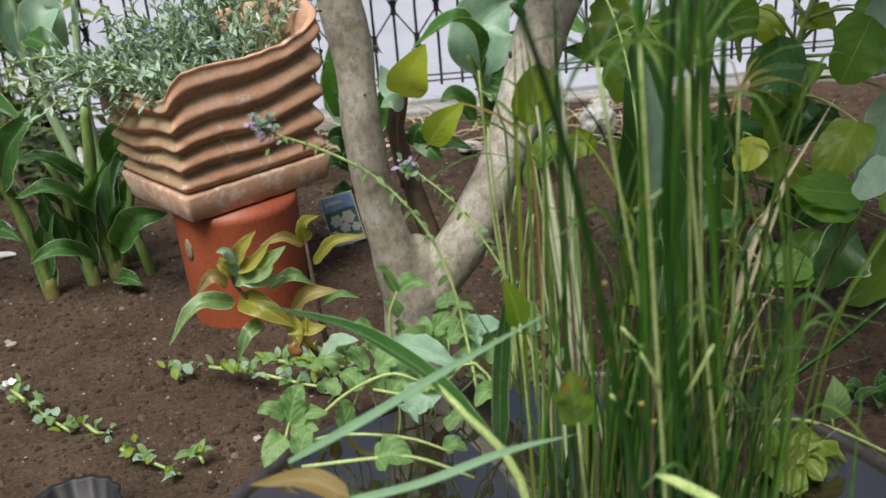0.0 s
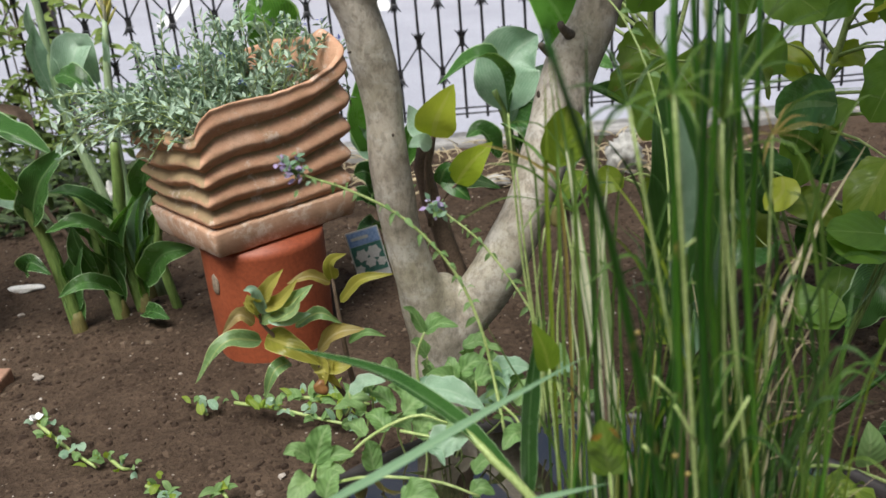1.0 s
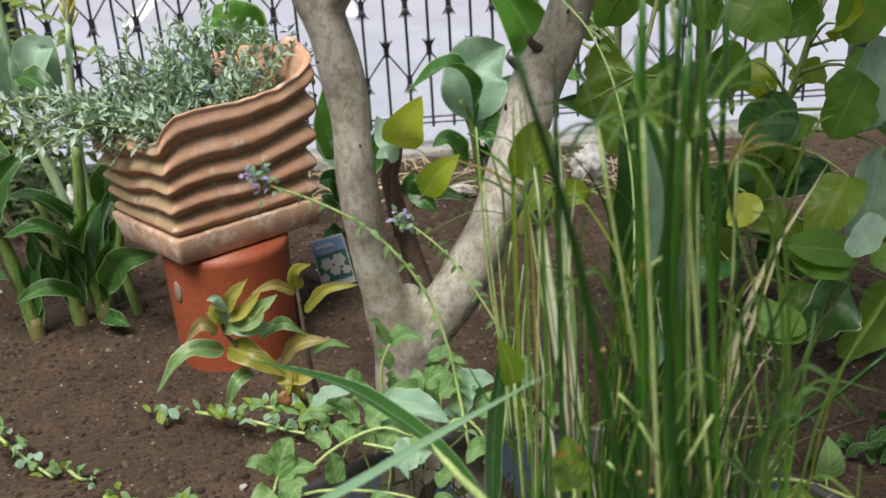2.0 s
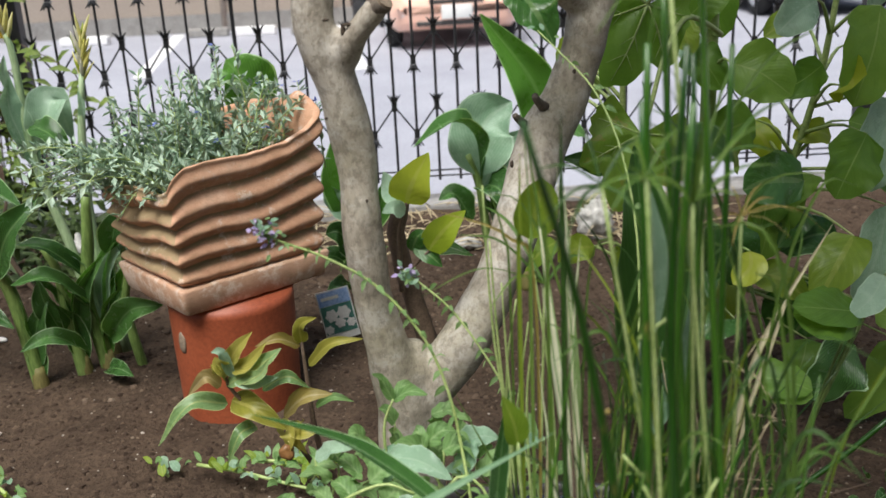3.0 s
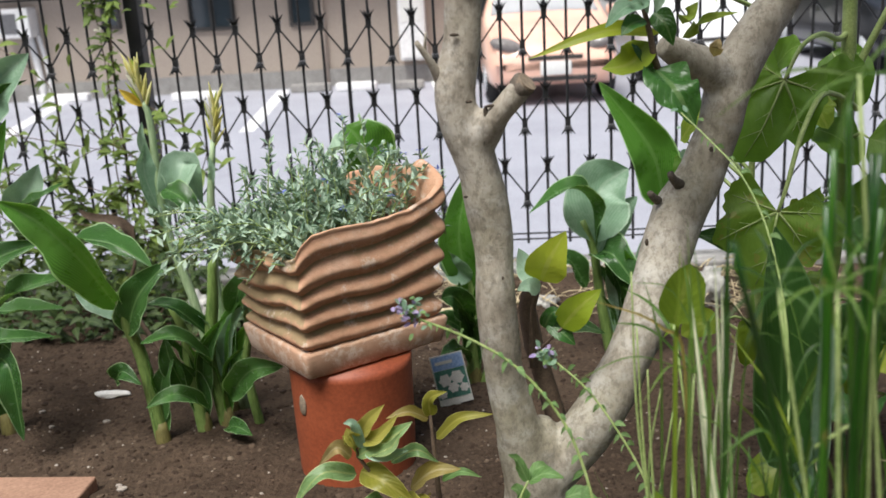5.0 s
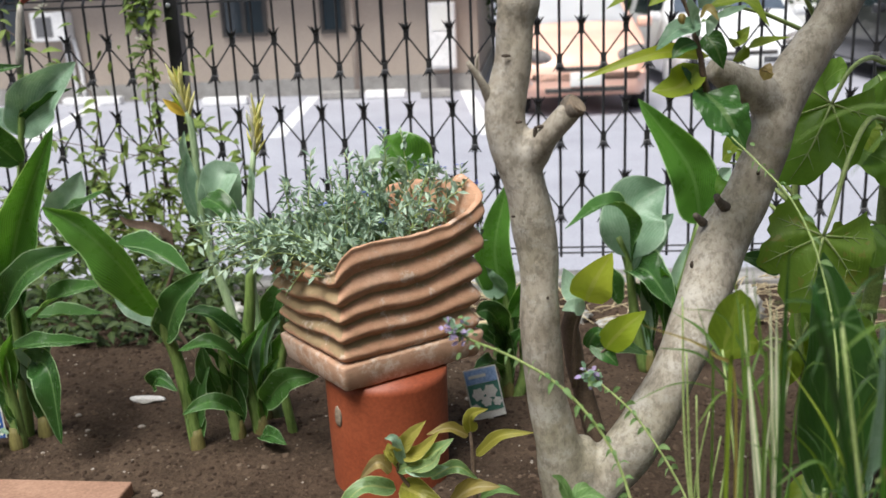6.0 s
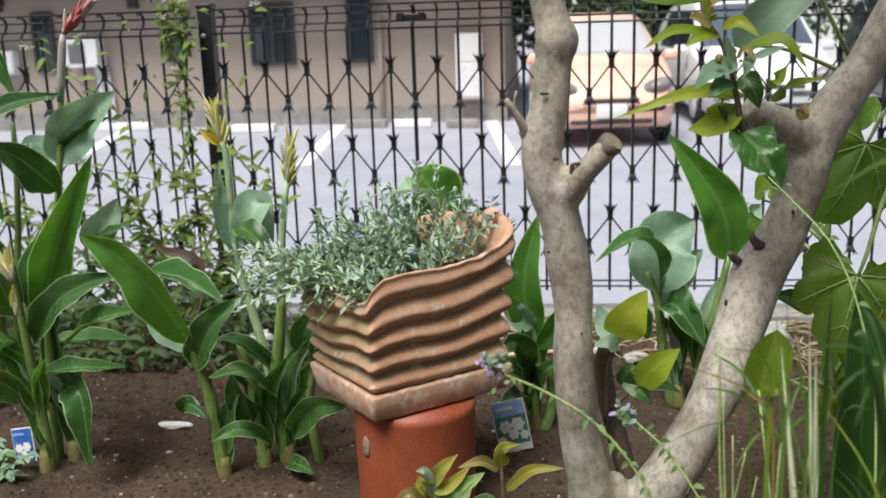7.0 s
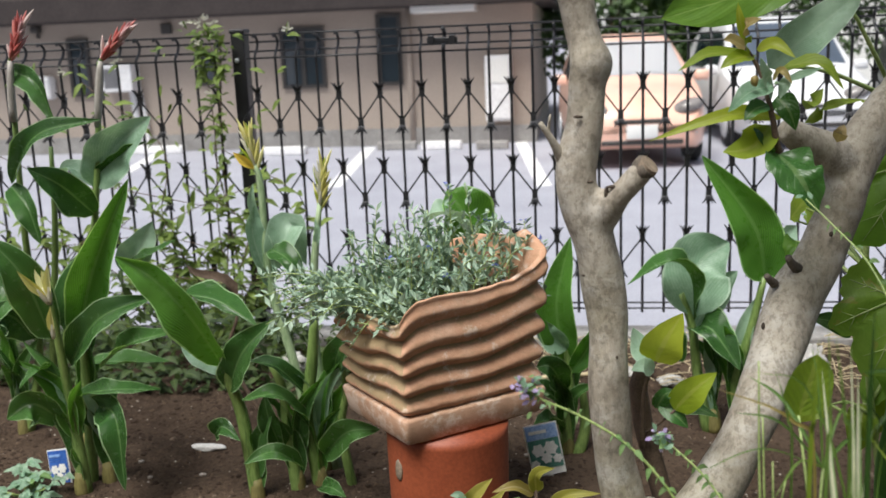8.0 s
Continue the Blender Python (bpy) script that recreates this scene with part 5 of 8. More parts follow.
cl(cb, ((-0.687, 1.58, 0.229), (-0.63, 1.52, 0.296), (-0.573, 1.5, 0.31)), 0.04839, face=CAM_FACE)
cl(cb, ((-0.716, 1.56, 0.213), (-0.745, 1.5, 0.269), (-0.797, 1.5, 0.247)), 0.03003)
cl(cb, ((-0.669, 1.6, 0.355), (-0.651, 1.58, 0.411), (-0.61, 1.58, 0.468)), 0.04005, face=CAM_FACE)
cl(cb, ((-0.714, 1.6, 0.325), (-0.75, 1.56, 0.388), (-0.789, 1.54, 0.405)), 0.03434)
cl(cb, ((-0.759, 1.58, 0.233), (-0.771, 1.56, 0.301), (-0.775, 1.56, 0.34)), 0.03778, face=CAM_FACE)
cl(cb, ((-0.69, 1.56, 0.183), (-0.659, 1.52, 0.199), (-0.634, 1.5, 0.195)), 0.02795)
cl(cb, ((-0.866, 1.56, 0.27), (-0.842, 1.54, 0.293), (-0.807, 1.52, 0.278)), 0.03216, face=CAM_FACE)

cf = canna((-0.75, 1.67, SOIL), "slender canna with yellow flower buds behind the planter")
stem(cf, [(-0.72, 1.67, 0.14), (-0.757, 1.67, 0.36), (-0.788, 1.67, 0.501), (-0.79, 1.67, 0.666), (-0.798, 1.67, 0.704)], [0.011, 0.0085, 0.0072, 0.006, 0.0045], M_PALESTEM)
bud_spike(cf, (-0.795, 1.67, 0.689), (-0.806, 1.67, 0.75), (M_YELLOW, M_YELLOW, M_CREAM, M_YELLOW, M_YOUNG), 26, 0.05, 0.5, (0.05, 0.08))
stem(cf, [(-0.69, 1.67, 0.14), (-0.716, 1.67, 0.36), (-0.709, 1.67, 0.52), (-0.691, 1.67, 0.636)], [0.011, 0.0085, 0.0072, 0.0045], M_PALESTEM)
bud_spike(cf, (-0.692, 1.67, 0.622), (-0.68, 1.67, 0.7), (M_YELLOW, M_YELLOW, M_CREAM, M_YELLOW, M_YOUNG), 22, 0.046, 0.55, (0.055, 0.085))
leaf(cf, ((-0.797, 1.665, 0.696), (-0.812, 1.655, 0.712), (-0.826, 1.65, 0.726)), 0.015, M_GOLD, "lance", "petal", face=CAM_FACE, cup=0.8, label="open golden petal")
cl(cf, ((-0.798, 1.668, 0.6), (-0.806, 1.66, 0.64), (-0.8, 1.66, 0.672)), 0.016, M_CANNA_PALE, face=CAM_FACE, roll=25)
cl(cf, ((-0.7, 1.668, 0.56), (-0.694, 1.66, 0.59), (-0.698, 1.66, 0.612)), 0.014, M_CANNA_PALE, face=CAM_FACE, roll=-25)
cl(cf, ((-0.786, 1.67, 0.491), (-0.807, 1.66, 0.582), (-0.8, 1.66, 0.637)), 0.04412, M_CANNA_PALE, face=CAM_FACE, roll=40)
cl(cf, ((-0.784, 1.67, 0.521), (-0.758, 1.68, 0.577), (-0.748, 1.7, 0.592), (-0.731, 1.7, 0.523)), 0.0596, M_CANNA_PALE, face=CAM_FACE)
cl(cf, ((-0.783, 1.67, 0.56), (-0.743, 1.64, 0.547), (-0.716, 1.64, 0.501)), 0.04172, face=CAM_FACE)

cc = canna((-0.3, 1.76, SOIL), "small green canna behind the forked tree")
stem(cc, [(-0.305, 1.76, 0.14), (-0.29, 1.76, 0.204), (-0.288, 1.76, 0.311), (-0.29, 1.76, 0.373)], [0.014, 0.013, 0.01, 0.006], M_CANNA_STEM)
stem(cc, [(-0.28, 1.75, 0.14), (-0.26, 1.76, 0.205), (-0.264, 1.76, 0.29)], [0.012, 0.01, 0.006], M_CANNA_STEM)
cl(cc, ((-0.291, 1.76, 0.332), (-0.306, 1.74, 0.44), (-0.281, 1.74, 0.559)), 0.06967, M_CANNA_LIT, face=CAM_FACE)
cl(cc, ((-0.294, 1.75, 0.251), (-0.332, 1.72, 0.294), (-0.36, 1.7, 0.291)), 0.03822)
cl(cc, ((-0.294, 1.75, 0.283), (-0.316, 1.7, 0.342), (-0.34, 1.7, 0.342)), 0.04777, face=CAM_FACE)
cl(cc, ((-0.295, 1.75, 0.209), (-0.323, 1.72, 0.237), (-0.347, 1.7, 0.237)), 0.03822)
cl(cc, ((-0.29, 1.75, 0.356), (-0.321, 1.74, 0.39), (-0.335, 1.74, 0.42)), 0.04451, M_CANNA_PALE, face=CAM_FACE)
cl(cc, ((-0.284, 1.75, 0.314), (-0.244, 1.74, 0.38), (-0.235, 1.74, 0.42)), 0.04451, M_CANNA_LIT, face=CAM_FACE)

cd = canna((-0.02, 1.88, SOIL), "green canna with broad pale leaves near the fence")
stem(cd, [(-0.03, 1.88, 0.14), (-0.052, 1.88, 0.269), (-0.063, 1.88, 0.357), (-0.084, 1.88, 0.421)], [0.012, 0.01, 0.008, 0.006], M_CANNA_STEM)
stem(cd, [(0.02, 1.86, 0.14), (0.012, 1.86, 0.255), (0.039, 1.86, 0.363), (0.058, 1.86, 0.457)], [0.012, 0.01, 0.008, 0.006], M_CANNA_STEM)
cl(cd, ((-0.06, 1.88, 0.368), (-0.071, 1.85, 0.461), (-0.115, 1.82, 0.497), (-0.184, 1.8, 0.459)), 0.05347, face=UPFACE)
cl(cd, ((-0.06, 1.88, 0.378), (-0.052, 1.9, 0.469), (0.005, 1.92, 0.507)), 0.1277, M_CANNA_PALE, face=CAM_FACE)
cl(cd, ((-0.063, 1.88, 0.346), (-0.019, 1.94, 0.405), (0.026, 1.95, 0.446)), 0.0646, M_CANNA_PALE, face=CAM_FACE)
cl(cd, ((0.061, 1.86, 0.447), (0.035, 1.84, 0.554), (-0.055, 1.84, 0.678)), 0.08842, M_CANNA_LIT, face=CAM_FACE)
cl(cd, ((-0.048, 1.88, 0.362), (-0.028, 1.84, 0.359), (0.014, 1.82, 0.297)), 0.06786, face=CAM_FACE)
cl(cd, ((0.058, 1.86, 0.457), (0.091, 1.9, 0.51), (0.123, 1.92, 0.537)), 0.06387, M_CANNA_PALE, face=CAM_FACE)
cl(cd, ((0.06, 1.86, 0.457), (0.09, 1.84, 0.472), (0.124, 1.82, 0.457)), 0.05141)
cl(cd, ((-0.08, 1.86, 0.298), (-0.112, 1.84, 0.358), (-0.143, 1.82, 0.354)), 0.04113)

cg = canna((-0.5, 1.95, SOIL), "canna with one rounded pale leaf behind the planter")
stem(cg, [(-0.5, 1.95, 0.14), (-0.474, 1.95, 0.288), (-0.474, 1.95, 0.461), (-0.472, 1.95, 0.517)], [0.011, 0.009, 0.007, 0.005], M_CANNA_STEM)
cl(cg, ((-0.473, 1.95, 0.506), (-0.49, 1.93, 0.576), (-0.515, 1.93, 0.611)), 0.115, M_CANNA_LIT, face=CAM_FACE)
cl(cg, ((-0.467, 1.95, 0.517), (-0.513, 1.9, 0.571), (-0.562, 1.9, 0.55)), 0.0646, M_CANNA_PALE, face=UPFACE)
for host, x, y, top, n in ((ca, -1.11, 1.56, 0.5, 7), (ca, -1.08, 1.6, 0.5, 6), (cr, -1.18, 1.72, 0.5, 7), (ce, -1.36, 1.8, 0.55, 8), (cb, -0.795, 1.55, 0.36, 3), (cb, -0.7, 1.6, 0.4, 7), (cb, -0.735, 1.585, 0.38, 5), (cf, -0.71, 1.67, 0.45, 6), (cc, -0.29, 1.76, 0.36, 6), (cd, -0.02, 1.88, 0.36, 5), (cd, 0.02, 1.86, 0.4, 5), (cg, -0.5, 1.95, 0.4, 4)):
    sheaths(host, x, y, top, n)
    stem(host, [(x, y - 0.003, SOIL - 0.012), (x - 0.001, y - 0.003, SOIL + 0.012), (x - 0.002, y - 0.002, SOIL + 0.034)], [0.0135, 0.0128, 0.009], M_HUSK, "husk", 10, 5, 0.1, "yellow-brown husk round the stem")

# ---- broad-leaved plant behind the tree ----
bp = thing("broadleaf_plant", (0.16, 1.42, SOIL), "tall garden plant with large broad veined green leaves", "plant")
STALKS = ([(0.16, 1.42, 0.14), (0.2, 1.39, 0.475), (0.196, 1.36, 0.71), (0.185, 1.355, 1.05)], [(0.16, 1.42, 0.14), (0.11, 1.4, 0.42), (0.09, 1.38, 0.62), (0.1, 1.36, 0.82)], [(0.17, 1.42, 0.14), (0.28, 1.4, 0.38), (0.345, 1.38, 0.6), (0.37, 1.37, 0.86)])
for pts, r in zip(STALKS, (0.0105, 0.0045, 0.005)):
    stem(bp, pts, [r * 1.15, r, r * 0.9, r * 0.6], M_STEM, "stem", 10, 16)
stem(bp, [(0.196, 1.36, 0.71), (0.21, 1.36, 0.742), (0.245, 1.355, 0.82)], [0.006, 0.005, 0.004], M_STEM, "side_stem", 8, 6)
NODES = [q for pts in STALKS for q in glide(pts, 40)]


def bl(base, mid, tip, w, mat=None, face=CAM_FACE, profile="round"):
    """A broad leaf whose stalk springs from the nearest stem, a little below it."""
    base = Vector(base)
    root = min(NODES, key=lambda q: (q - base + Vector((0, 0, 0.04))).length)
    lf = leaf(bp, (base, mid, tip), w * 0.86, mat or M_BROAD, profile, along=12, across=8, face=face, wavy=0.16, cup=0.16)
    stem(lf, [root, root.lerp(base, 0.55) + Vector((0, 0, 0.012)), base], [0.003, 0.0022, 0.001], M_STEM, "leaf_stalk", 6, 6)


bl((-0.004, 1.3, 0.963), (-0.086, 1.26, 0.928), (-0.176, 1.22, 0.904), 0.07378)
bl((-0.05, 1.3, 0.846), (-0.012, 1.28, 0.881), (0.04, 1.27, 0.925), 0.05468, M_CANNA_PALE)
bl((0.123, 1.4, 0.736), (0.094, 1.38, 0.719), (0.067, 1.37, 0.697), 0.061, M_CANNA_PALE)
bl((0.204, 1.3, 0.659), (0.234, 1.28, 0.648), (0.269, 1.27, 0.621), 0.086)
bl((0.334, 1.34, 0.644), (0.303, 1.32, 0.631), (0.269, 1.31, 0.617), 0.055)
bl((0.311, 1.32, 0.726), (0.28, 1.3, 0.713), (0.253, 1.29, 0.692), 0.057, M_CANNA_PALE)
bl((0.283, 1.25, 0.52), (0.237, 1.23, 0.53), (0.198, 1.22, 0.523), 0.079, M_GLOSSY)
bl((0.037, 1.22, 0.554), (0.007, 1.2, 0.574), (-0.022, 1.19, 0.581), 0.027, M_CANNA, profile="ovate")
bl((0.267, 1.38, 0.57), (0.231, 1.36, 0.565), (0.197, 1.35, 0.547), 0.078)
bl((0.169, 1.36, 0.711), (0.157, 1.34, 0.693), (0.166, 1.33, 0.667), 0.045, M_SHOOT)
bl((0.151, 1.3, 0.582), (0.159, 1.28, 0.566), (0.154, 1.27, 0.54), 0.051)
bl((0.289, 1.36, 0.517), (0.277, 1.34, 0.478), (0.265, 1.33, 0.435), 0.07978)
bl((0.38, 1.3, 0.562), (0.354, 1.28, 0.527), (0.333, 1.27, 0.489), 0.08956)
bl((0.416, 1.3, 0.467), (0.399, 1.28, 0.407), (0.373, 1.27, 0.344), 0.07578, M_CANNA_PALE)
bl((0.298, 1.36, 0.521), (0.284, 1.34, 0.46), (0.266, 1.33, 0.387), 0.08703)
bl((0.447, 1.3, 0.277), (0.421, 1.28, 0.221), (0.374, 1.27, 0.179), 0.07578)
bl((0.17, 1.3, 0.461), (0.133, 1.28, 0.439), (0.099, 1.27, 0.407), 0.08267)
bl((0.401, 1.34, 0.713), (0.382, 1.31, 0.663), (0.354, 1.29, 0.599), 0.1052)
bl((0.436, 1.34, 0.592), (0.404, 1.31, 0.549), (0.387, 1.29, 0.489), 0.08412, M_CANNA_PALE)


def palm_leaf(joint, tip, spread, mat, stalk, label):
    """A large lobed leaf hung from an arching pale stalk, its five veins raying from the joint."""
    joint, tip = Vector(joint), Vector(tip)
    down = tip - joint
    size = down.length
    down.normalize()
    out = Vector((0, -1, 0.1))
    side = down.cross(out).normalized()
    out = side.cross(down)
    lobes = ((0.0, 1.0), (0.85, 0.8), (-0.85, 0.8), (1.75, 0.55), (-1.75, 0.55))

    def at(a, r):
        s = r / size
        sag = -0.16 * s * s * size + 0.012 * math.sin(5 * a + 4 * s) * s
        return joint + (down * math.cos(a) + side * math.sin(a) * spread) * r + out * sag

    def reach(a):
        best = max(q * (1 - 0.42 * min(1.0, abs(a - c) / 0.55) ** 1.6) for c, q in lobes)
        return size * best * (1 + 0.025 * math.sin(23 * a))

    bm = bmesh.new()
    uvl = bm.loops.layers.uv.verify()
    turns, rings = 72, 8
    rows = []
    for k in range(rings + 1):
        s = 0.02 + 0.98 * k / rings
        rows.append([(bm.verts.new(at(-2.35 + 4.7 * j / turns, s * reach(-2.35 + 4.7 * j / turns))), (0.1 + 0.3 * j / turns, s)) for j in range(turns + 1)])
    for a, b in zip(rows, rows[1:]):
        for j in range(turns):
            f = bm.faces.new((a[j][0], a[j + 1][0], b[j + 1][0], b[j][0]))
            for loop, src in zip(f.loops, (a[j], a[j + 1], b[j + 1], b[j])):
                loop[uvl].uv = src[1]
    lf = part("leaf", bm, mat, bp, label)
    for a, q in lobes:
        line = [at(a, size * q * s) + out * 0.0012 for s in (0.0, 0.35, 0.65, 0.93)]
        stem(lf, line, [0.0017, 0.0011, 0.0007, 0.0003], M_STEM, "vein", 6, 10)
        for s in (0.4, 0.62):
            for turn in (-0.32, 0.32):
                p = at(a, size * q * s) + out * 0.001
                stem(lf, [p, at(a + turn * 0.6, size * q * (s + 0.16)) + out * 0.001], [0.0006, 0.0002], M_STEM, "side_vein", 5, 4)
    stem(lf, [min(NODES, key=lambda q: (q - Vector(stalk[0])).length), *stalk, joint + out * 0.002], [0.0036, 0.0034, 0.003, 0.0026, 0.0018], M_STEM, "leaf_stalk", 8, 22)


palm_leaf((0.082, 1.230, 0.740), (0.039, 1.200, 0.659), 0.95, M_BROAD, ((0.176, 1.340, 0.772), (0.137, 1.280, 0.784), (0.103, 1.240, 0.775)), "large lobed leaf with pale veins")
palm_leaf((0.064, 1.170, 0.608), (0.042, 1.150, 0.525), 1.1, M_SPOTTED, ((0.195, 1.320, 0.692), (0.131, 1.240, 0.723), (0.093, 1.190, 0.691), (0.073, 1.170, 0.637)), "large lobed leaf with brown spots and pale veins")
rng = random.Random(58)
for k in range(16):
    base = Vector((rng.uniform(0.0, 0.36), rng.uniform(1.3, 1.5), rng.uniform(0.36, 0.68)))
    d = Vector((rng.gauss(0, 0.6), rng.uniform(-0.6, 0.1), rng.gauss(-0.5, 0.5))).normalized() * rng.uniform(0.045, 0.085)
    bl(base, base + d * 0.5 + Vector((0, -0.01, 0.012)), base + d, d.length * rng.uniform(0.6, 0.9), rng.choice((M_BROAD, M_BROAD, M_SHOOT, M_SHOOT, M_CANNA_PALE)), (rng.gauss(0, 0.5), -0.7, 0.6))
for k in range(15):
    base = Vector((rng.uniform(0.1, 0.44), rng.uniform(1.34, 1.46), rng.uniform(0.52, 0.8)))
    d = Vector((rng.gauss(0, 0.7), rng.uniform(-0.5, 0.1), rng.gauss(-0.3, 0.4))).normalized() * rng.uniform(0.05, 0.085)
    bl(base, base + d * 0.5 + Vector((0, -0.01, 0.01)), base + d, d.length * rng.uniform(0.75, 1.0), rng.choice((M_BROAD, M_SHOOT, M_BROAD, M_YOUNG, M_CANNA_PALE)), (rng.gauss(0, 0.5), -0.7, 0.5))
for k in range(22):
    base = Vector((rng.uniform(0.1, 0.46), rng.uniform(1.2, 1.42), rng.uniform(0.24, 0.56)))
    d = Vector((rng.gauss(0, 0.5), rng.uniform(-0.5, 0.1), rng.gauss(-0.5, 0.35))).normalized() * rng.uniform(0.06, 0.1)
    bl(base, base + d * 0.5 + Vector((0, -0.01, 0.014)), base + d, d.length * rng.uniform(0.75, 1.05), rng.choice((M_BROAD, M_CANNA, M_GLOSSY, M_BROAD, M_SHOOT)), (rng.gauss(0, 0.4), -0.7, 0.6))

# ---- leafy shoots of the tree ----
sh = thing("tree_shoot", (-0.086, 1.075, 0.761), "leafy green shoot on the tree's forked limb", "shoot")
stem(sh, [(-0.075, 1.07, 0.766), (-0.084, 1.06, 0.784), (-0.091, 1.055, 0.815), (-0.101, 1.06, 0.851), (-0.114, 1.06, 0.874)], [0.004, 0.003, 0.0022, 0.0015], M_TWIG)
rng = random.Random(77)
def shoot_leaf(pts, w, mat):
    leaf(sh, pts, w, mat, "ovate", face=(rng.gauss(0.1, 0.25), -0.8, 0.6 + rng.gauss(0, 0.2)), cup=0.35, wavy=0.12)


shoot_leaf(((-0.079, 1.07, 0.809), (-0.13, 1.05, 0.815), (-0.201, 1.04, 0.794)), 0.01484, M_YOUNG)
shoot_leaf(((-0.104, 1.065, 0.866), (-0.147, 1.05, 0.87), (-0.176, 1.04, 0.856)), 0.01429, M_SHOOT)
shoot_leaf(((-0.107, 1.06, 0.866), (-0.126, 1.045, 0.865), (-0.139, 1.04, 0.857)), 0.01429, M_YOUNG)
shoot_leaf(((-0.089, 1.07, 0.802), (-0.108, 1.055, 0.784), (-0.134, 1.05, 0.781)), 0.03297, M_YOUNG)
shoot_leaf(((-0.081, 1.065, 0.855), (-0.052, 1.05, 0.858), (-0.033, 1.04, 0.835)), 0.01759, M_SHOOT)
shoot_leaf(((-0.105, 1.06, 0.872), (-0.09, 1.05, 0.876), (-0.075, 1.04, 0.864)), 0.01319, M_YOUNG)
shoot_leaf(((-0.056, 1.08, 0.803), (-0.041, 1.06, 0.819), (-0.012, 1.05, 0.825)), 0.01319, M_SHOOT)
shoot_leaf(((-0.098, 1.075, 0.802), (-0.093, 1.06, 0.789), (-0.09, 1.06, 0.769)), 0.02198, M_GLOSSY)
shoot_leaf(((-0.082, 1.08, 0.828), (-0.073, 1.07, 0.816), (-0.066, 1.07, 0.797)), 0.02198, M_GLOSSY)
shoot_leaf(((-0.058, 1.07, 0.816), (-0.056, 1.05, 0.825), (-0.048, 1.05, 0.836)), 0.01539, M_SHOOT)
shoot_leaf(((-0.091, 1.055, 0.829), (-0.1, 1.045, 0.846), (-0.105, 1.04, 0.866)), 0.02088, M_CANNA_PALE)
shoot_leaf(((-0.092, 1.05, 0.84), (-0.115, 1.035, 0.835), (-0.133, 1.03, 0.819)), 0.01978, M_CANNA_PALE)
shoot_leaf(((-0.095, 1.05, 0.823), (-0.11, 1.035, 0.82), (-0.119, 1.03, 0.811)), 0.01649, M_GLOSSY)
shoot_leaf(((-0.09, 1.05, 0.841), (-0.084, 1.04, 0.842), (-0.087, 1.04, 0.829)), 0.01429, M_CANNA_PALE)
shoot_leaf(((-0.092, 1.05, 0.845), (-0.086, 1.04, 0.853), (-0.078, 1.035, 0.842)), 0.008793, M_BRONZE)
shoot_leaf(((-0.079, 1.05, 0.845), (-0.065, 1.045, 0.849), (-0.052, 1.04, 0.855)), 0.009892, M_CANNA_PALE)
shoot_leaf(((-0.115, 1.06, 0.874), (-0.128, 1.05, 0.881), (-0.136, 1.045, 0.882)), 0.01429, M_BRONZE)
shoot_leaf(((-0.116, 1.06, 0.881), (-0.121, 1.055, 0.899), (-0.123, 1.055, 0.914)), 0.008793, M_YOUNG)
shoot_leaf(((-0.118, 1.06, 0.886), (-0.114, 1.05, 0.895), (-0.104, 1.045, 0.899)), 0.01429, M_BRONZE)
shoot_leaf(((-0.113, 1.06, 0.869), (-0.116, 1.05, 0.877), (-0.112, 1.045, 0.885)), 0.01209, M_SHOOT)
shoot_leaf(((-0.027, 1.08, 0.784), (-0.029, 1.06, 0.795), (-0.026, 1.06, 0.802)), 0.01333, M_BRONZE)
leaf(sh, ((-0.083, 1.06, 0.777), (-0.07, 1.03, 0.759), (-0.052, 1.03, 0.727)), 0.046, M_GLOSSY, "ovate", face=(0.2, -0.9, 0.45), cup=0.3, wavy=0.3, along=16, across=8)
bm = stone_bm((0.0035, 0.0035, 0.005), 5.5)
bm.transform(Matrix.Translation((-0.111, 1.03, 0.846)))
part("bud", bm, M_BRONZE, sh, "rosy leaf bud")
ys = thing("tree_shoot", (-0.207, 1.06, 0.51), "young yellow-green shoot from the tree's base", "shoot")
stem(ys, [(-0.206, 1.05, 0.489), (-0.205, 1.03, 0.556), (-0.196, 1.01, 0.593)], [0.003, 0.0022, 0.0016], M_TWIG)
for pts, w, mat in (
        (((-0.197, 1.01, 0.592), (-0.189, 1, 0.615), (-0.173, 1, 0.642)), 0.03946, M_YOUNG),
        (((-0.178, 1.02, 0.541), (-0.162, 1.01, 0.564), (-0.141, 1.01, 0.582)), 0.03012, M_YOUNG),
        (((-0.197, 1.01, 0.592), (-0.208, 1.02, 0.602), (-0.216, 1.03, 0.619)), 0.02596, M_CANNA_PALE),
        (((-0.198, 1.01, 0.582), (-0.208, 1, 0.592), (-0.219, 1, 0.587)), 0.01558, M_CANNA_PALE),
        (((-0.191, 1.03, 0.544), (-0.176, 1.02, 0.535), (-0.165, 1.02, 0.523)), 0.01765, M_GLOSSY),
        (((-0.194, 1.03, 0.538), (-0.187, 1.02, 0.556), (-0.177, 1.02, 0.559)), 0.01558, M_GLOSSY),
        (((-0.181, 1.03, 0.538), (-0.158, 1.04, 0.536), (-0.133, 1.05, 0.522)), 0.01558, M_CANNA)):
    leaf(ys, pts, w, mat, "ovate", face=(0.1, -0.9, 0.4), cup=0.2)
stem(ys, [(-0.204, 1.06, 0.498), (-0.193, 1.03, 0.521), (-0.177, 1.02, 0.541)], [0.002, 0.0015, 0.001], M_TWIG, "twig", 6, 6)

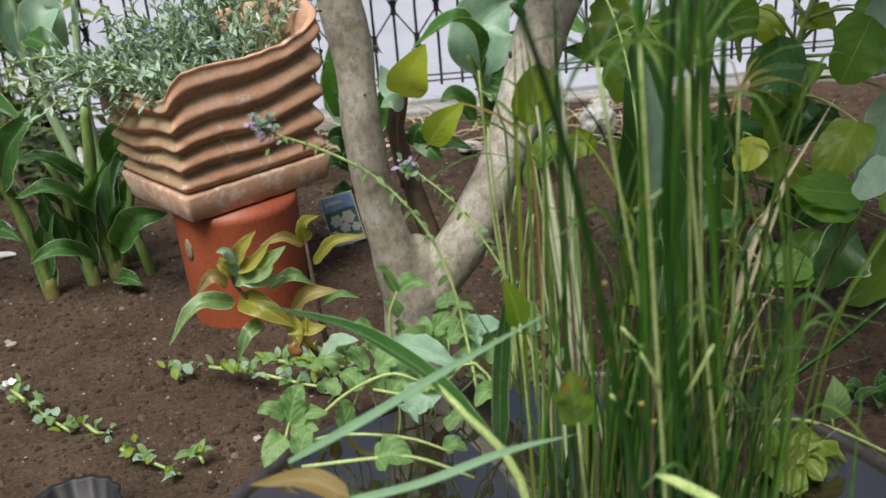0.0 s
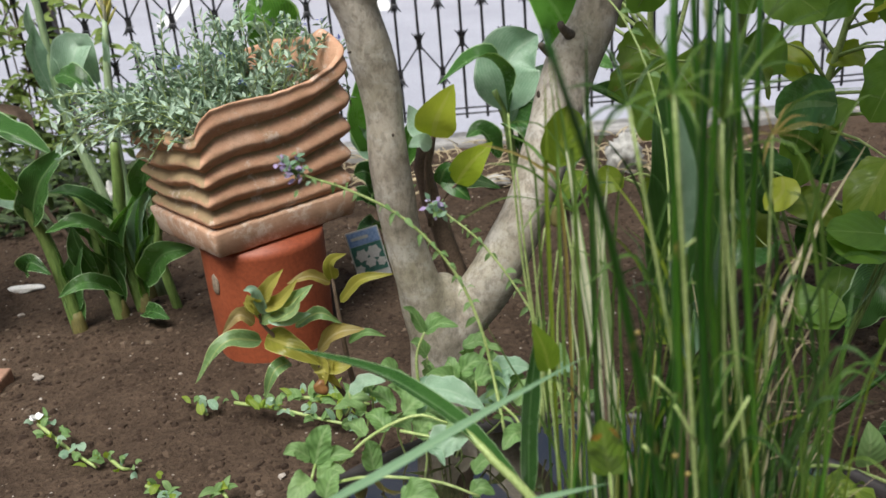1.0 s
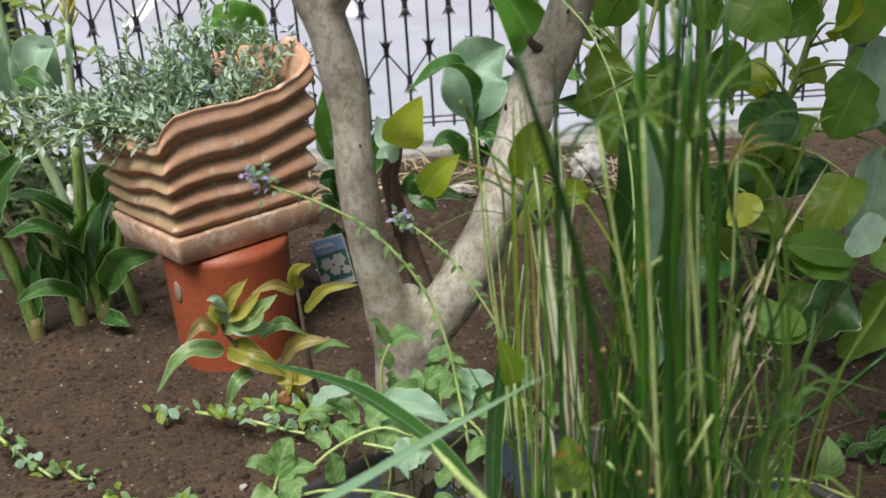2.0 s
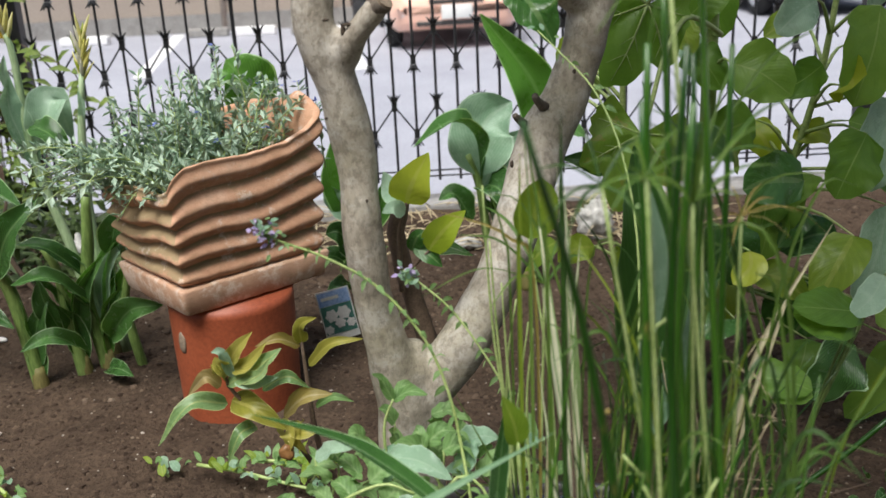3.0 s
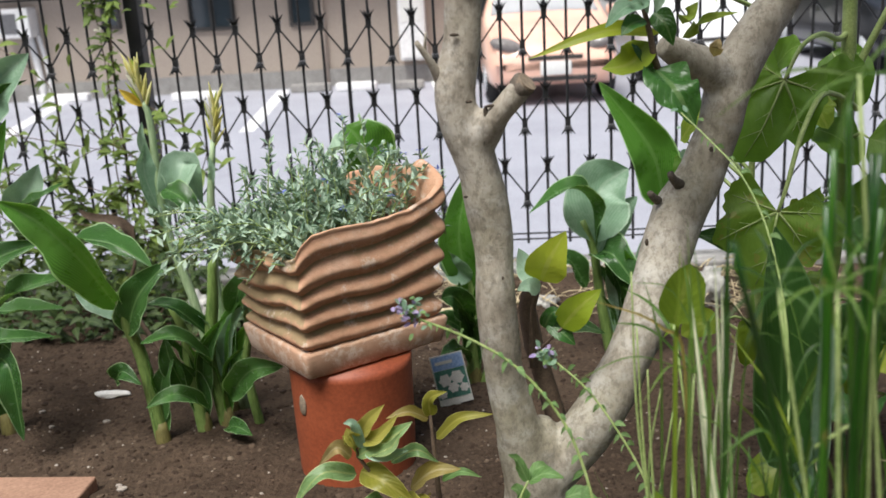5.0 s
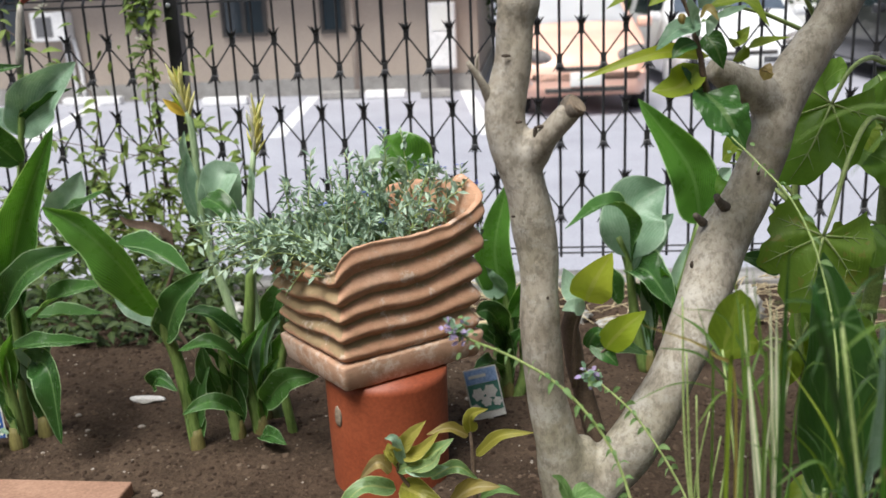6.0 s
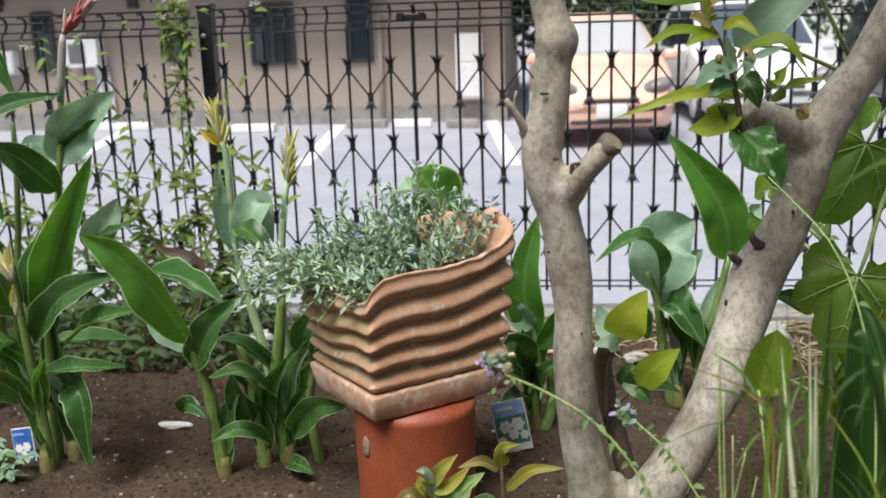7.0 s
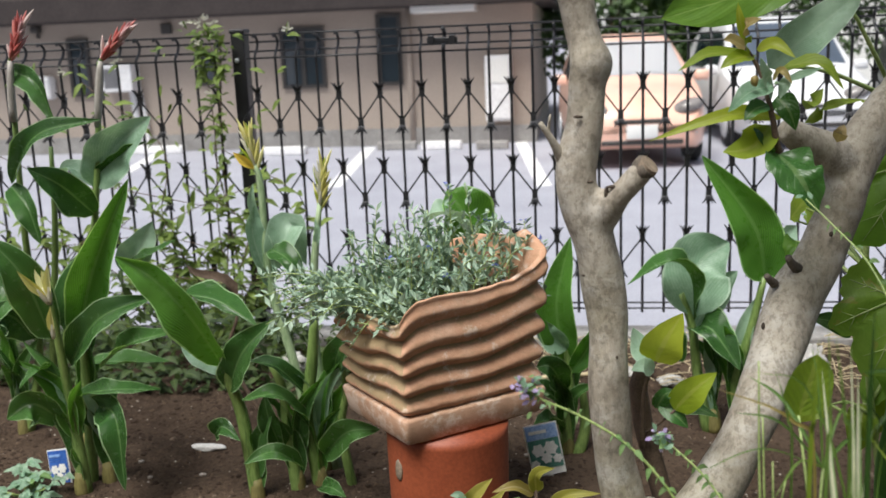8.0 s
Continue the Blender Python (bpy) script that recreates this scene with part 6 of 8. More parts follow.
# ---- bronze-leaved sapling before the pipe ----
sp = thing("sapling", (-0.27, 1.055, SOIL), "small sapling with glossy green and bronze young leaves", "sapling")
stem(sp, [(-0.27, 1.055, 0.14), (-0.301, 1.055, 0.289), (-0.308, 1.05, 0.348), (-0.31, 1.05, 0.394), (-0.312, 1.05, 0.44)], [0.004, 0.0035, 0.003, 0.0025, 0.0015], M_TWIG)
stem(sp, [(-0.275, 1.055, 0.2), (-0.321, 1.04, 0.321), (-0.361, 1.02, 0.378), (-0.384, 1.01, 0.418), (-0.376, 1.01, 0.438)], [0.003, 0.0028, 0.0024, 0.0018, 0.001], M_TWIG)
def sapling_leaf(pts, w, mat):
    leaf(sp, pts, w * 1.15, mat, "ovate", face=(rng.gauss(0, 0.35), -0.75, 0.65), cup=0.45, wavy=0.2, along=14, across=6)


sapling_leaf(((-0.388, 1.02, 0.39), (-0.42, 1, 0.402), (-0.454, 0.99, 0.364)), 0.01713, M_SAPLING)
sapling_leaf(((-0.38, 1.01, 0.438), (-0.367, 1, 0.46), (-0.351, 1, 0.476)), 0.01298, M_OLIVE)
sapling_leaf(((-0.385, 1.01, 0.415), (-0.346, 1, 0.441), (-0.325, 1, 0.457)), 0.0161, M_SAPLING)
sapling_leaf(((-0.314, 1.05, 0.435), (-0.332, 1.03, 0.453), (-0.354, 1.02, 0.451)), 0.0109, M_BRONZE)
sapling_leaf(((-0.312, 1.05, 0.438), (-0.31, 1.04, 0.462), (-0.292, 1.03, 0.474)), 0.01298, M_OLIVE)
sapling_leaf(((-0.307, 1.05, 0.412), (-0.281, 1.03, 0.444), (-0.247, 1.03, 0.448)), 0.01142, M_OLIVE)
sapling_leaf(((-0.39, 1.01, 0.415), (-0.402, 1, 0.431), (-0.421, 1, 0.412)), 0.01298, M_BRONZE)
sapling_leaf(((-0.352, 1.02, 0.403), (-0.324, 1.01, 0.421), (-0.303, 1.01, 0.407)), 0.01246, M_SAPLING)
sapling_leaf(((-0.383, 1.02, 0.394), (-0.357, 1, 0.392), (-0.328, 1, 0.367)), 0.02285, M_OLIVE)
sapling_leaf(((-0.335, 1.03, 0.367), (-0.309, 1.01, 0.397), (-0.281, 1.01, 0.399)), 0.01713, M_BRONZE)
sapling_leaf(((-0.304, 1.05, 0.364), (-0.283, 1.03, 0.385), (-0.262, 1.03, 0.378)), 0.008308, M_MINT)
sapling_leaf(((-0.363, 1.02, 0.363), (-0.376, 1, 0.365), (-0.391, 1, 0.333)), 0.01402, M_SAPLING)
sapling_leaf(((-0.383, 1.01, 0.418), (-0.388, 1, 0.437), (-0.395, 1, 0.444)), 0.01142, M_OLIVE)
sapling_leaf(((-0.378, 1.01, 0.424), (-0.383, 1, 0.455), (-0.393, 1, 0.457)), 0.009346, M_CANNA_PALE)
sapling_leaf(((-0.372, 1.01, 0.419), (-0.348, 0.99, 0.434), (-0.336, 0.99, 0.451)), 0.01142, M_SAPLING)
sapling_leaf(((-0.34, 1.03, 0.361), (-0.326, 1, 0.361), (-0.331, 1, 0.339)), 0.01558, M_OLIVE)
sapling_leaf(((-0.377, 1.01, 0.432), (-0.36, 1, 0.442), (-0.338, 1, 0.465)), 0.0135, M_OLIVE)
sapling_leaf(((-0.38, 1.01, 0.428), (-0.387, 1, 0.443), (-0.39, 1, 0.452)), 0.0135, M_OLIVE)
sapling_leaf(((-0.375, 1.01, 0.422), (-0.354, 1, 0.422), (-0.331, 1, 0.426)), 0.01454, M_CANNA_PALE)
sapling_leaf(((-0.332, 1.03, 0.357), (-0.314, 1, 0.363), (-0.297, 1, 0.365)), 0.01558, M_OLIVE)
sapling_leaf(((-0.317, 1.03, 0.36), (-0.32, 1, 0.358), (-0.311, 1, 0.338)), 0.01558, M_OLIVE)

bm = stone_bm((0.0078, 0.0075, 0.0085), 2.2, detail=3)
bm.transform(Matrix.Translation((-0.331, 1.0, 0.343)))
part("fruit", bm, M_FRUIT, sp, "small round brown fruit")
stem(sp, [(-0.334, 1.025, 0.36), (-0.332, 1.01, 0.362), (-0.331, 1.0, 0.352)], [0.0015, 0.0014, 0.0014], M_TWIG, "fruit_stalk", 6, 5)

# ---- water basin with marsh plants ----
BX, BY0, WATER = -0.107, 0.645, 0.3165
basin = thing("water_basin", (BX, BY0, SOIL), "round black plastic basin full of dark water", "basin")


def turned(profile, n=64, at=(BX, BY0)):
    bm = bmesh.new()
    rs = [[bm.verts.new((at[0] + r * math.cos(a), at[1] + r * math.sin(a), z)) for a in np.linspace(0, 2 * math.pi, n + 1)[:-1]] for r, z in profile]
    for a, b in zip(rs, rs[1:]):
        for j in range(n):
            bm.faces.new((a[j], a[(j + 1) % n], b[(j + 1) % n], b[j]))
    bm.faces.new(rs[-1])
    bm.faces.new(rs[0][::-1])
    return bm


part("shell", turned([(0.235, 0.15), (0.262, 0.155), (0.292, 0.3), (0.296, 0.314), (0.303, 0.316), (0.305, 0.32), (0.3025, 0.3235), (0.2985, 0.3225), (0.296, 0.317), (0.294, 0.305), (0.255, 0.17)], 96), M_BASIN, basin)
part("water", turned([(0.25, WATER - 0.03), (0.2945, WATER - 0.001), (0.294, WATER)], 96), M_WATER, basin, "still dark reflecting water", False)

rng = random.Random(11)
MUD = 0.275


def strap(parent, pts, w, mat, name="blade", **more):
    return leaf(parent, pts, w, mat, "strap", name, along=14, across=4, **{"cup": 0.5, "wavy": 0.02, **more})


# tall rushes
rush = thing("rush_clump", (-0.06, 0.62, MUD), "dense clump of tall dark green rush stems", "rushes")
for a, b, c, r in (
        ((-0.066, 0.6), (-0.072, 0.6, 0.611), (-0.078, 0.6, 0.758), 0.0026),
        ((-0.05, 0.6), (-0.057, 0.6, 0.609), (-0.053, 0.6, 0.756), 0.0028),
        ((-0.045, 0.63), (-0.04, 0.63, 0.594), (-0.036, 0.63, 0.716), 0.0022),
        ((-0.03, 0.66), (-0.028, 0.66, 0.61), (-0.036, 0.66, 0.77), 0.0024),
        ((-0.01, 0.66), (-0.013, 0.66, 0.608), (-0.015, 0.66, 0.774), 0.0024),
        ((-0.06, 0.6), (-0.073, 0.6, 0.639), (-0.076, 0.6, 0.785), 0.0028),
        ((-0.04, 0.58), (-0.066, 0.58, 0.647), (-0.063, 0.58, 0.786), 0.0026),
        ((-0.055, 0.5), (-0.124, 0.5, 0.685), (-0.15, 0.48, 0.777), 0.0022),
        ((-0.02, 0.62), (-0.056, 0.62, 0.693), (-0.064, 0.62, 0.808), 0.0024),
        ((0.0, 0.62), (-0.036, 0.62, 0.692), (-0.047, 0.62, 0.833), 0.0022)):
    stem(rush, [(*a, MUD), (Vector((*a, MUD)).lerp(Vector(b), 0.6)), b, c], [r, r, r * 0.9, r * 0.6], M_REED, "rush", 7, 14)
for k in range(150):
    x, y = rng.gauss(-0.05, 0.028), rng.uniform(0.56, 0.72)
    h = rng.uniform(0.12, 0.29) if rng.random() < 0.9 else rng.uniform(0.28, 0.36)
    lx, ly = rng.gauss(0.002, 0.022), rng.gauss(0, 0.014)
    r = rng.uniform(0.0007, 0.0022)
    stem(rush, [(x, y, MUD), (x + lx * 0.3, y + ly * 0.3, MUD + h * 0.5), (x + lx, y + ly, MUD + h)], [r, r * 0.95, r * 0.15], rng.choice((M_REED, M_REED, M_REED, M_REED, M_REED, M_RUSHPALE, M_TWIG)), "rush", 7, 8)
for k in range(22):
    x, y = rng.gauss(-0.055, 0.03), rng.uniform(0.56, 0.74)
    h = rng.uniform(0.12, 0.26)
    lx = rng.gauss(0.0, 0.03)
    strap(rush, [(x, y, MUD), (x + lx * 0.3, y, MUD + h * 0.55), (x + lx, y + rng.gauss(0, 0.02), MUD + h)], rng.uniform(0.0022, 0.0045), rng.choice((M_BLADE, M_REEDLEAF, M_REEDLEAF, M_REEDLEAF)), face=(rng.gauss(0, 0.6), -1, 0.1))
for k in range(26):
    x, y = rng.gauss(-0.052, 0.02), rng.uniform(0.6, 0.76)
    h = rng.uniform(0.2, 0.32)
    lx, ly = rng.gauss(-0.004, 0.02), rng.gauss(-0.01, 0.02)
    r = rng.uniform(0.0015, 0.0031)
    stem(rush, [(x, y, MUD), (x + lx * 0.3, y + ly * 0.3, MUD + h * 0.5), (x + lx, y + ly, MUD + h)], [r, r * 0.95, r * 0.2], rng.choice((M_REED, M_REED, M_REED, M_REED, M_RUSHPALE)), "rush", 7, 9)
# pale bruised spots on two of the rushes
for q in ((-0.082, 0.56, 0.54), (-0.075, 0.56, 0.528), (-0.096, 0.585, 0.6)):
    bm = stone_bm((0.0017, 0.0012, 0.0015), q[0] * 90)
    bm.transform(Matrix.Translation(q))
    part("bruised_spot", bm, M_OCHRE, rush, "tan bruised spot")
# short pale broken stalks among the rushes
for a, b in (((-0.058, 0.56, 0.543), (-0.045, 0.56, 0.572)), ((-0.074, 0.55, 0.554), (-0.085, 0.55, 0.577)), ((-0.077, 0.6, 0.633), (-0.056, 0.6, 0.648)), ((-0.084, 0.6, 0.564), (-0.068, 0.6, 0.544)), ((-0.094, 0.58, 0.534), (-0.082, 0.58, 0.517))):
    stem(rush, [a, b], [0.0011, 0.0008], M_STEM, "broken_stalk", 6, 4)

# broad dark arrow leaf standing in the clump
ar = thing("marsh_plant", (-0.06, 0.63, MUD), "upright marsh plant with a broad dark green leaf", "marsh plant")
leaf(ar, ((-0.054, 0.67, 0.597), (-0.05, 0.67, 0.647), (-0.055, 0.67, 0.694)), 0.01916, M_CANNA_PALE, "canna", face=CAM_FACE, along=14, across=6, roll=25)
leaf(ar, ((-0.016, 0.75, 0.691), (0.012, 0.78, 0.693), (0.039, 0.8, 0.671)), 0.02702, M_CANNA, "canna", face=CAM_FACE)

leaf(ar, ((-0.1, 0.865, 0.6), (-0.094, 0.86, 0.628), (-0.09, 0.857, 0.652)), 0.034, M_SHOOT, "round", face=(0.1, -0.75, 0.6), along=10, across=6)
stem(ar, [(-0.09, 0.8, MUD), (-0.085, 0.84, 0.45), (-0.1, 0.865, 0.6)], [0.0018, 0.0014, 0.001], M_STEM, "leaf_stalk", 6, 8)

# small leaves at the foot of the clump: a dark blade, a lime leaf, a green one turning orange
leaf(ar, ((-0.147, 0.72, 0.4), (-0.143, 0.72, 0.47), (-0.133, 0.72, 0.545)), 0.0125, M_CANNA, "strap", "blade", face=CAM_FACE, along=10)
leaf(ar, ((-0.129, 0.71, 0.508), (-0.132, 0.71, 0.526), (-0.139, 0.71, 0.546)), 0.019, M_SHOOT, "ovate", face=(0.3, -0.9, 0.3))
stem(ar, [(-0.12, 0.72, MUD), (-0.125, 0.715, 0.42), (-0.129, 0.71, 0.51)], [0.0014, 0.0012, 0.0009], M_STEM, "leaf_stalk", 6, 8)
leaf(ar, ((-0.108, 0.605, 0.498), (-0.111, 0.6, 0.52), (-0.113, 0.6, 0.54)), 0.021, M_TURNING, "round", face=(-0.1, -0.95, 0.3), along=12, across=8, wavy=0.25, label="green leaf turning orange")
stem(ar, [(-0.09, 0.66, MUD), (-0.1, 0.62, 0.4), (-0.108, 0.605, 0.5)], [0.0016, 0.0013, 0.001], M_STEM, "leaf_stalk", 6, 8)

# tall dark paddle leaf in the soil behind the basin
pl = thing("paddle_plant", (0.045, 1.03, SOIL), "plant with one broad dark green upright leaf behind the basin", "plant")
leaf(pl, ((0.04, 1.035, 0.375), (0.034, 1.03, 0.47), (0.03, 1.025, 0.55), (0.022, 1.03, 0.63)), 0.094, M_PADDLE, "canna", face=(0.25, -0.95, 0.15), along=18, across=8, cup=0.5)
stem(pl, [(0.045, 1.035, SOIL - 0.01), (0.042, 1.036, 0.28), (0.04, 1.035, 0.385)], [0.006, 0.005, 0.0035], M_CANNA_STEM)
leaf(pl, ((0.048, 1.05, 0.3), (0.075, 1.06, 0.4), (0.078, 1.06, 0.5)), 0.045, M_CANNA_PALE, "canna", face=CAM_FACE, along=14, across=6)

# cream-striped sweet flag
flag = thing("striped_grass", (-0.115, 0.76, MUD), "tuft of cream-striped variegated strap leaves", "grass")
for a, b, c, d, w in (
        ((-0.081, 0.74, 0.344), (-0.084, 0.75, 0.452), (-0.095, 0.76, 0.55), (-0.108, 0.77, 0.671), 19),
        ((-0.077, 0.74, 0.344), (-0.082, 0.75, 0.451), (-0.087, 0.75, 0.562), (-0.091, 0.75, 0.675), 29),
        ((-0.079, 0.74, 0.344), (-0.089, 0.74, 0.458), (-0.099, 0.74, 0.533), (-0.108, 0.74, 0.613), 15),
        ((-0.075, 0.74, 0.343), (-0.083, 0.75, 0.461), (-0.086, 0.75, 0.553), (-0.08, 0.75, 0.639), 12),
        ((-0.065, 0.75, 0.379), (-0.081, 0.75, 0.489), (-0.089, 0.75, 0.586), (-0.096, 0.75, 0.692), 12),
        ((-0.074, 0.76, 0.372), (-0.081, 0.76, 0.454), (-0.091, 0.76, 0.539), (-0.084, 0.76, 0.655), 10)):
    strap(flag, [a, b, c, d], 0.0003678 * w, M_VARIEG, face=(0.25, -1, 0.1), roll=rng.uniform(-25, 25))
for k in range(6):
    x, y = rng.gauss(-0.1, 0.012), rng.uniform(0.74, 0.82)
    h, lx = rng.uniform(0.15, 0.3), rng.gauss(-0.02, 0.02)
    strap(flag, [(x, y, MUD), (x + lx * 0.3, y, MUD + h * 0.5), (x + lx, y, MUD + h)], rng.uniform(0.002, 0.004), rng.choice((M_BLADE, M_VARIEG, M_DRY)), face=(rng.gauss(0, 0.5), -1, 0.1))
for a, b, c in (
        ((-0.118, 0.82, 0.38), (-0.13, 0.82, 0.522), (-0.135, 0.82, 0.616)), ((-0.114, 0.82, 0.379), (-0.123, 0.82, 0.496), (-0.127, 0.82, 0.582)),
        ((-0.122, 0.83, 0.379), (-0.124, 0.83, 0.497), (-0.115, 0.83, 0.564)), ((-0.109, 0.8, 0.381), (-0.112, 0.8, 0.486), (-0.106, 0.8, 0.552)),
        ((-0.127, 0.83, 0.38), (-0.119, 0.83, 0.45), (-0.106, 0.83, 0.544)), ((-0.119, 0.82, 0.421), (-0.134, 0.82, 0.539), (-0.139, 0.82, 0.659))):
    stem(flag, [a, b, c], [0.0013, 0.0011, 0.0006], M_STEM, "thin_stem", 5, 10)

# dry and green sedge tuft
tuft = thing("sedge_tuft", (0.01, 0.76, MUD), "tuft of green and straw-coloured sedge leaves", "sedge")
strap(tuft, [(0.034, 0.78, 0.299), (0.047, 0.8, 0.429), (0.07, 0.81, 0.521), (0.129, 0.83, 0.612)], 0.006767, M_DRY, face=(0.2, -1, 0.3))
strap(tuft, [(0.033, 0.78, 0.3), (0.056, 0.8, 0.448), (0.085, 0.82, 0.525), (0.099, 0.83, 0.558)], 0.004379, M_DRY, face=(0.2, -1, 0.3))
for k in range(60):
    x, y = rng.gauss(-0.005, 0.026), rng.uniform(0.66, 0.82)
    h, lx = rng.uniform(0.08, 0.26), rng.gauss(0.012, 0.028)
    strap(tuft, [(x, y, MUD), (x + lx * 0.35, y, MUD + h * 0.6), (x + lx * 1.2, y + rng.gauss(0, 0.02), MUD + h)], rng.uniform(0.0014, 0.0036), rng.choice((M_BLADE, M_REEDLEAF, M_REEDLEAF, M_REEDLEAF, M_DRY, M_OCHRE)), face=(rng.gauss(0, 0.6), -1, 0.2))
for k in range(6):
    x, y = rng.gauss(0.01, 0.03), rng.uniform(0.68, 0.82)
    p = (x, y, MUD + rng.uniform(0.05, 0.2))
    q = off(p, rng.uniform(0.03, 0.1), rng.gauss(0, 0.02), rng.uniform(-0.02, 0.06))
    stem(tuft, [p, off(p, (q[0] - p[0]) * 0.5, 0, 0.025), q], [0.0009, 0.0006, 0.0003], M_TWIG, "dry_thread", 4, 8)


# thin straw and green stalks that fan out of the tuft
for k in range(60):
    x, y = rng.gauss(0.008, 0.02), rng.uniform(0.68, 0.8)
    h, lx = rng.uniform(0.1, 0.27), abs(rng.gauss(0.02, 0.025)) - 0.012
    r = rng.uniform(0.0004, 0.0011)
    tip = (x + lx * 1.25, y + rng.gauss(0.01, 0.03), MUD + h * rng.uniform(0.85, 1.0))
    stem(tuft, [(x, y, MUD), (x + lx * 0.35, y, MUD + h * 0.6), tip], [r, r * 0.9, r * 0.25], rng.choice((M_REED, M_RUSHPALE, M_STRAW, M_REED, M_TWIG, M_RUSHPALE)), "stalk", 5, 8)
for k in range(16):
    p = Vector((rng.uniform(0.01, 0.06), rng.uniform(0.7, 0.8), MUD + rng.uniform(0.14, 0.26)))
    q = p + Vector((rng.uniform(0.01, 0.045), rng.gauss(0, 0.02), rng.gauss(-0.005, 0.02)))
    stem(tuft, [p, p.lerp(q, 0.5) + Vector((0, 0, rng.uniform(0.0, 0.02))), q], [0.0005, 0.0004, 0.0002], rng.choice((M_STRAW, M_RUSHPALE, M_STRAW)), "dry_thread", 4, 7)


# umbrella sedges
def umbel(at, root, mat, tips, w, label):
    u = thing("umbrella_sedge", root, label, "sedge", "umbrella sedges")
    at = Vector(at)
    stem(u, [root, Vector(root).lerp(at, 0.55), at], [0.0016, 0.0013, 0.001], M_STEM, "stem", 6, 10)
    for tip in tips:
        tip = Vector(tip)
        mid = at.lerp(tip, 0.5) + Vector((0, 0, 0.16 * (tip - at).length))
        strap(u, [at, mid, tip], w * rng.uniform(0.38, 0.62), mat, "ray", roll=rng.uniform(-35, 35), face=(0, -0.5, 0.85))


umbel((-0.097, 0.8, 0.587), (-0.11, 0.78, MUD), M_BLADE, ((-0.162, 0.78, 0.636), (-0.189, 0.76, 0.599), (-0.146, 0.72, 0.602), (-0.103, 0.82, 0.67), (-0.07, 0.84, 0.624), (-0.057, 0.84, 0.592), (-0.14, 0.86, 0.634)), 0.004777, "umbrella sedge with a ring of arching green rays")
umbel((0.012, 0.706, 0.662), (0.02, 0.7, MUD), M_OCHRE, ((0.046, 0.7, 0.664), (0.04, 0.69, 0.649), (0.005, 0.71, 0.682), (0.029, 0.72, 0.678), (0.005, 0.7, 0.644), (0.09, 0.74, 0.628), (-0.008, 0.7, 0.661), (0.038, 0.72, 0.668)), 0.003037, "umbrella sedge with yellowing ochre rays")
umbel((-0.045, 0.62, 0.699), (-0.025, 0.63, MUD), M_BLADE, ((-0.087, 0.6, 0.734), (-0.076, 0.6, 0.749), (-0.06, 0.62, 0.763), (-0.026, 0.64, 0.749), (0.001, 0.64, 0.736), (0.001, 0.62, 0.717), (-0.026, 0.6, 0.707), (-0.078, 0.6, 0.714), (-0.047, 0.6, 0.752), (0.026, 0.66, 0.745)), 0.004335, "umbrella sedge with bright green drooping rays")
umbel((-0.016, 0.7, 0.697), (0.005, 0.7, MUD), M_BLADE, ((-0.059, 0.7, 0.737), (-0.044, 0.7, 0.765), (-0.008, 0.72, 0.767), (0.027, 0.72, 0.742), (0.036, 0.7, 0.701), (-0.06, 0.68, 0.711), (0.012, 0.72, 0.763), (0.068, 0.74, 0.771)), 0.003712, "umbrella sedge with bright green drooping rays")
umbel((-0.067, 0.6, 0.819), (0.0, 0.62, MUD), M_BLADE, ((-0.101, 0.6, 0.79), (-0.093, 0.6, 0.838), (-0.038, 0.6, 0.84), (-0.025, 0.6, 0.802), (-0.077, 0.6, 0.775), (-0.122, 0.64, 0.796)), 0.00443, "umbrella sedge with bright green drooping rays")

umbel((-0.085, 0.56, 0.732), (-0.05, 0.58, MUD), M_BLADE, ((-0.118, 0.56, 0.738), (-0.118, 0.55, 0.72), (-0.093, 0.57, 0.758), (-0.063, 0.58, 0.749), (-0.049, 0.58, 0.728), (-0.057, 0.57, 0.709), (-0.107, 0.54, 0.719), (-0.078, 0.54, 0.716)), 0.004042, "umbrella sedge with bright green drooping rays")
umbel((-0.093, 0.62, 0.712), (-0.02, 0.62, MUD), M_REEDLEAF, ((-0.128, 0.62, 0.722), (-0.126, 0.6, 0.699), (-0.101, 0.64, 0.739), (-0.066, 0.64, 0.732), (-0.057, 0.62, 0.71), (-0.073, 0.6, 0.691), (-0.119, 0.58, 0.695)), 0.004046, "umbrella sedge with bright green drooping rays")
# sword leaves at the clump's far side
sword = thing("sword_grass", (0.04, 0.64, MUD), "clump of upright soft green sword leaves", "grass")
for k in range(20):
    x, y = rng.uniform(-0.06, 0.0), rng.uniform(0.58, 0.72)
    h, lx = rng.uniform(0.14, 0.28), rng.gauss(0.0, 0.012)
    strap(sword, [(x, y, MUD), (x + lx * 0.3, y, MUD + h * 0.5), (x + lx, y + rng.gauss(0, 0.02), MUD + h)], rng.uniform(0.0035, 0.007), rng.choice((M_BLADE, M_REEDLEAF, M_REEDLEAF)), face=(rng.gauss(0, 0.6), -1, 0.1))
def tall_blade(low, mid, top, w, mat):
    """A strap leaf that rises from the mud through three points."""
    strap(sword, [(low[0], low[1] - 0.01, MUD), low, mid, top], w, mat, face=(rng.gauss(0, 0.3), -1, 0.1), roll=rng.uniform(-20, 20))


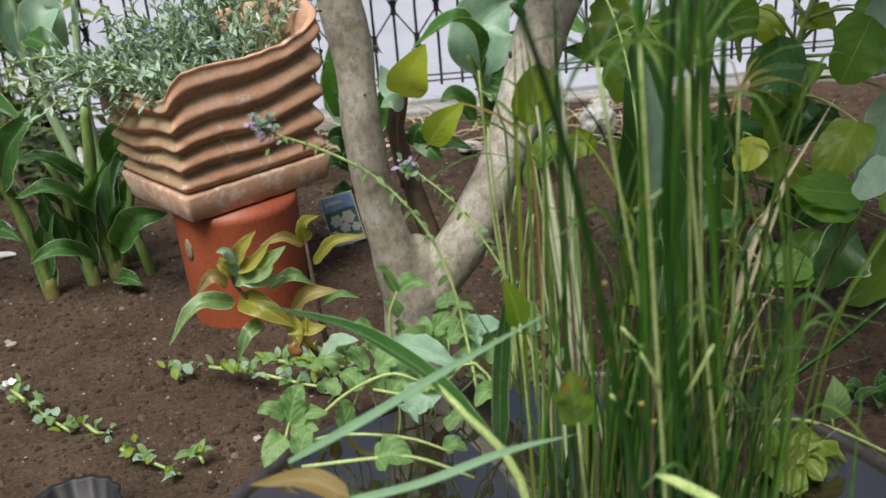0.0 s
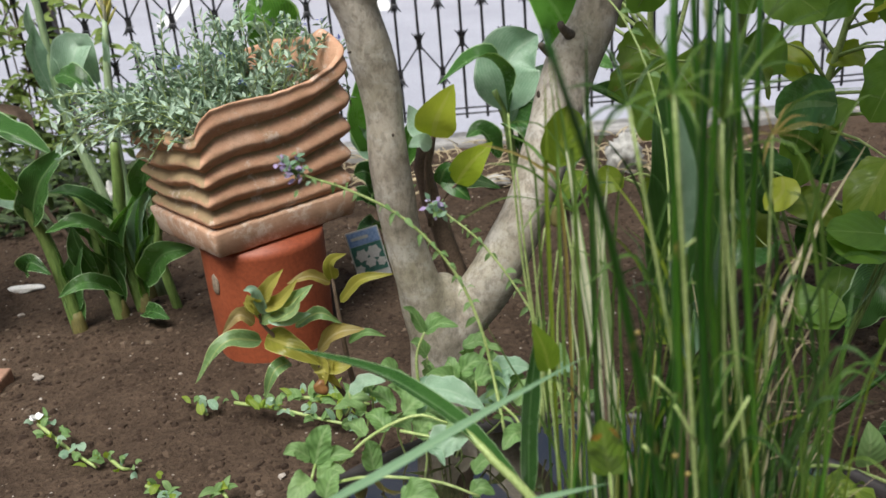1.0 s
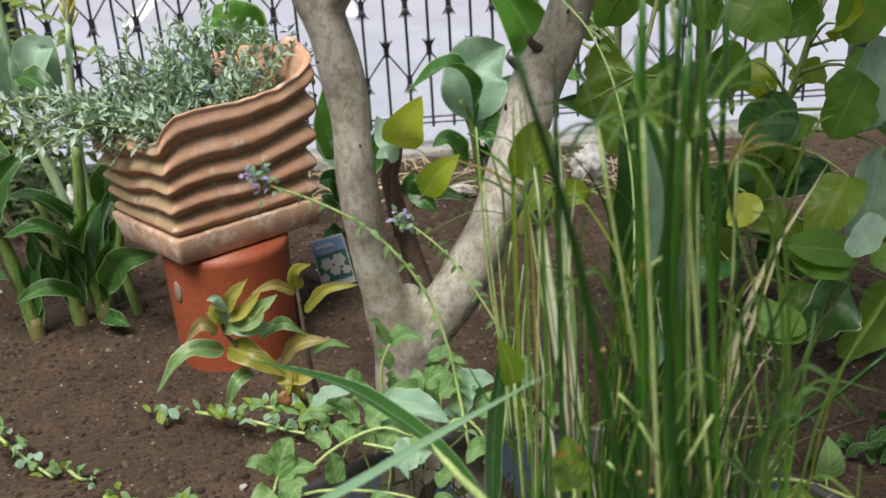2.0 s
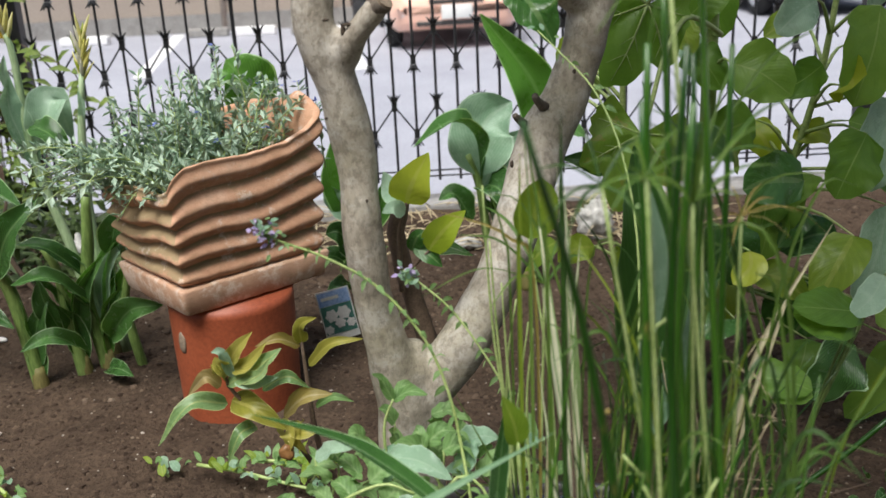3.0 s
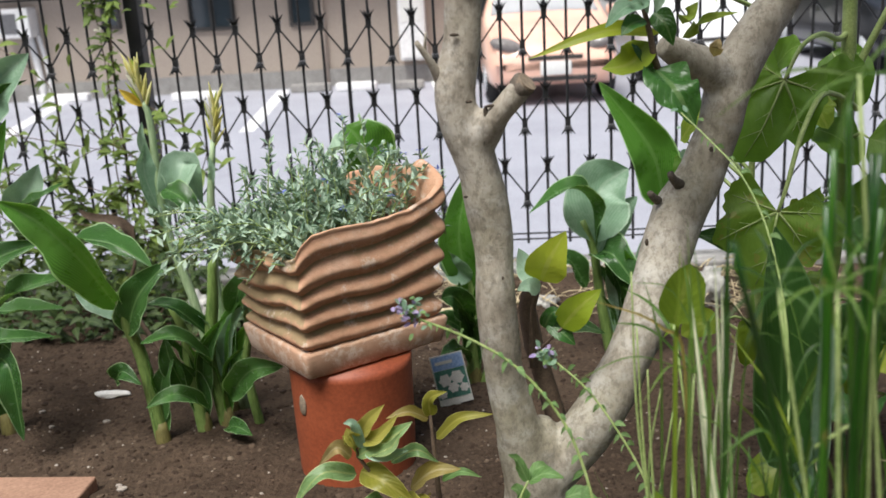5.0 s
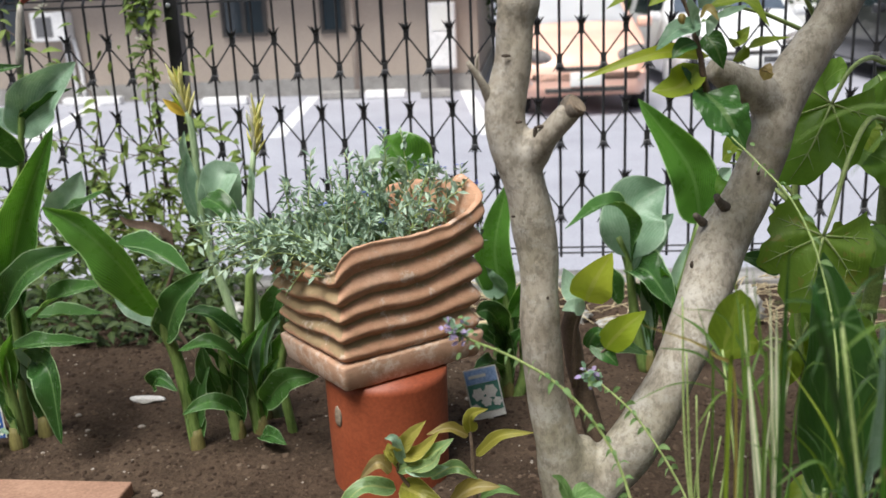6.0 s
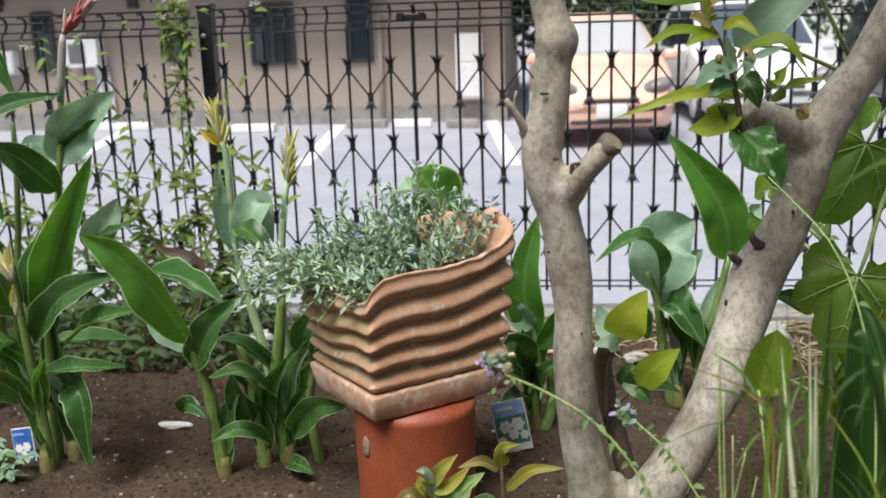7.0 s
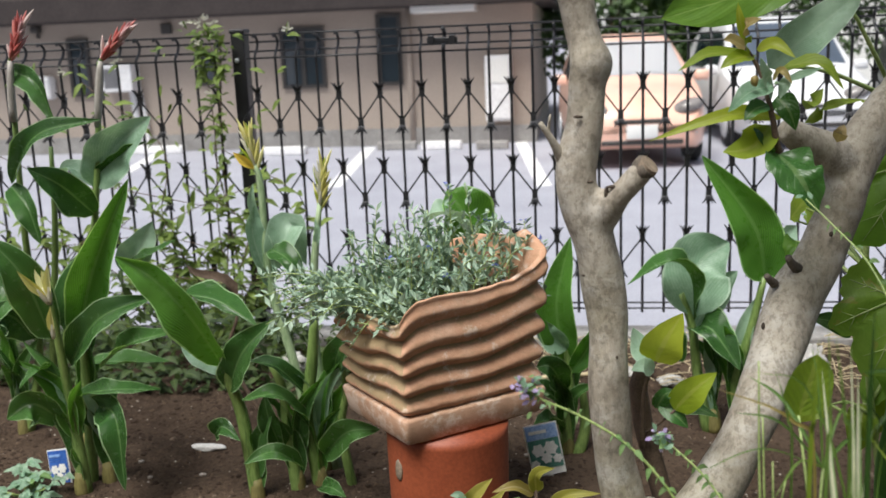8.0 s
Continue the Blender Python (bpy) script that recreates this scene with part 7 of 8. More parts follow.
tall_blade((-0.125, 0.72, 0.612), (-0.124, 0.72, 0.657), (-0.123, 0.72, 0.708), 0.002797, M_SHOOT)
tall_blade((-0.12, 0.7, 0.622), (-0.119, 0.7, 0.658), (-0.123, 0.7, 0.728), 0.002362, M_BLADE)
tall_blade((-0.113, 0.68, 0.632), (-0.117, 0.68, 0.674), (-0.124, 0.68, 0.724), 0.002928, M_BLADE)
tall_blade((-0.103, 0.68, 0.633), (-0.104, 0.68, 0.688), (-0.104, 0.68, 0.74), 0.003254, M_REEDLEAF)
tall_blade((-0.127, 0.76, 0.593), (-0.131, 0.76, 0.641), (-0.14, 0.76, 0.676), 0.002243, M_BLADE)
tall_blade((-0.107, 0.78, 0.583), (-0.126, 0.77, 0.635), (-0.177, 0.76, 0.661), 0.002617, M_OCHRE)
for k in range(24):
    x, y = rng.gauss(-0.03, 0.035), rng.uniform(0.56, 0.74)
    z, h = MUD + rng.uniform(0.1, 0.3), rng.uniform(0.03, 0.1)
    lx, ly = rng.choice((-1, 1)) * rng.uniform(0.02, 0.06), rng.gauss(-0.01, 0.03)
    strap(sword, [(x, y, z), (x + lx * 0.4, y + ly * 0.4, z + h), (x + lx, y + ly, z + h * rng.uniform(0.3, 1.1))], rng.uniform(0.0014, 0.003), rng.choice((M_BLADE, M_REEDLEAF, M_REEDLEAF)), "side_blade", face=(0, -0.6, 0.8))

for k in range(44):
    x, y = rng.gauss(-0.04, 0.045), rng.uniform(0.6, 0.82)
    h, lx = rng.uniform(0.22, 0.42), rng.choice((-1, 1)) * rng.uniform(0.02, 0.075)
    dip = rng.uniform(0.96, 1.14)
    strap(sword, [(x, y, MUD), (x + lx * 0.2, y, MUD + h * 0.68), (x + lx * 0.65, y + rng.gauss(0, 0.012), MUD + h * 0.97), (x + lx * 1.25, y + rng.gauss(0, 0.02), MUD + h * dip)], rng.uniform(0.0012, 0.003), rng.choice((M_BLADE, M_SHOOT, M_BLADE, M_REEDLEAF, M_BLADE)), "arching_blade", face=(rng.gauss(0, 0.5), -0.8, 0.5))

# long arching blades over the water
ab = thing("marsh_grass", (-0.13, 0.6, MUD), "marsh grass with long arching green blades", "grass")
leaf(ab, ((-0.135, 0.66, 0.414), (-0.179, 0.7, 0.464), (-0.219, 0.72, 0.493), (-0.253, 0.73, 0.511), (-0.31, 0.74, 0.528)), 0.0132, M_CANNA, "lance", "blade", face=UPFACE, along=18, cup=0.6)
stem(ab, [(-0.13, 0.62, MUD), (-0.136, 0.66, 0.409), (-0.173, 0.69, 0.457), (-0.194, 0.71, 0.473)], [0.004, 0.0035, 0.003, 0.002], M_STEM)
strap(ab, [(-0.281, 0.615, 0.483), (-0.235, 0.62, 0.503), (-0.186, 0.63, 0.525), (-0.113, 0.645, 0.555)], 0.007082, M_BLUEBLADE, face=UPFACE)
strap(ab, [(-0.266, 0.6, 0.459), (-0.205, 0.6, 0.469), (-0.149, 0.61, 0.48), (-0.105, 0.62, 0.481)], 0.006092, M_BLUEBLADE, face=UPFACE)
strap(ab, [(-0.054, 0.5, 0.517), (-0.073, 0.52, 0.518), (-0.082, 0.53, 0.517)], 0.005939, M_STEM, face=UPFACE)
leaf(ab, ((-0.246, 0.6, 0.465), (-0.272, 0.61, 0.473), (-0.306, 0.61, 0.473)), 0.01661, M_WITHER, "ovate", "yellowed_leaf", face=UPFACE, label="yellow-brown dying leaf")

# mint trailing over the rim
mint = thing("mint", (-0.27, 0.8, WATER), "trailing mint with pale stems over the basin's rim", "mint")
for pts, r in (
        (((-0.304, 0.78, 0.357), (-0.245, 0.78, 0.359), (-0.21, 0.77, 0.363), (-0.166, 0.76, 0.346)), 0.0017),
        (((-0.315, 0.82, 0.35), (-0.273, 0.8, 0.371), (-0.218, 0.79, 0.369), (-0.182, 0.78, 0.358)), 0.0014),
        (((-0.305, 0.84, 0.352), (-0.27, 0.85, 0.377), (-0.23, 0.85, 0.394), (-0.203, 0.84, 0.39)), 0.0015),
        (((-0.245, 0.85, 0.38), (-0.197, 0.84, 0.375), (-0.161, 0.84, 0.405), (-0.139, 0.83, 0.381), (-0.145, 0.82, 0.371)), 0.0014),
        (((-0.22, 0.88, 0.357), (-0.226, 0.888, 0.395), (-0.226, 0.889, 0.429), (-0.217, 0.889, 0.453)), 0.0015),
        (((-0.321, 0.82, 0.359), (-0.318, 0.83, 0.366), (-0.315, 0.84, 0.365), (-0.296, 0.84, 0.36)), 0.0013)):
    stem(mint, pts, [r, r, r * 0.7], M_STEM, "stem", 6, 12)
def mint_leaf(b, t, w, d):
    b, t = Vector(b), Vector(t)
    leaf(mint, (b, b.lerp(t, 0.5) + Vector((0, 0, 0.006)), t), w * 0.0004579, M_CANNA_PALE if d and rng.random() < 0.5 else M_MINT, "toothed", face=(rng.gauss(0, 0.3), -0.5, 0.8), cup=0.3, wavy=0.22, along=18, across=6)


mint_leaf((-0.321, 0.83, 0.373), (-0.341, 0.82, 0.386), 36, 0)
mint_leaf((-0.318, 0.83, 0.366), (-0.303, 0.84, 0.398), 52, 0)
mint_leaf((-0.318, 0.83, 0.363), (-0.284, 0.83, 0.373), 38, 0)
mint_leaf((-0.321, 0.82, 0.359), (-0.339, 0.8, 0.345), 48, 0)
mint_leaf((-0.315, 0.82, 0.355), (-0.292, 0.82, 0.364), 34, 0)
mint_leaf((-0.309, 0.8, 0.353), (-0.296, 0.81, 0.371), 42, 0)
mint_leaf((-0.268, 0.82, 0.363), (-0.27, 0.82, 0.393), 40, 0)
mint_leaf((-0.299, 0.9, 0.379), (-0.271, 0.9, 0.383), 32, 0)
mint_leaf((-0.241, 0.86, 0.39), (-0.215, 0.86, 0.402), 48, 1)
mint_leaf((-0.222, 0.85, 0.421), (-0.171, 0.83, 0.407), 54, 1)
mint_leaf((-0.216, 0.83, 0.368), (-0.186, 0.83, 0.38), 66, 1)
mint_leaf((-0.245, 0.78, 0.359), (-0.213, 0.77, 0.36), 64, 0)
mint_leaf((-0.189, 0.79, 0.354), (-0.169, 0.79, 0.351), 32, 0)
mint_leaf((-0.162, 0.87, 0.414), (-0.128, 0.87, 0.419), 48, 1)
mint_leaf((-0.19, 0.88, 0.413), (-0.164, 0.88, 0.423), 40, 0)
mint_leaf((-0.16, 0.85, 0.399), (-0.148, 0.86, 0.426), 44, 1)
mint_leaf((-0.256, 0.86, 0.374), (-0.276, 0.88, 0.381), 40, 0)
mint_leaf((-0.231, 0.85, 0.372), (-0.21, 0.85, 0.387), 44, 0)
mint_leaf((-0.205, 0.84, 0.387), (-0.18, 0.83, 0.385), 44, 0)
mint_leaf((-0.14, 0.82, 0.388), (-0.16, 0.8, 0.386), 40, 0)
mint_leaf((-0.276, 0.86, 0.371), (-0.297, 0.88, 0.372), 34, 0)
mint_leaf((-0.217, 0.889, 0.452), (-0.187, 0.88, 0.46), 26, 0)
mint_leaf((-0.217, 0.889, 0.452), (-0.233, 0.88, 0.483), 22, 0)
mint_leaf((-0.217, 0.889, 0.452), (-0.198, 0.9, 0.46), 26, 0)
mint_leaf((-0.185, 0.9, 0.43), (-0.155, 0.9, 0.424), 30, 0)
mint_leaf((-0.193, 0.88, 0.408), (-0.201, 0.89, 0.42), 36, 0)
mint_leaf((-0.145, 0.86, 0.392), (-0.122, 0.86, 0.406), 40, 1)
mint_leaf((-0.229, 0.87, 0.394), (-0.254, 0.89, 0.402), 36, 0)
mint_leaf((-0.25, 0.88, 0.385), (-0.276, 0.9, 0.393), 34, 0)
mint_leaf((-0.185, 0.8, 0.367), (-0.166, 0.8, 0.376), 30, 0)
for k in range(40):
    p = Vector((-0.27, 0.89, 0.355)).lerp(Vector((-0.096, 0.9, 0.386)), rng.random()) + Vector((rng.gauss(0, 0.02), rng.gauss(0, 0.018), rng.uniform(-0.03, 0.05)))
    q = p + Vector((rng.gauss(0, 0.02), rng.gauss(-0.008, 0.012), rng.gauss(0.01, 0.012)))
    lf = leaf(mint, (p, p.lerp(q, 0.5) + Vector((0, 0, 0.005)), q), rng.uniform(0.011, 0.02), M_MINT if rng.random() < 0.85 else M_CANNA_PALE, "toothed", face=(rng.gauss(0, 0.4), -0.5, 0.75), cup=0.3, wavy=0.2, along=12)
    stem(lf, [p + Vector((rng.gauss(0, 0.012), rng.gauss(0.005, 0.01), -0.035)), p + Vector((0, 0.002, -0.015)), p], [0.0011, 0.001, 0.0008], M_STEM, "leaf_stalk", 5, 5)

# flowering spikes of the mint family leaning out of the basin
def spike(pts, r, bloom, label):
    s = thing("flower_spike", pts[-1], label, "flower", "violet flower spikes")
    line = glide(pts, 60)
    stem(s, pts, [r * 0.6, r], M_STEM, "stem", 6, 24)
    for k in range(3, 58, 2):
        p = line[k]
        tan = (line[k + 1] - line[k - 1]).normalized()
        side = tan.cross(Vector((0, -1, 0.2))).normalized()
        for sg in (-1, 1):
            if rng.random() < (0.8 if bloom > 9 else 0.2):
                size = (0.0055 + 0.009 * k / 60) * rng.uniform(0.6, 1.3)
                d = (side * sg + tan * rng.uniform(-0.5, 0.2) + Vector((0, rng.gauss(-0.2, 0.5), rng.gauss(-0.9, 0.5)))).normalized() * size
                leaf(s, (p, p + d * 0.5 + Vector((0, 0, 0.002)), p + d), size * 0.42, M_MINT, "lance", "leaf", along=6, across=2, roll=rng.uniform(-60, 60))
    for k in range(bloom):
        p = line[rng.randrange(0, 7)] + Vector((rng.gauss(0, 0.004), rng.gauss(0, 0.004), rng.gauss(0, 0.004)))
        d = Vector((rng.gauss(0, 1), rng.gauss(-0.5, 0.7), rng.gauss(0.4, 0.8))).normalized() * rng.uniform(0.0045, 0.0085)
        leaf(s, (p, p + d * 0.6, p + d), 0.0042, rng.choice((M_VIOLET, M_VIOLET, M_CANNA_PALE, M_MINT, M_CANNA_PALE)), "ovate", "petal", along=4, across=2)
    return s


spike([(-0.312, 0.87, 0.621), (-0.297, 0.87, 0.609), (-0.268, 0.87, 0.596), (-0.234, 0.87, 0.575), (-0.209, 0.87, 0.55), (-0.185, 0.865, 0.515), (-0.169, 0.86, 0.469), (-0.161, 0.85, 0.422), (-0.156, 0.83, 0.383)], 0.0016, 58, "leaning mint-green spike with small violet flowers")
spike([(-0.202, 0.92, 0.56), (-0.187, 0.915, 0.548), (-0.163, 0.905, 0.527), (-0.137, 0.895, 0.489), (-0.117, 0.885, 0.448), (-0.104, 0.87, 0.393), (-0.102, 0.84, 0.365)], 0.0013, 36, "leaning mint-green spike with small violet flowers")
spike([(-0.075, 0.98, 0.748), (-0.057, 0.96, 0.729), (-0.035, 0.93, 0.702), (-0.019, 0.9, 0.657), (-0.014, 0.86, 0.59), (-0.021, 0.82, 0.495)], 0.001, 4, "faded thin spike without flowers")

# floating rosette, trailing stem
lett = thing("water_lettuce", (0.097, 0.786, 0.311), "floating rosette of ribbed yellow-green leaves", "water plant")
c = Vector((0.088, 0.772, WATER + 0.002))
for k in range(18):
    a, ring = k * 2.4, k / 18
    d = Vector((math.cos(a) * 1.25, math.sin(a), 0))
    r = 0.016 + 0.02 * ring
    leaf(lett, (c + d * 0.004, c + d * r * 0.7 + Vector((0, 0, 0.02 - 0.006 * ring)), c + d * r * 1.35 + Vector((0, 0, 0.017 - 0.014 * ring))), 0.026 + 0.006 * ring, M_LETTUCE, "fan", face=(0, 0, 1), wavy=0.3, cup=0.35, along=10, across=10)
trail = thing("trailing_plant", (0.076, 0.854, 0.3), "trailing stem with rounded green leaves on the basin's rim", "trailing plant")
stem(trail, [(0.052, 0.8, 0.341), (0.113, 0.82, 0.33), (0.154, 0.82, 0.315), (0.213, 0.82, 0.278)], [0.0018, 0.0018, 0.0015], M_STEM)
for b, t, w in (((0.148, 0.82, 0.325), (0.146, 0.82, 0.371), 62), ((0.098, 0.82, 0.33), (0.092, 0.82, 0.363), 40), ((0.036, 0.78, 0.334), (0.062, 0.79, 0.355), 60), ((0.153, 0.82, 0.312), (0.154, 0.8, 0.276), 50), ((0.078, 0.82, 0.332), (0.062, 0.82, 0.36), 36)):
    b, t = Vector(b), Vector(t)
    leaf(trail, (b, b.lerp(t, 0.5) + Vector((0, -0.006, 0.003)), t), w * 0.0004512, M_MINT, "ovate", face=CAM_FACE, along=10)
stem(trail, [(0.152, 0.82, 0.313), (0.149, 0.82, 0.328)], [0.001, 0.001], M_STEM, "leaf_stalk", 5, 3)

# ---- low plants on the bed at the right ----
rp = thing("round_leaf_plant", (0.26, 1.02, SOIL), "low plant with round bright green leaves", "plant")
for b, m, t, w, mat in (
        ((0.245, 1, 0.457), (0.202, 0.98, 0.472), (0.157, 0.96, 0.486), 80, M_BROAD), ((0.138, 0.98, 0.394), (0.16, 0.97, 0.396), (0.185, 0.96, 0.389), 76, M_BROAD),
        ((0.237, 1, 0.454), (0.197, 0.98, 0.465), (0.163, 0.97, 0.472), 110, M_BROAD), ((0.134, 0.98, 0.404), (0.158, 0.97, 0.404), (0.184, 0.96, 0.396), 80, M_BROAD),
        ((0.274, 1.02, 0.486), (0.252, 1, 0.471), (0.229, 0.99, 0.459), 60, M_CANNA_PALE), ((0.129, 1, 0.528), (0.126, 0.99, 0.515), (0.107, 0.98, 0.503), 60, M_YOUNG)):
    lf = leaf(rp, (b, m, t), w * 0.0005071, mat, "round", face=(0.1, -0.7, 0.7), wavy=0.12, cup=0.1, along=12, across=8)
    stem(lf, [(0.2, 1.03, SOIL - 0.01), (0.2, 1.02, 0.28), off(b, 0.0, 0.01, -0.02), b], [0.0025, 0.002, 0.0016, 0.0012], M_CANNA_STEM, "leaf_stalk", 6, 10)
stem(rp, [(0.06, 1.0, SOIL), (0.211, 1, 0.27), (0.293, 1, 0.343)], [0.003, 0.003, 0.003], M_REED, "shoot", 6, 8)
pansy = thing("pansy", (0.3, 1.06, SOIL), "small pansy with violet flowers", "pansy")
for c in ((0.294, 1.06, 0.166), (0.325, 1.06, 0.158)):
    for k in range(5):
        a = k * 1.257 + 0.3
        d = Vector((math.cos(a), -0.3, math.sin(a))) * 0.013
        leaf(pansy, (c, Vector(c) + d * 0.5, Vector(c) + d), 0.014, M_VIOLET, "round", "petal", face=(0, -1, 0.3), along=5)
    stem(pansy, [(c[0], c[1] + 0.02, SOIL), off(c, 0, 0.012, -0.03), off(c, 0, 0.003)], [0.0015, 0.001], M_STEM, "stem", 5, 6)
for k in range(18):
    p = Vector((0.31 + rng.gauss(0, 0.03), 1.07 + rng.gauss(0, 0.03), SOIL + 0.01))
    q = p + Vector((rng.gauss(0, 0.02), rng.gauss(-0.01, 0.015), rng.uniform(0.005, 0.035)))
    leaf(pansy, (p, p.lerp(q, 0.5) + Vector((0, 0, 0.006)), q), 0.014, M_CANNA, "ovate", along=6)

# ---- vine and low hedge along the fence ----
rng = random.Random(23)
vine = thing("fence_vine", (-1.3, 2.38, SOIL), "climbing vine with narrow yellow-green leaves on the fence", "vine")
vl, vs = bmesh.new(), bmesh.new()


def vine_leaf(bm, p, size, droop=0.2):
    d = Vector((rng.gauss(0, 1), rng.gauss(-0.35, 0.5), rng.gauss(-droop, 0.45))).normalized() * size
    blade(bm, (p, p + d * 0.5 + Vector((0, 0, 0.1 * size)), p + d), size * 0.3, "lance", face=(rng.gauss(0, 0.5), -0.7, 0.7), across=2, along=4, cup=0.3)


for k in range(26):
    x = rng.choice((rng.uniform(-2.3, -1.0), rng.uniform(-1.6, -1.08)))
    top = rng.uniform(0.35, 0.62) if rng.random() < 0.8 else rng.uniform(0.6, 0.9)
    pts = [(x, 2.36 + rng.uniform(-0.05, 0.03), SOIL)]
    for j in range(1, 5):
        pts.append((x + rng.gauss(0, 0.05) * j, 2.37 + rng.uniform(-0.05, 0.03), SOIL + (top - SOIL) * j / 4))
    tube(vs, pts, [0.0018, 0.001], 5, 14)
    for p in glide(pts, 24):
        for j in range(2):
            vine_leaf(vl, p, rng.uniform(0.025, 0.055))
# the strand that climbs beside the post
for x in (-1.13, -1.11, -1.145):
    pts = [(x + rng.gauss(0, 0.01), 2.375, z) for z in (0.2, 0.35, 0.5, 0.65, 0.8, 0.935)]
    tube(vs, pts, [0.002, 0.001], 5, 16)
    for p in glide(pts, 50):
        for j in range(4 if p.z > 0.82 else rng.choice((0, 1, 2))):
            vine_leaf(vl, p + Vector((rng.gauss(0, 0.014), 0, 0)), rng.uniform(0.02, 0.045))
for k in range(70):
    p = Vector((rng.uniform(-2.3, -1.12), 2.38, rng.uniform(0.5, 0.92)))
    vine_leaf(vl, p, rng.uniform(0.02, 0.04))
for q in ((-1.0, 2.375, 0.83), (-0.97, 2.375, 0.83), (-0.99, 2.375, 0.74), (-0.94, 2.375, 0.915), (-1.02, 2.375, 0.7)):
    for j in range(2):
        vine_leaf(vl, Vector(q), 0.04, 0.0)
tagged(part("foliage", vl, M_VINE, vine), kind="stuff")
for x, z in ((-1.16, 0.955), (-1.13, 0.962), (-1.11, 0.95), (-1.145, 0.948), (-1.18, 0.95), (-1.15, 0.905), (-1.135, 0.79), (-0.93, 0.93), (-1.36, 0.87), (-1.35, 0.93), (-1.5, 0.85), (-1.42, 0.7)):
    bm = bmesh.new()
    for k in range(7):
        a = k * 0.9 + x * 40
        d = Vector((math.cos(a), -0.5, 0.5 + 0.6 * math.sin(a))).normalized() * rng.uniform(0.009, 0.016)
        p = Vector((x, 2.36, z)) + Vector((rng.gauss(0, 0.004), 0, rng.gauss(0, 0.003)))
        blade(bm, (p, p + d * 0.6, p + d), 0.005, "lance", across=2, along=4, face=(0, -1, 0.4))
    part("blossom", bm, M_CREAM, vine, "faded cream blossom")
tagged(part("woody_growth", vs, M_TWIG, vine), kind="stuff")

hedge = thing("groundcover", (-1.2, 2.2, SOIL), "low dark evergreen groundcover along the fence", "groundcover")
hl = bmesh.new()
for k in range(2600):
    x = rng.uniform(-2.4, -0.62)
    y = rng.uniform(2.02, 2.34)
    h = 0.18 * max(0.15, (y - 1.98) / 0.36) * (1.1 if x < -1.0 else 0.7)
    p = Vector((x, y, SOIL + rng.uniform(0.0, h)))
    d = Vector((rng.gauss(0, 1), rng.gauss(-0.7, 0.7), rng.gauss(0.3, 0.6))).normalized() * rng.uniform(0.022, 0.046)
    blade(hl, (p, p + d * 0.5 + Vector((0, 0, 0.005)), p + d), d.length * 0.42, "ovate", across=2, along=3)
tagged(part("foliage", hl, M_GROUNDLEAF, hedge), kind="stuff")
for k in range(90):
    x, y = rng.uniform(-1.7, -0.65), rng.uniform(1.99, 2.1)
    p = Vector((x, y, SOIL + rng.uniform(0.0, 0.07)))
    d = Vector((rng.gauss(0, 1), rng.gauss(-0.8, 0.5), rng.gauss(0.2, 0.4))).normalized() * rng.uniform(0.03, 0.05)
    leaf(hedge, (p, p + d * 0.5 + Vector((0, 0, 0.006)), p + d), d.length * 0.45, M_GROUNDLEAF, "ovate", across=2, along=5)
brown = thing("withered_leaf", (-0.899, 1.75, 0.46), "curled brown withered canna leaf", "leaf")
leaf(brown, ((-0.901, 1.8, 0.403), (-0.904, 1.78, 0.468), (-0.954, 1.76, 0.491), (-0.973, 1.76, 0.511)), 0.02547, M_TWIG, "canna", cup=0.9)
stem(brown, [(-0.84, 1.8, SOIL - 0.01), (-0.92, 1.8, 0.314), (-0.901, 1.8, 0.403)], [0.005, 0.004, 0.003], M_TWIG)

# ---- litter by the fence at the right: straw, pale torn sacking, a stick ----
straw = bmesh.new()
for k in range(230):
    p = Vector((rng.uniform(-0.55, 0.45), rng.uniform(2.02, 2.34), SOIL + 0.012 + rng.uniform(0, 0.03)))
    d = Vector((rng.gauss(0, 1), rng.gauss(0, 0.5), rng.gauss(0, 0.12))).normalized() * rng.uniform(0.03, 0.1)
    tube(straw, [p, p + d * 0.5 + Vector((0, 0, 0.006)), p + d], [0.0016, 0.0009], 4, 4)
tagged(part("straw", straw, M_STRAW), "loose dry straw and stalks along the fence", "straw", kind="stuff")
for c, s, sd in (((0.2, 2.1, 0.217), (0.035, 0.026, 0.052), 1.0), ((-0.077, 2.1, 0.215), (0.03, 0.02, 0.012), 2.0), ((-0.143, 2.15, 0.216), (0.025, 0.02, 0.012), 3.0), ((-0.893, 2.1, 0.236), (0.035, 0.02, 0.04), 5.0)):
    bm = stone_bm(s, sd, detail=4)
    for vert in bm.verts:
        vert.co *= 1 + 0.35 * noise.noise(vert.co * 90 + Vector((sd, 0, 0))) + 0.2 * noise.noise(vert.co * 210)
    bm.transform(Matrix.Translation((c[0], c[1], SOIL + s[2] * 0.6)))
    tagged(part("sack", bm, M_SACK), "crumpled pale sacking on the soil by the fence", "sack", "pale sacking")
bm = tube(bmesh.new(), [(-0.489, 1.95, 0.205), (-0.343, 1.98, 0.221), (-0.197, 2, 0.225)], [0.006, 0.005, 0.004], 7, 10, 0.1)
tagged(part("stick", bm, M_STRAW), "dry pale bamboo stick on the ground", "stick")

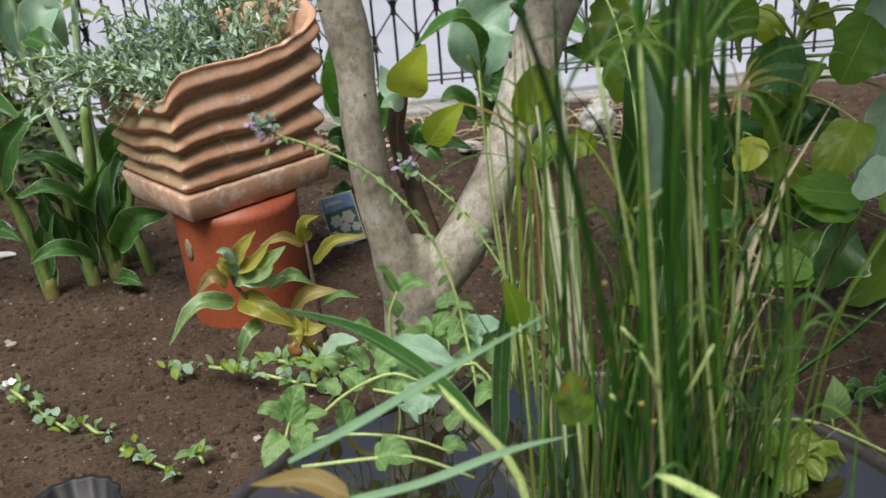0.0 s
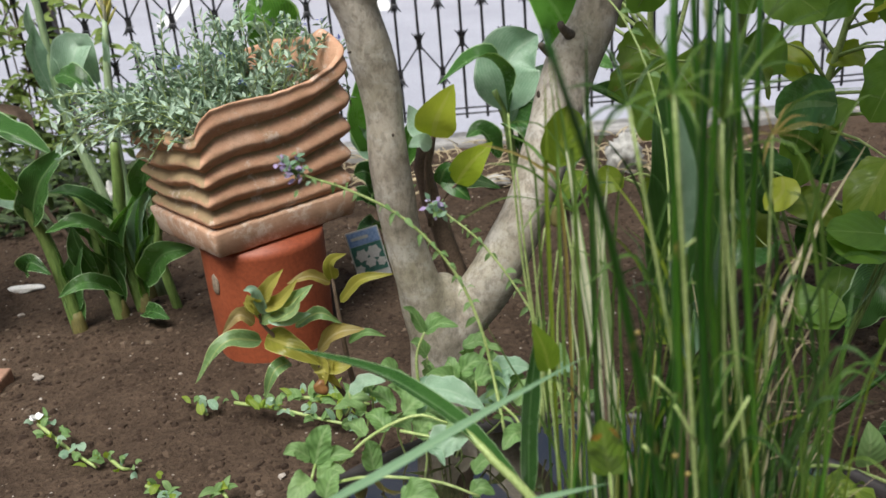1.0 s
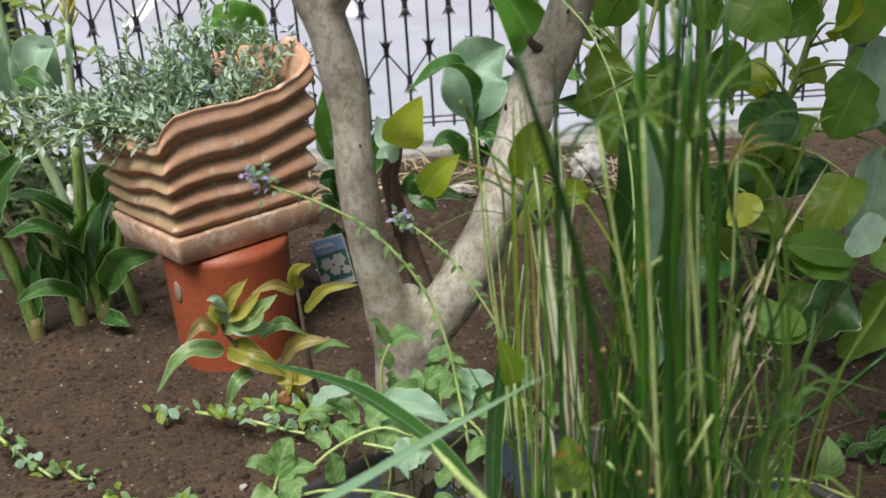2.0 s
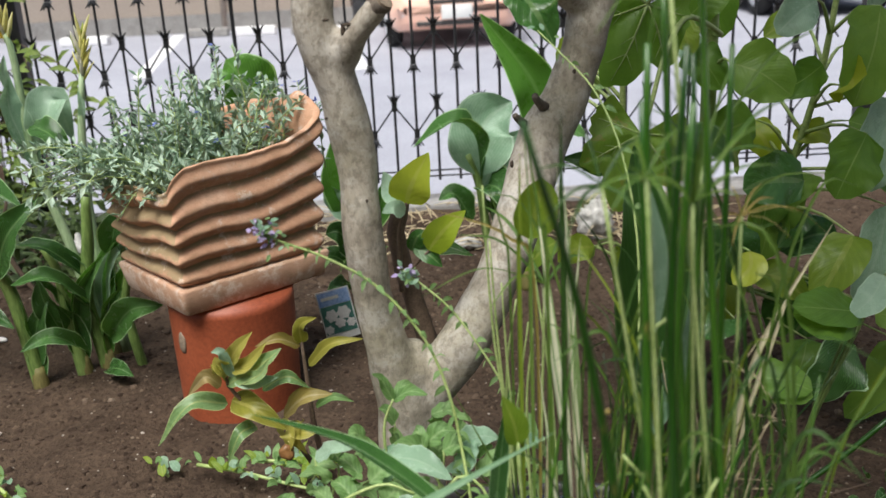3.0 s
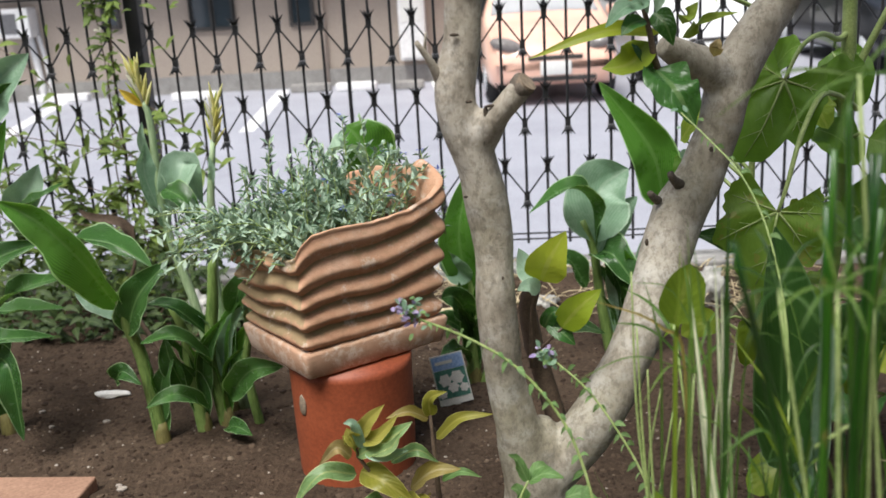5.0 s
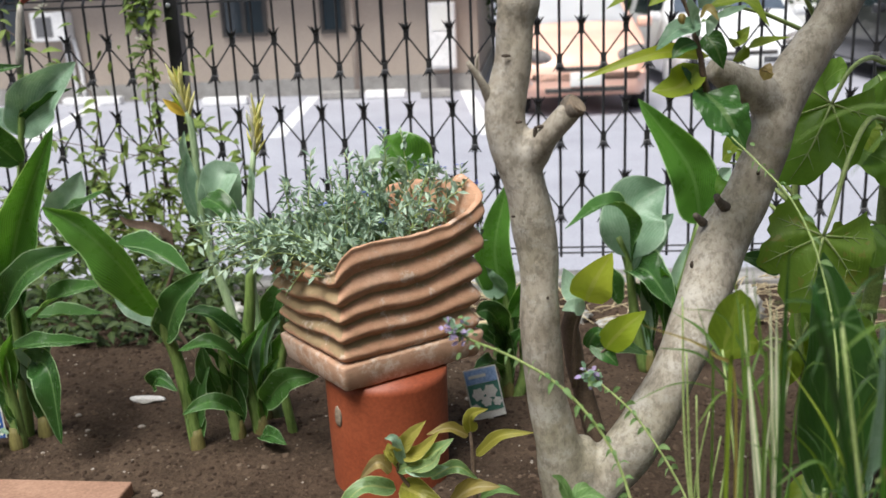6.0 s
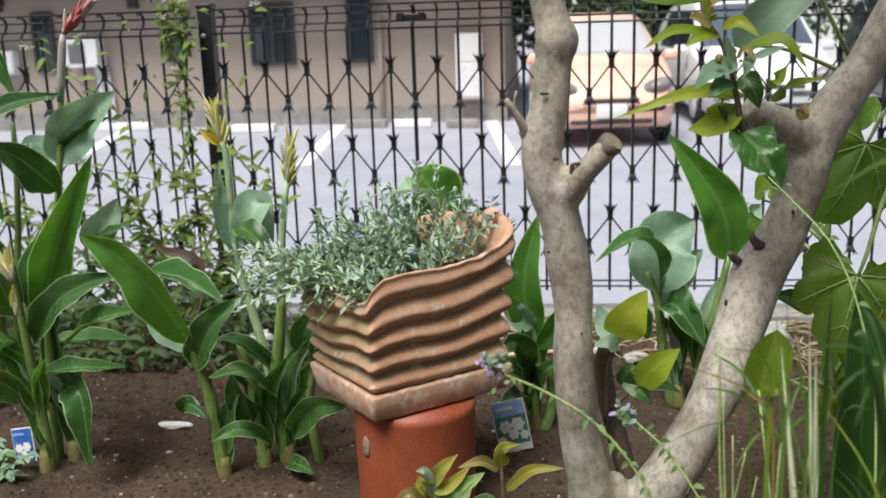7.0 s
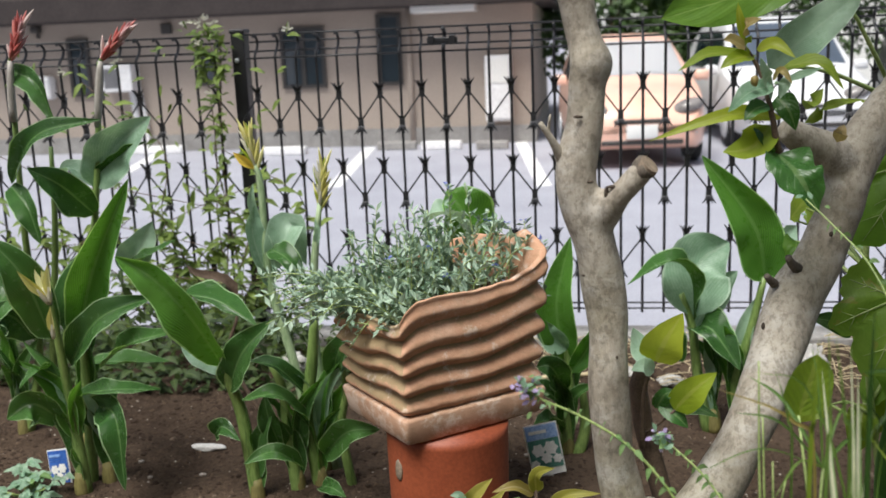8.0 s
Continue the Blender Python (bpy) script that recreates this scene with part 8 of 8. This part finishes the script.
# ---- picture tags stuck in the soil ----
def tag_card(at, turn, lean, label, half, tall, head, scene_tone=None):
    """A printed card on a spike: coloured header, dark picture with white flowers, pale lower border."""
    t = thing("plant_tag", at, label, "plant tag", "plant tags")
    m = pose(*at, lean, -10, turn)

    def piece(nm, x0, x1, z0, z1, front, mat, lab=""):
        return part(nm, box(bmesh.new(), (x0, front, z0), (x1, front + 0.0008, z1), 0.0, m), mat, t, lab, False)

    card = part("card", box(bmesh.new(), (-half, 0, 0), (half, 0.0014, tall), 0.0006, m), M_CARDWHITE, t, "printed picture with a white border", False)
    piece("picture", -half + 0.002, half - 0.002, tall * 0.14, tall * 0.7, -0.0012, scene_tone or M_CARDGREEN, "dark printed picture")
    piece("header", -half + 0.002, half - 0.002, tall * 0.705, tall - 0.002, -0.0012, head, "blue printed header")
    piece("caption", -half * 0.75, half * 0.3, tall * 0.82, tall * 0.88, -0.0022, M_CARDBLUE if scene_tone else M_CARDWHITE)
    piece("spike", -0.006, 0.006, -0.06, tall * 0.3, 0.0018, M_CARDWHITE)
    k = half / 0.03
    for fx, fz, size in ((-0.011, 0.5, 0.0125), (0.011, 0.52, 0.0135), (0.001, 0.34, 0.0105), (0.02, 0.3, 0.009), (-0.021, 0.24, 0.009)):
        for j in range(6):
            a = j * 1.047 + fx * 90
            c = Vector((fx * k, -0.0026 - 0.00012 * j, fz * tall))
            d = Vector((math.cos(a), 0, math.sin(a))) * size * k
            bm = blade(bmesh.new(), (c, c + d * 0.5, c + d), size * k * 0.85, "round", face=(0, -1, 0), across=2, along=4, cup=0, wavy=0)
            bm.transform(m)
            part("printed_petal", bm, M_CARDWHITE, card)


tag_card((-0.319, 1.645, SOIL + 0.006), 8, -14, "plant tag with a picture of white flowers in the soil", 0.0285, 0.087, M_CARDBLUE)
tag_card((-1.166, 1.588, SOIL - 0.014), -6, -10, "deep blue plant tag with a white flower beside a canna", 0.021, 0.07, M_CARDDEEP, M_CARDDEEP)

# ---- loose things on the soil ----
def ground_thing(name, bm, x, y, mat, label, category, group="", sink=0.3):
    zs = [v.co.z for v in bm.verts]
    bm.transform(Matrix.Translation((x, y, soil_z(x, y) - min(zs) * (1 - sink))))
    return tagged(part(name, bm, mat, smooth=name != "pebble"), label, category, group)


ground_thing("stone", stone_bm((0.033, 0.011, 0.007), 1.7, detail=3), -0.955, 1.735, M_WHITE_STONE, "long flat white stone lying on the soil", "stone")
for k, (x, y, s) in enumerate(((-1.016, 1.615, 0.165), (-1.058, 1.671, 0.165), (-0.925, 1.63, 0.165), (-0.812, 1.395, 0.165), (-0.804, 1.382, 0.165), (-0.804, 1.388, 0.165), (-0.411, 1.105, 0.165), (-0.362, 1.732, 0.165))):
    ground_thing("pebble", stone_bm((0.0055 + 0.0015 * (k % 3), 0.0048, 0.0035), k + 3.3, detail=1), x, y, M_PEBBLE, "small pale grey pebble on the soil", "pebble", "pebbles on the bed")
tile = thing("paving_tile", (-0.894, 1.328, 0.19), "square dusty terracotta paving tile on the soil", "tile")
tc = Vector((-0.845, 1.399, 0.185))
bm = box(bmesh.new(), (-0.3, -0.3, 0.0), (0.0, 0.0, 0.03), 0.003)
bm.transform(Matrix.Translation((tc.x, tc.y, SOIL - 0.008)) @ Matrix.Rotation(radians(-2), 4, "Z"))
part("slab", bm, M_TILE, tile, smooth=False)
pot = thing("plant_pot", (-0.573, 0.957, 0.2), "black plastic plant pot with a scalloped rim", "plant pot")
pcx, pcy, _ = (-0.566, 0.934, 0.2)
bm = bmesh.new()
rs = []
for r, z in ((0.03, SOIL - 0.01), (0.042, 0.215), (0.046, 0.22), (0.046, 0.224), (0.041, 0.222), (0.032, SOIL + 0.01)):
    rs.append([bm.verts.new((pcx + (r + (0.0018 if z > 0.21 else 0) * math.sin(a * 14)) * math.cos(a), pcy + (r + (0.0018 if z > 0.21 else 0) * math.sin(a * 14)) * math.sin(a), z)) for a in np.linspace(0, 2 * math.pi, 85)[:-1]])
for a, b in zip(rs, rs[1:]):
    for j in range(84):
        bm.faces.new((a[j], a[(j + 1) % 84], b[(j + 1) % 84], b[j]))
bm.faces.new(rs[-1])
part("pot", bm, M_PLASTIC, pot)


# creeping weeds
def weed(line, count, label, bloom=False):
    w = thing("weed", line[0], label, "weed", "weeds on the bed")
    stem(w, line, [0.0028, 0.002], M_STEM, "stem", 6, 10)
    pts = glide(line, 20)
    for k in range(count):
        p = pts[rng.randrange(20)] + Vector((rng.gauss(0, 0.007), rng.gauss(0, 0.007), 0.002))
        d = Vector((rng.gauss(0, 1), rng.gauss(0, 0.8), rng.uniform(-0.1, 1.1))).normalized() * rng.uniform(0.008, 0.026)
        leaf(w, (p, p + d * 0.5 + Vector((0, 0, 0.003)), p + d), rng.uniform(0.005, 0.012), rng.choice((M_MINT, M_MINT, M_CANNA_PALE, M_SHOOT)), "ovate", along=6)
    if bloom:
        for k in range(8):
            d = Vector((rng.gauss(0, 1), rng.gauss(-0.3, 0.6), rng.uniform(0.3, 1))).normalized() * 0.01
            p = Vector(line[0]) + Vector((0, 0, 0.008))
            leaf(w, (p, p + d * 0.5, p + d), 0.007, M_CARDWHITE, "round", "petal", along=4)


weed([(-0.742, 1.227, 0.19), (-0.689, 1.174, 0.185), (-0.642, 1.139, 0.175)], 26, "creeping weed with small white flowers on the soil", True)
weed([(-0.563, 1.078, 0.185), (-0.53, 1.059, 0.18), (-0.488, 1.037, 0.172)], 18, "creeping green weed on the soil")
weed([(-0.476, 1.067, 0.18), (-0.468, 1.057, 0.178), (-0.465, 1.054, 0.172)], 8, "tiny green weed on the soil")
weed([(-0.626, 1.147, 0.18), (-0.608, 1.129, 0.178), (-0.6, 1.133, 0.172)], 8, "tiny pale weed on the soil")
weed([(-0.487, 1.239, 0.19), (-0.425, 1.214, 0.19), (-0.359, 1.192, 0.18), (-0.315, 1.179, 0.175)], 44, "spreading pale green weed behind the basin")
weed([(-0.41, 1.223, 0.2), (-0.358, 1.214, 0.2), (-0.308, 1.208, 0.19)], 40, "spreading pale green weed behind the basin")
weed([(-0.538, 1.257, 0.18), (-0.531, 1.245, 0.178), (-0.527, 1.244, 0.172)], 9, "tiny green weed on the soil")

lob = thing("lobed_plant", (-1.2, 1.53, SOIL), "low plant with pale variegated lobed leaves", "plant")
for k in range(24):
    p = Vector((-1.2 + rng.gauss(0, 0.032), 1.535 + rng.gauss(0, 0.028), SOIL + rng.uniform(0.004, 0.034)))
    d = Vector((rng.gauss(0.1, 0.8), rng.gauss(-0.5, 0.5), rng.gauss(0.0, 0.15))).normalized() * rng.uniform(0.026, 0.042)
    for turn in (-0.7, 0.0, 0.7):
        q = Matrix.Rotation(turn, 3, "Z") @ d * (1.0 if turn == 0.0 else 0.7)
        leaf(lob, (p, p + q * 0.5 + Vector((0, 0, 0.004)), p + q), 0.014, rng.choice((M_CANNA_PALE, M_MINT, M_CANNA_PALE)) if turn == 0.0 else M_CANNA_PALE, "toothed", "lobe", along=8, wavy=0.25, face=(0.1, -0.3, 0.95))
    stem(lob, [(-1.2, 1.535, SOIL - 0.005), p], [0.0015, 0.001], M_STEM, "stem", 5, 4)

# crumbs and grit over the bed
grit, crumbs = bmesh.new(), bmesh.new()


def crumb(bm, x, y, s):
    """A rounded clod of eight to a dozen facets, half sunk in the soil."""
    z = soil_z(x, y)
    top = bm.verts.new((x + s * rng.uniform(-0.2, 0.2), y + s * rng.uniform(-0.2, 0.2), z + s * rng.uniform(0.3, 0.65)))
    a0, n = rng.uniform(0, 6.28), 6
    up = [bm.verts.new((x + s * 0.7 * math.cos(a0 + j * 6.283 / n) * rng.uniform(0.5, 1.3), y + s * 0.7 * math.sin(a0 + j * 6.283 / n) * rng.uniform(0.5, 1.3), z + s * rng.uniform(0.1, 0.45))) for j in range(n)]
    lo = [bm.verts.new((x + s * math.cos(a0 + j * 6.283 / n) * rng.uniform(0.8, 1.15), y + s * math.sin(a0 + j * 6.283 / n) * rng.uniform(0.8, 1.15), z - s * 0.3)) for j in range(n)]
    for j in range(n):
        k = (j + 1) % n
        bm.faces.new((top, up[j], up[k]))
        bm.faces.new((up[j], lo[j], lo[k], up[k]))


for k in range(44000):
    x, y = rng.uniform(-1.9, 0.9), rng.uniform(0.75, 2.3)
    crumb(crumbs, x, y, min(0.0085, 0.0012 + rng.expovariate(600)))
for k in range(1500):
    x, y = rng.uniform(-1.7, 0.8), rng.uniform(0.85, 2.2)
    crumb(grit, x, y, min(0.0036, 0.0008 + rng.expovariate(1100)))
tagged(part("soil_crumbs", crumbs, M_CLOD, smooth=False), "loose crumbs of brown soil over the bed", "soil", kind="stuff")
tagged(part("grit", grit, M_PEBBLE, smooth=False), "pale grit scattered over the soil", "grit", kind="stuff")
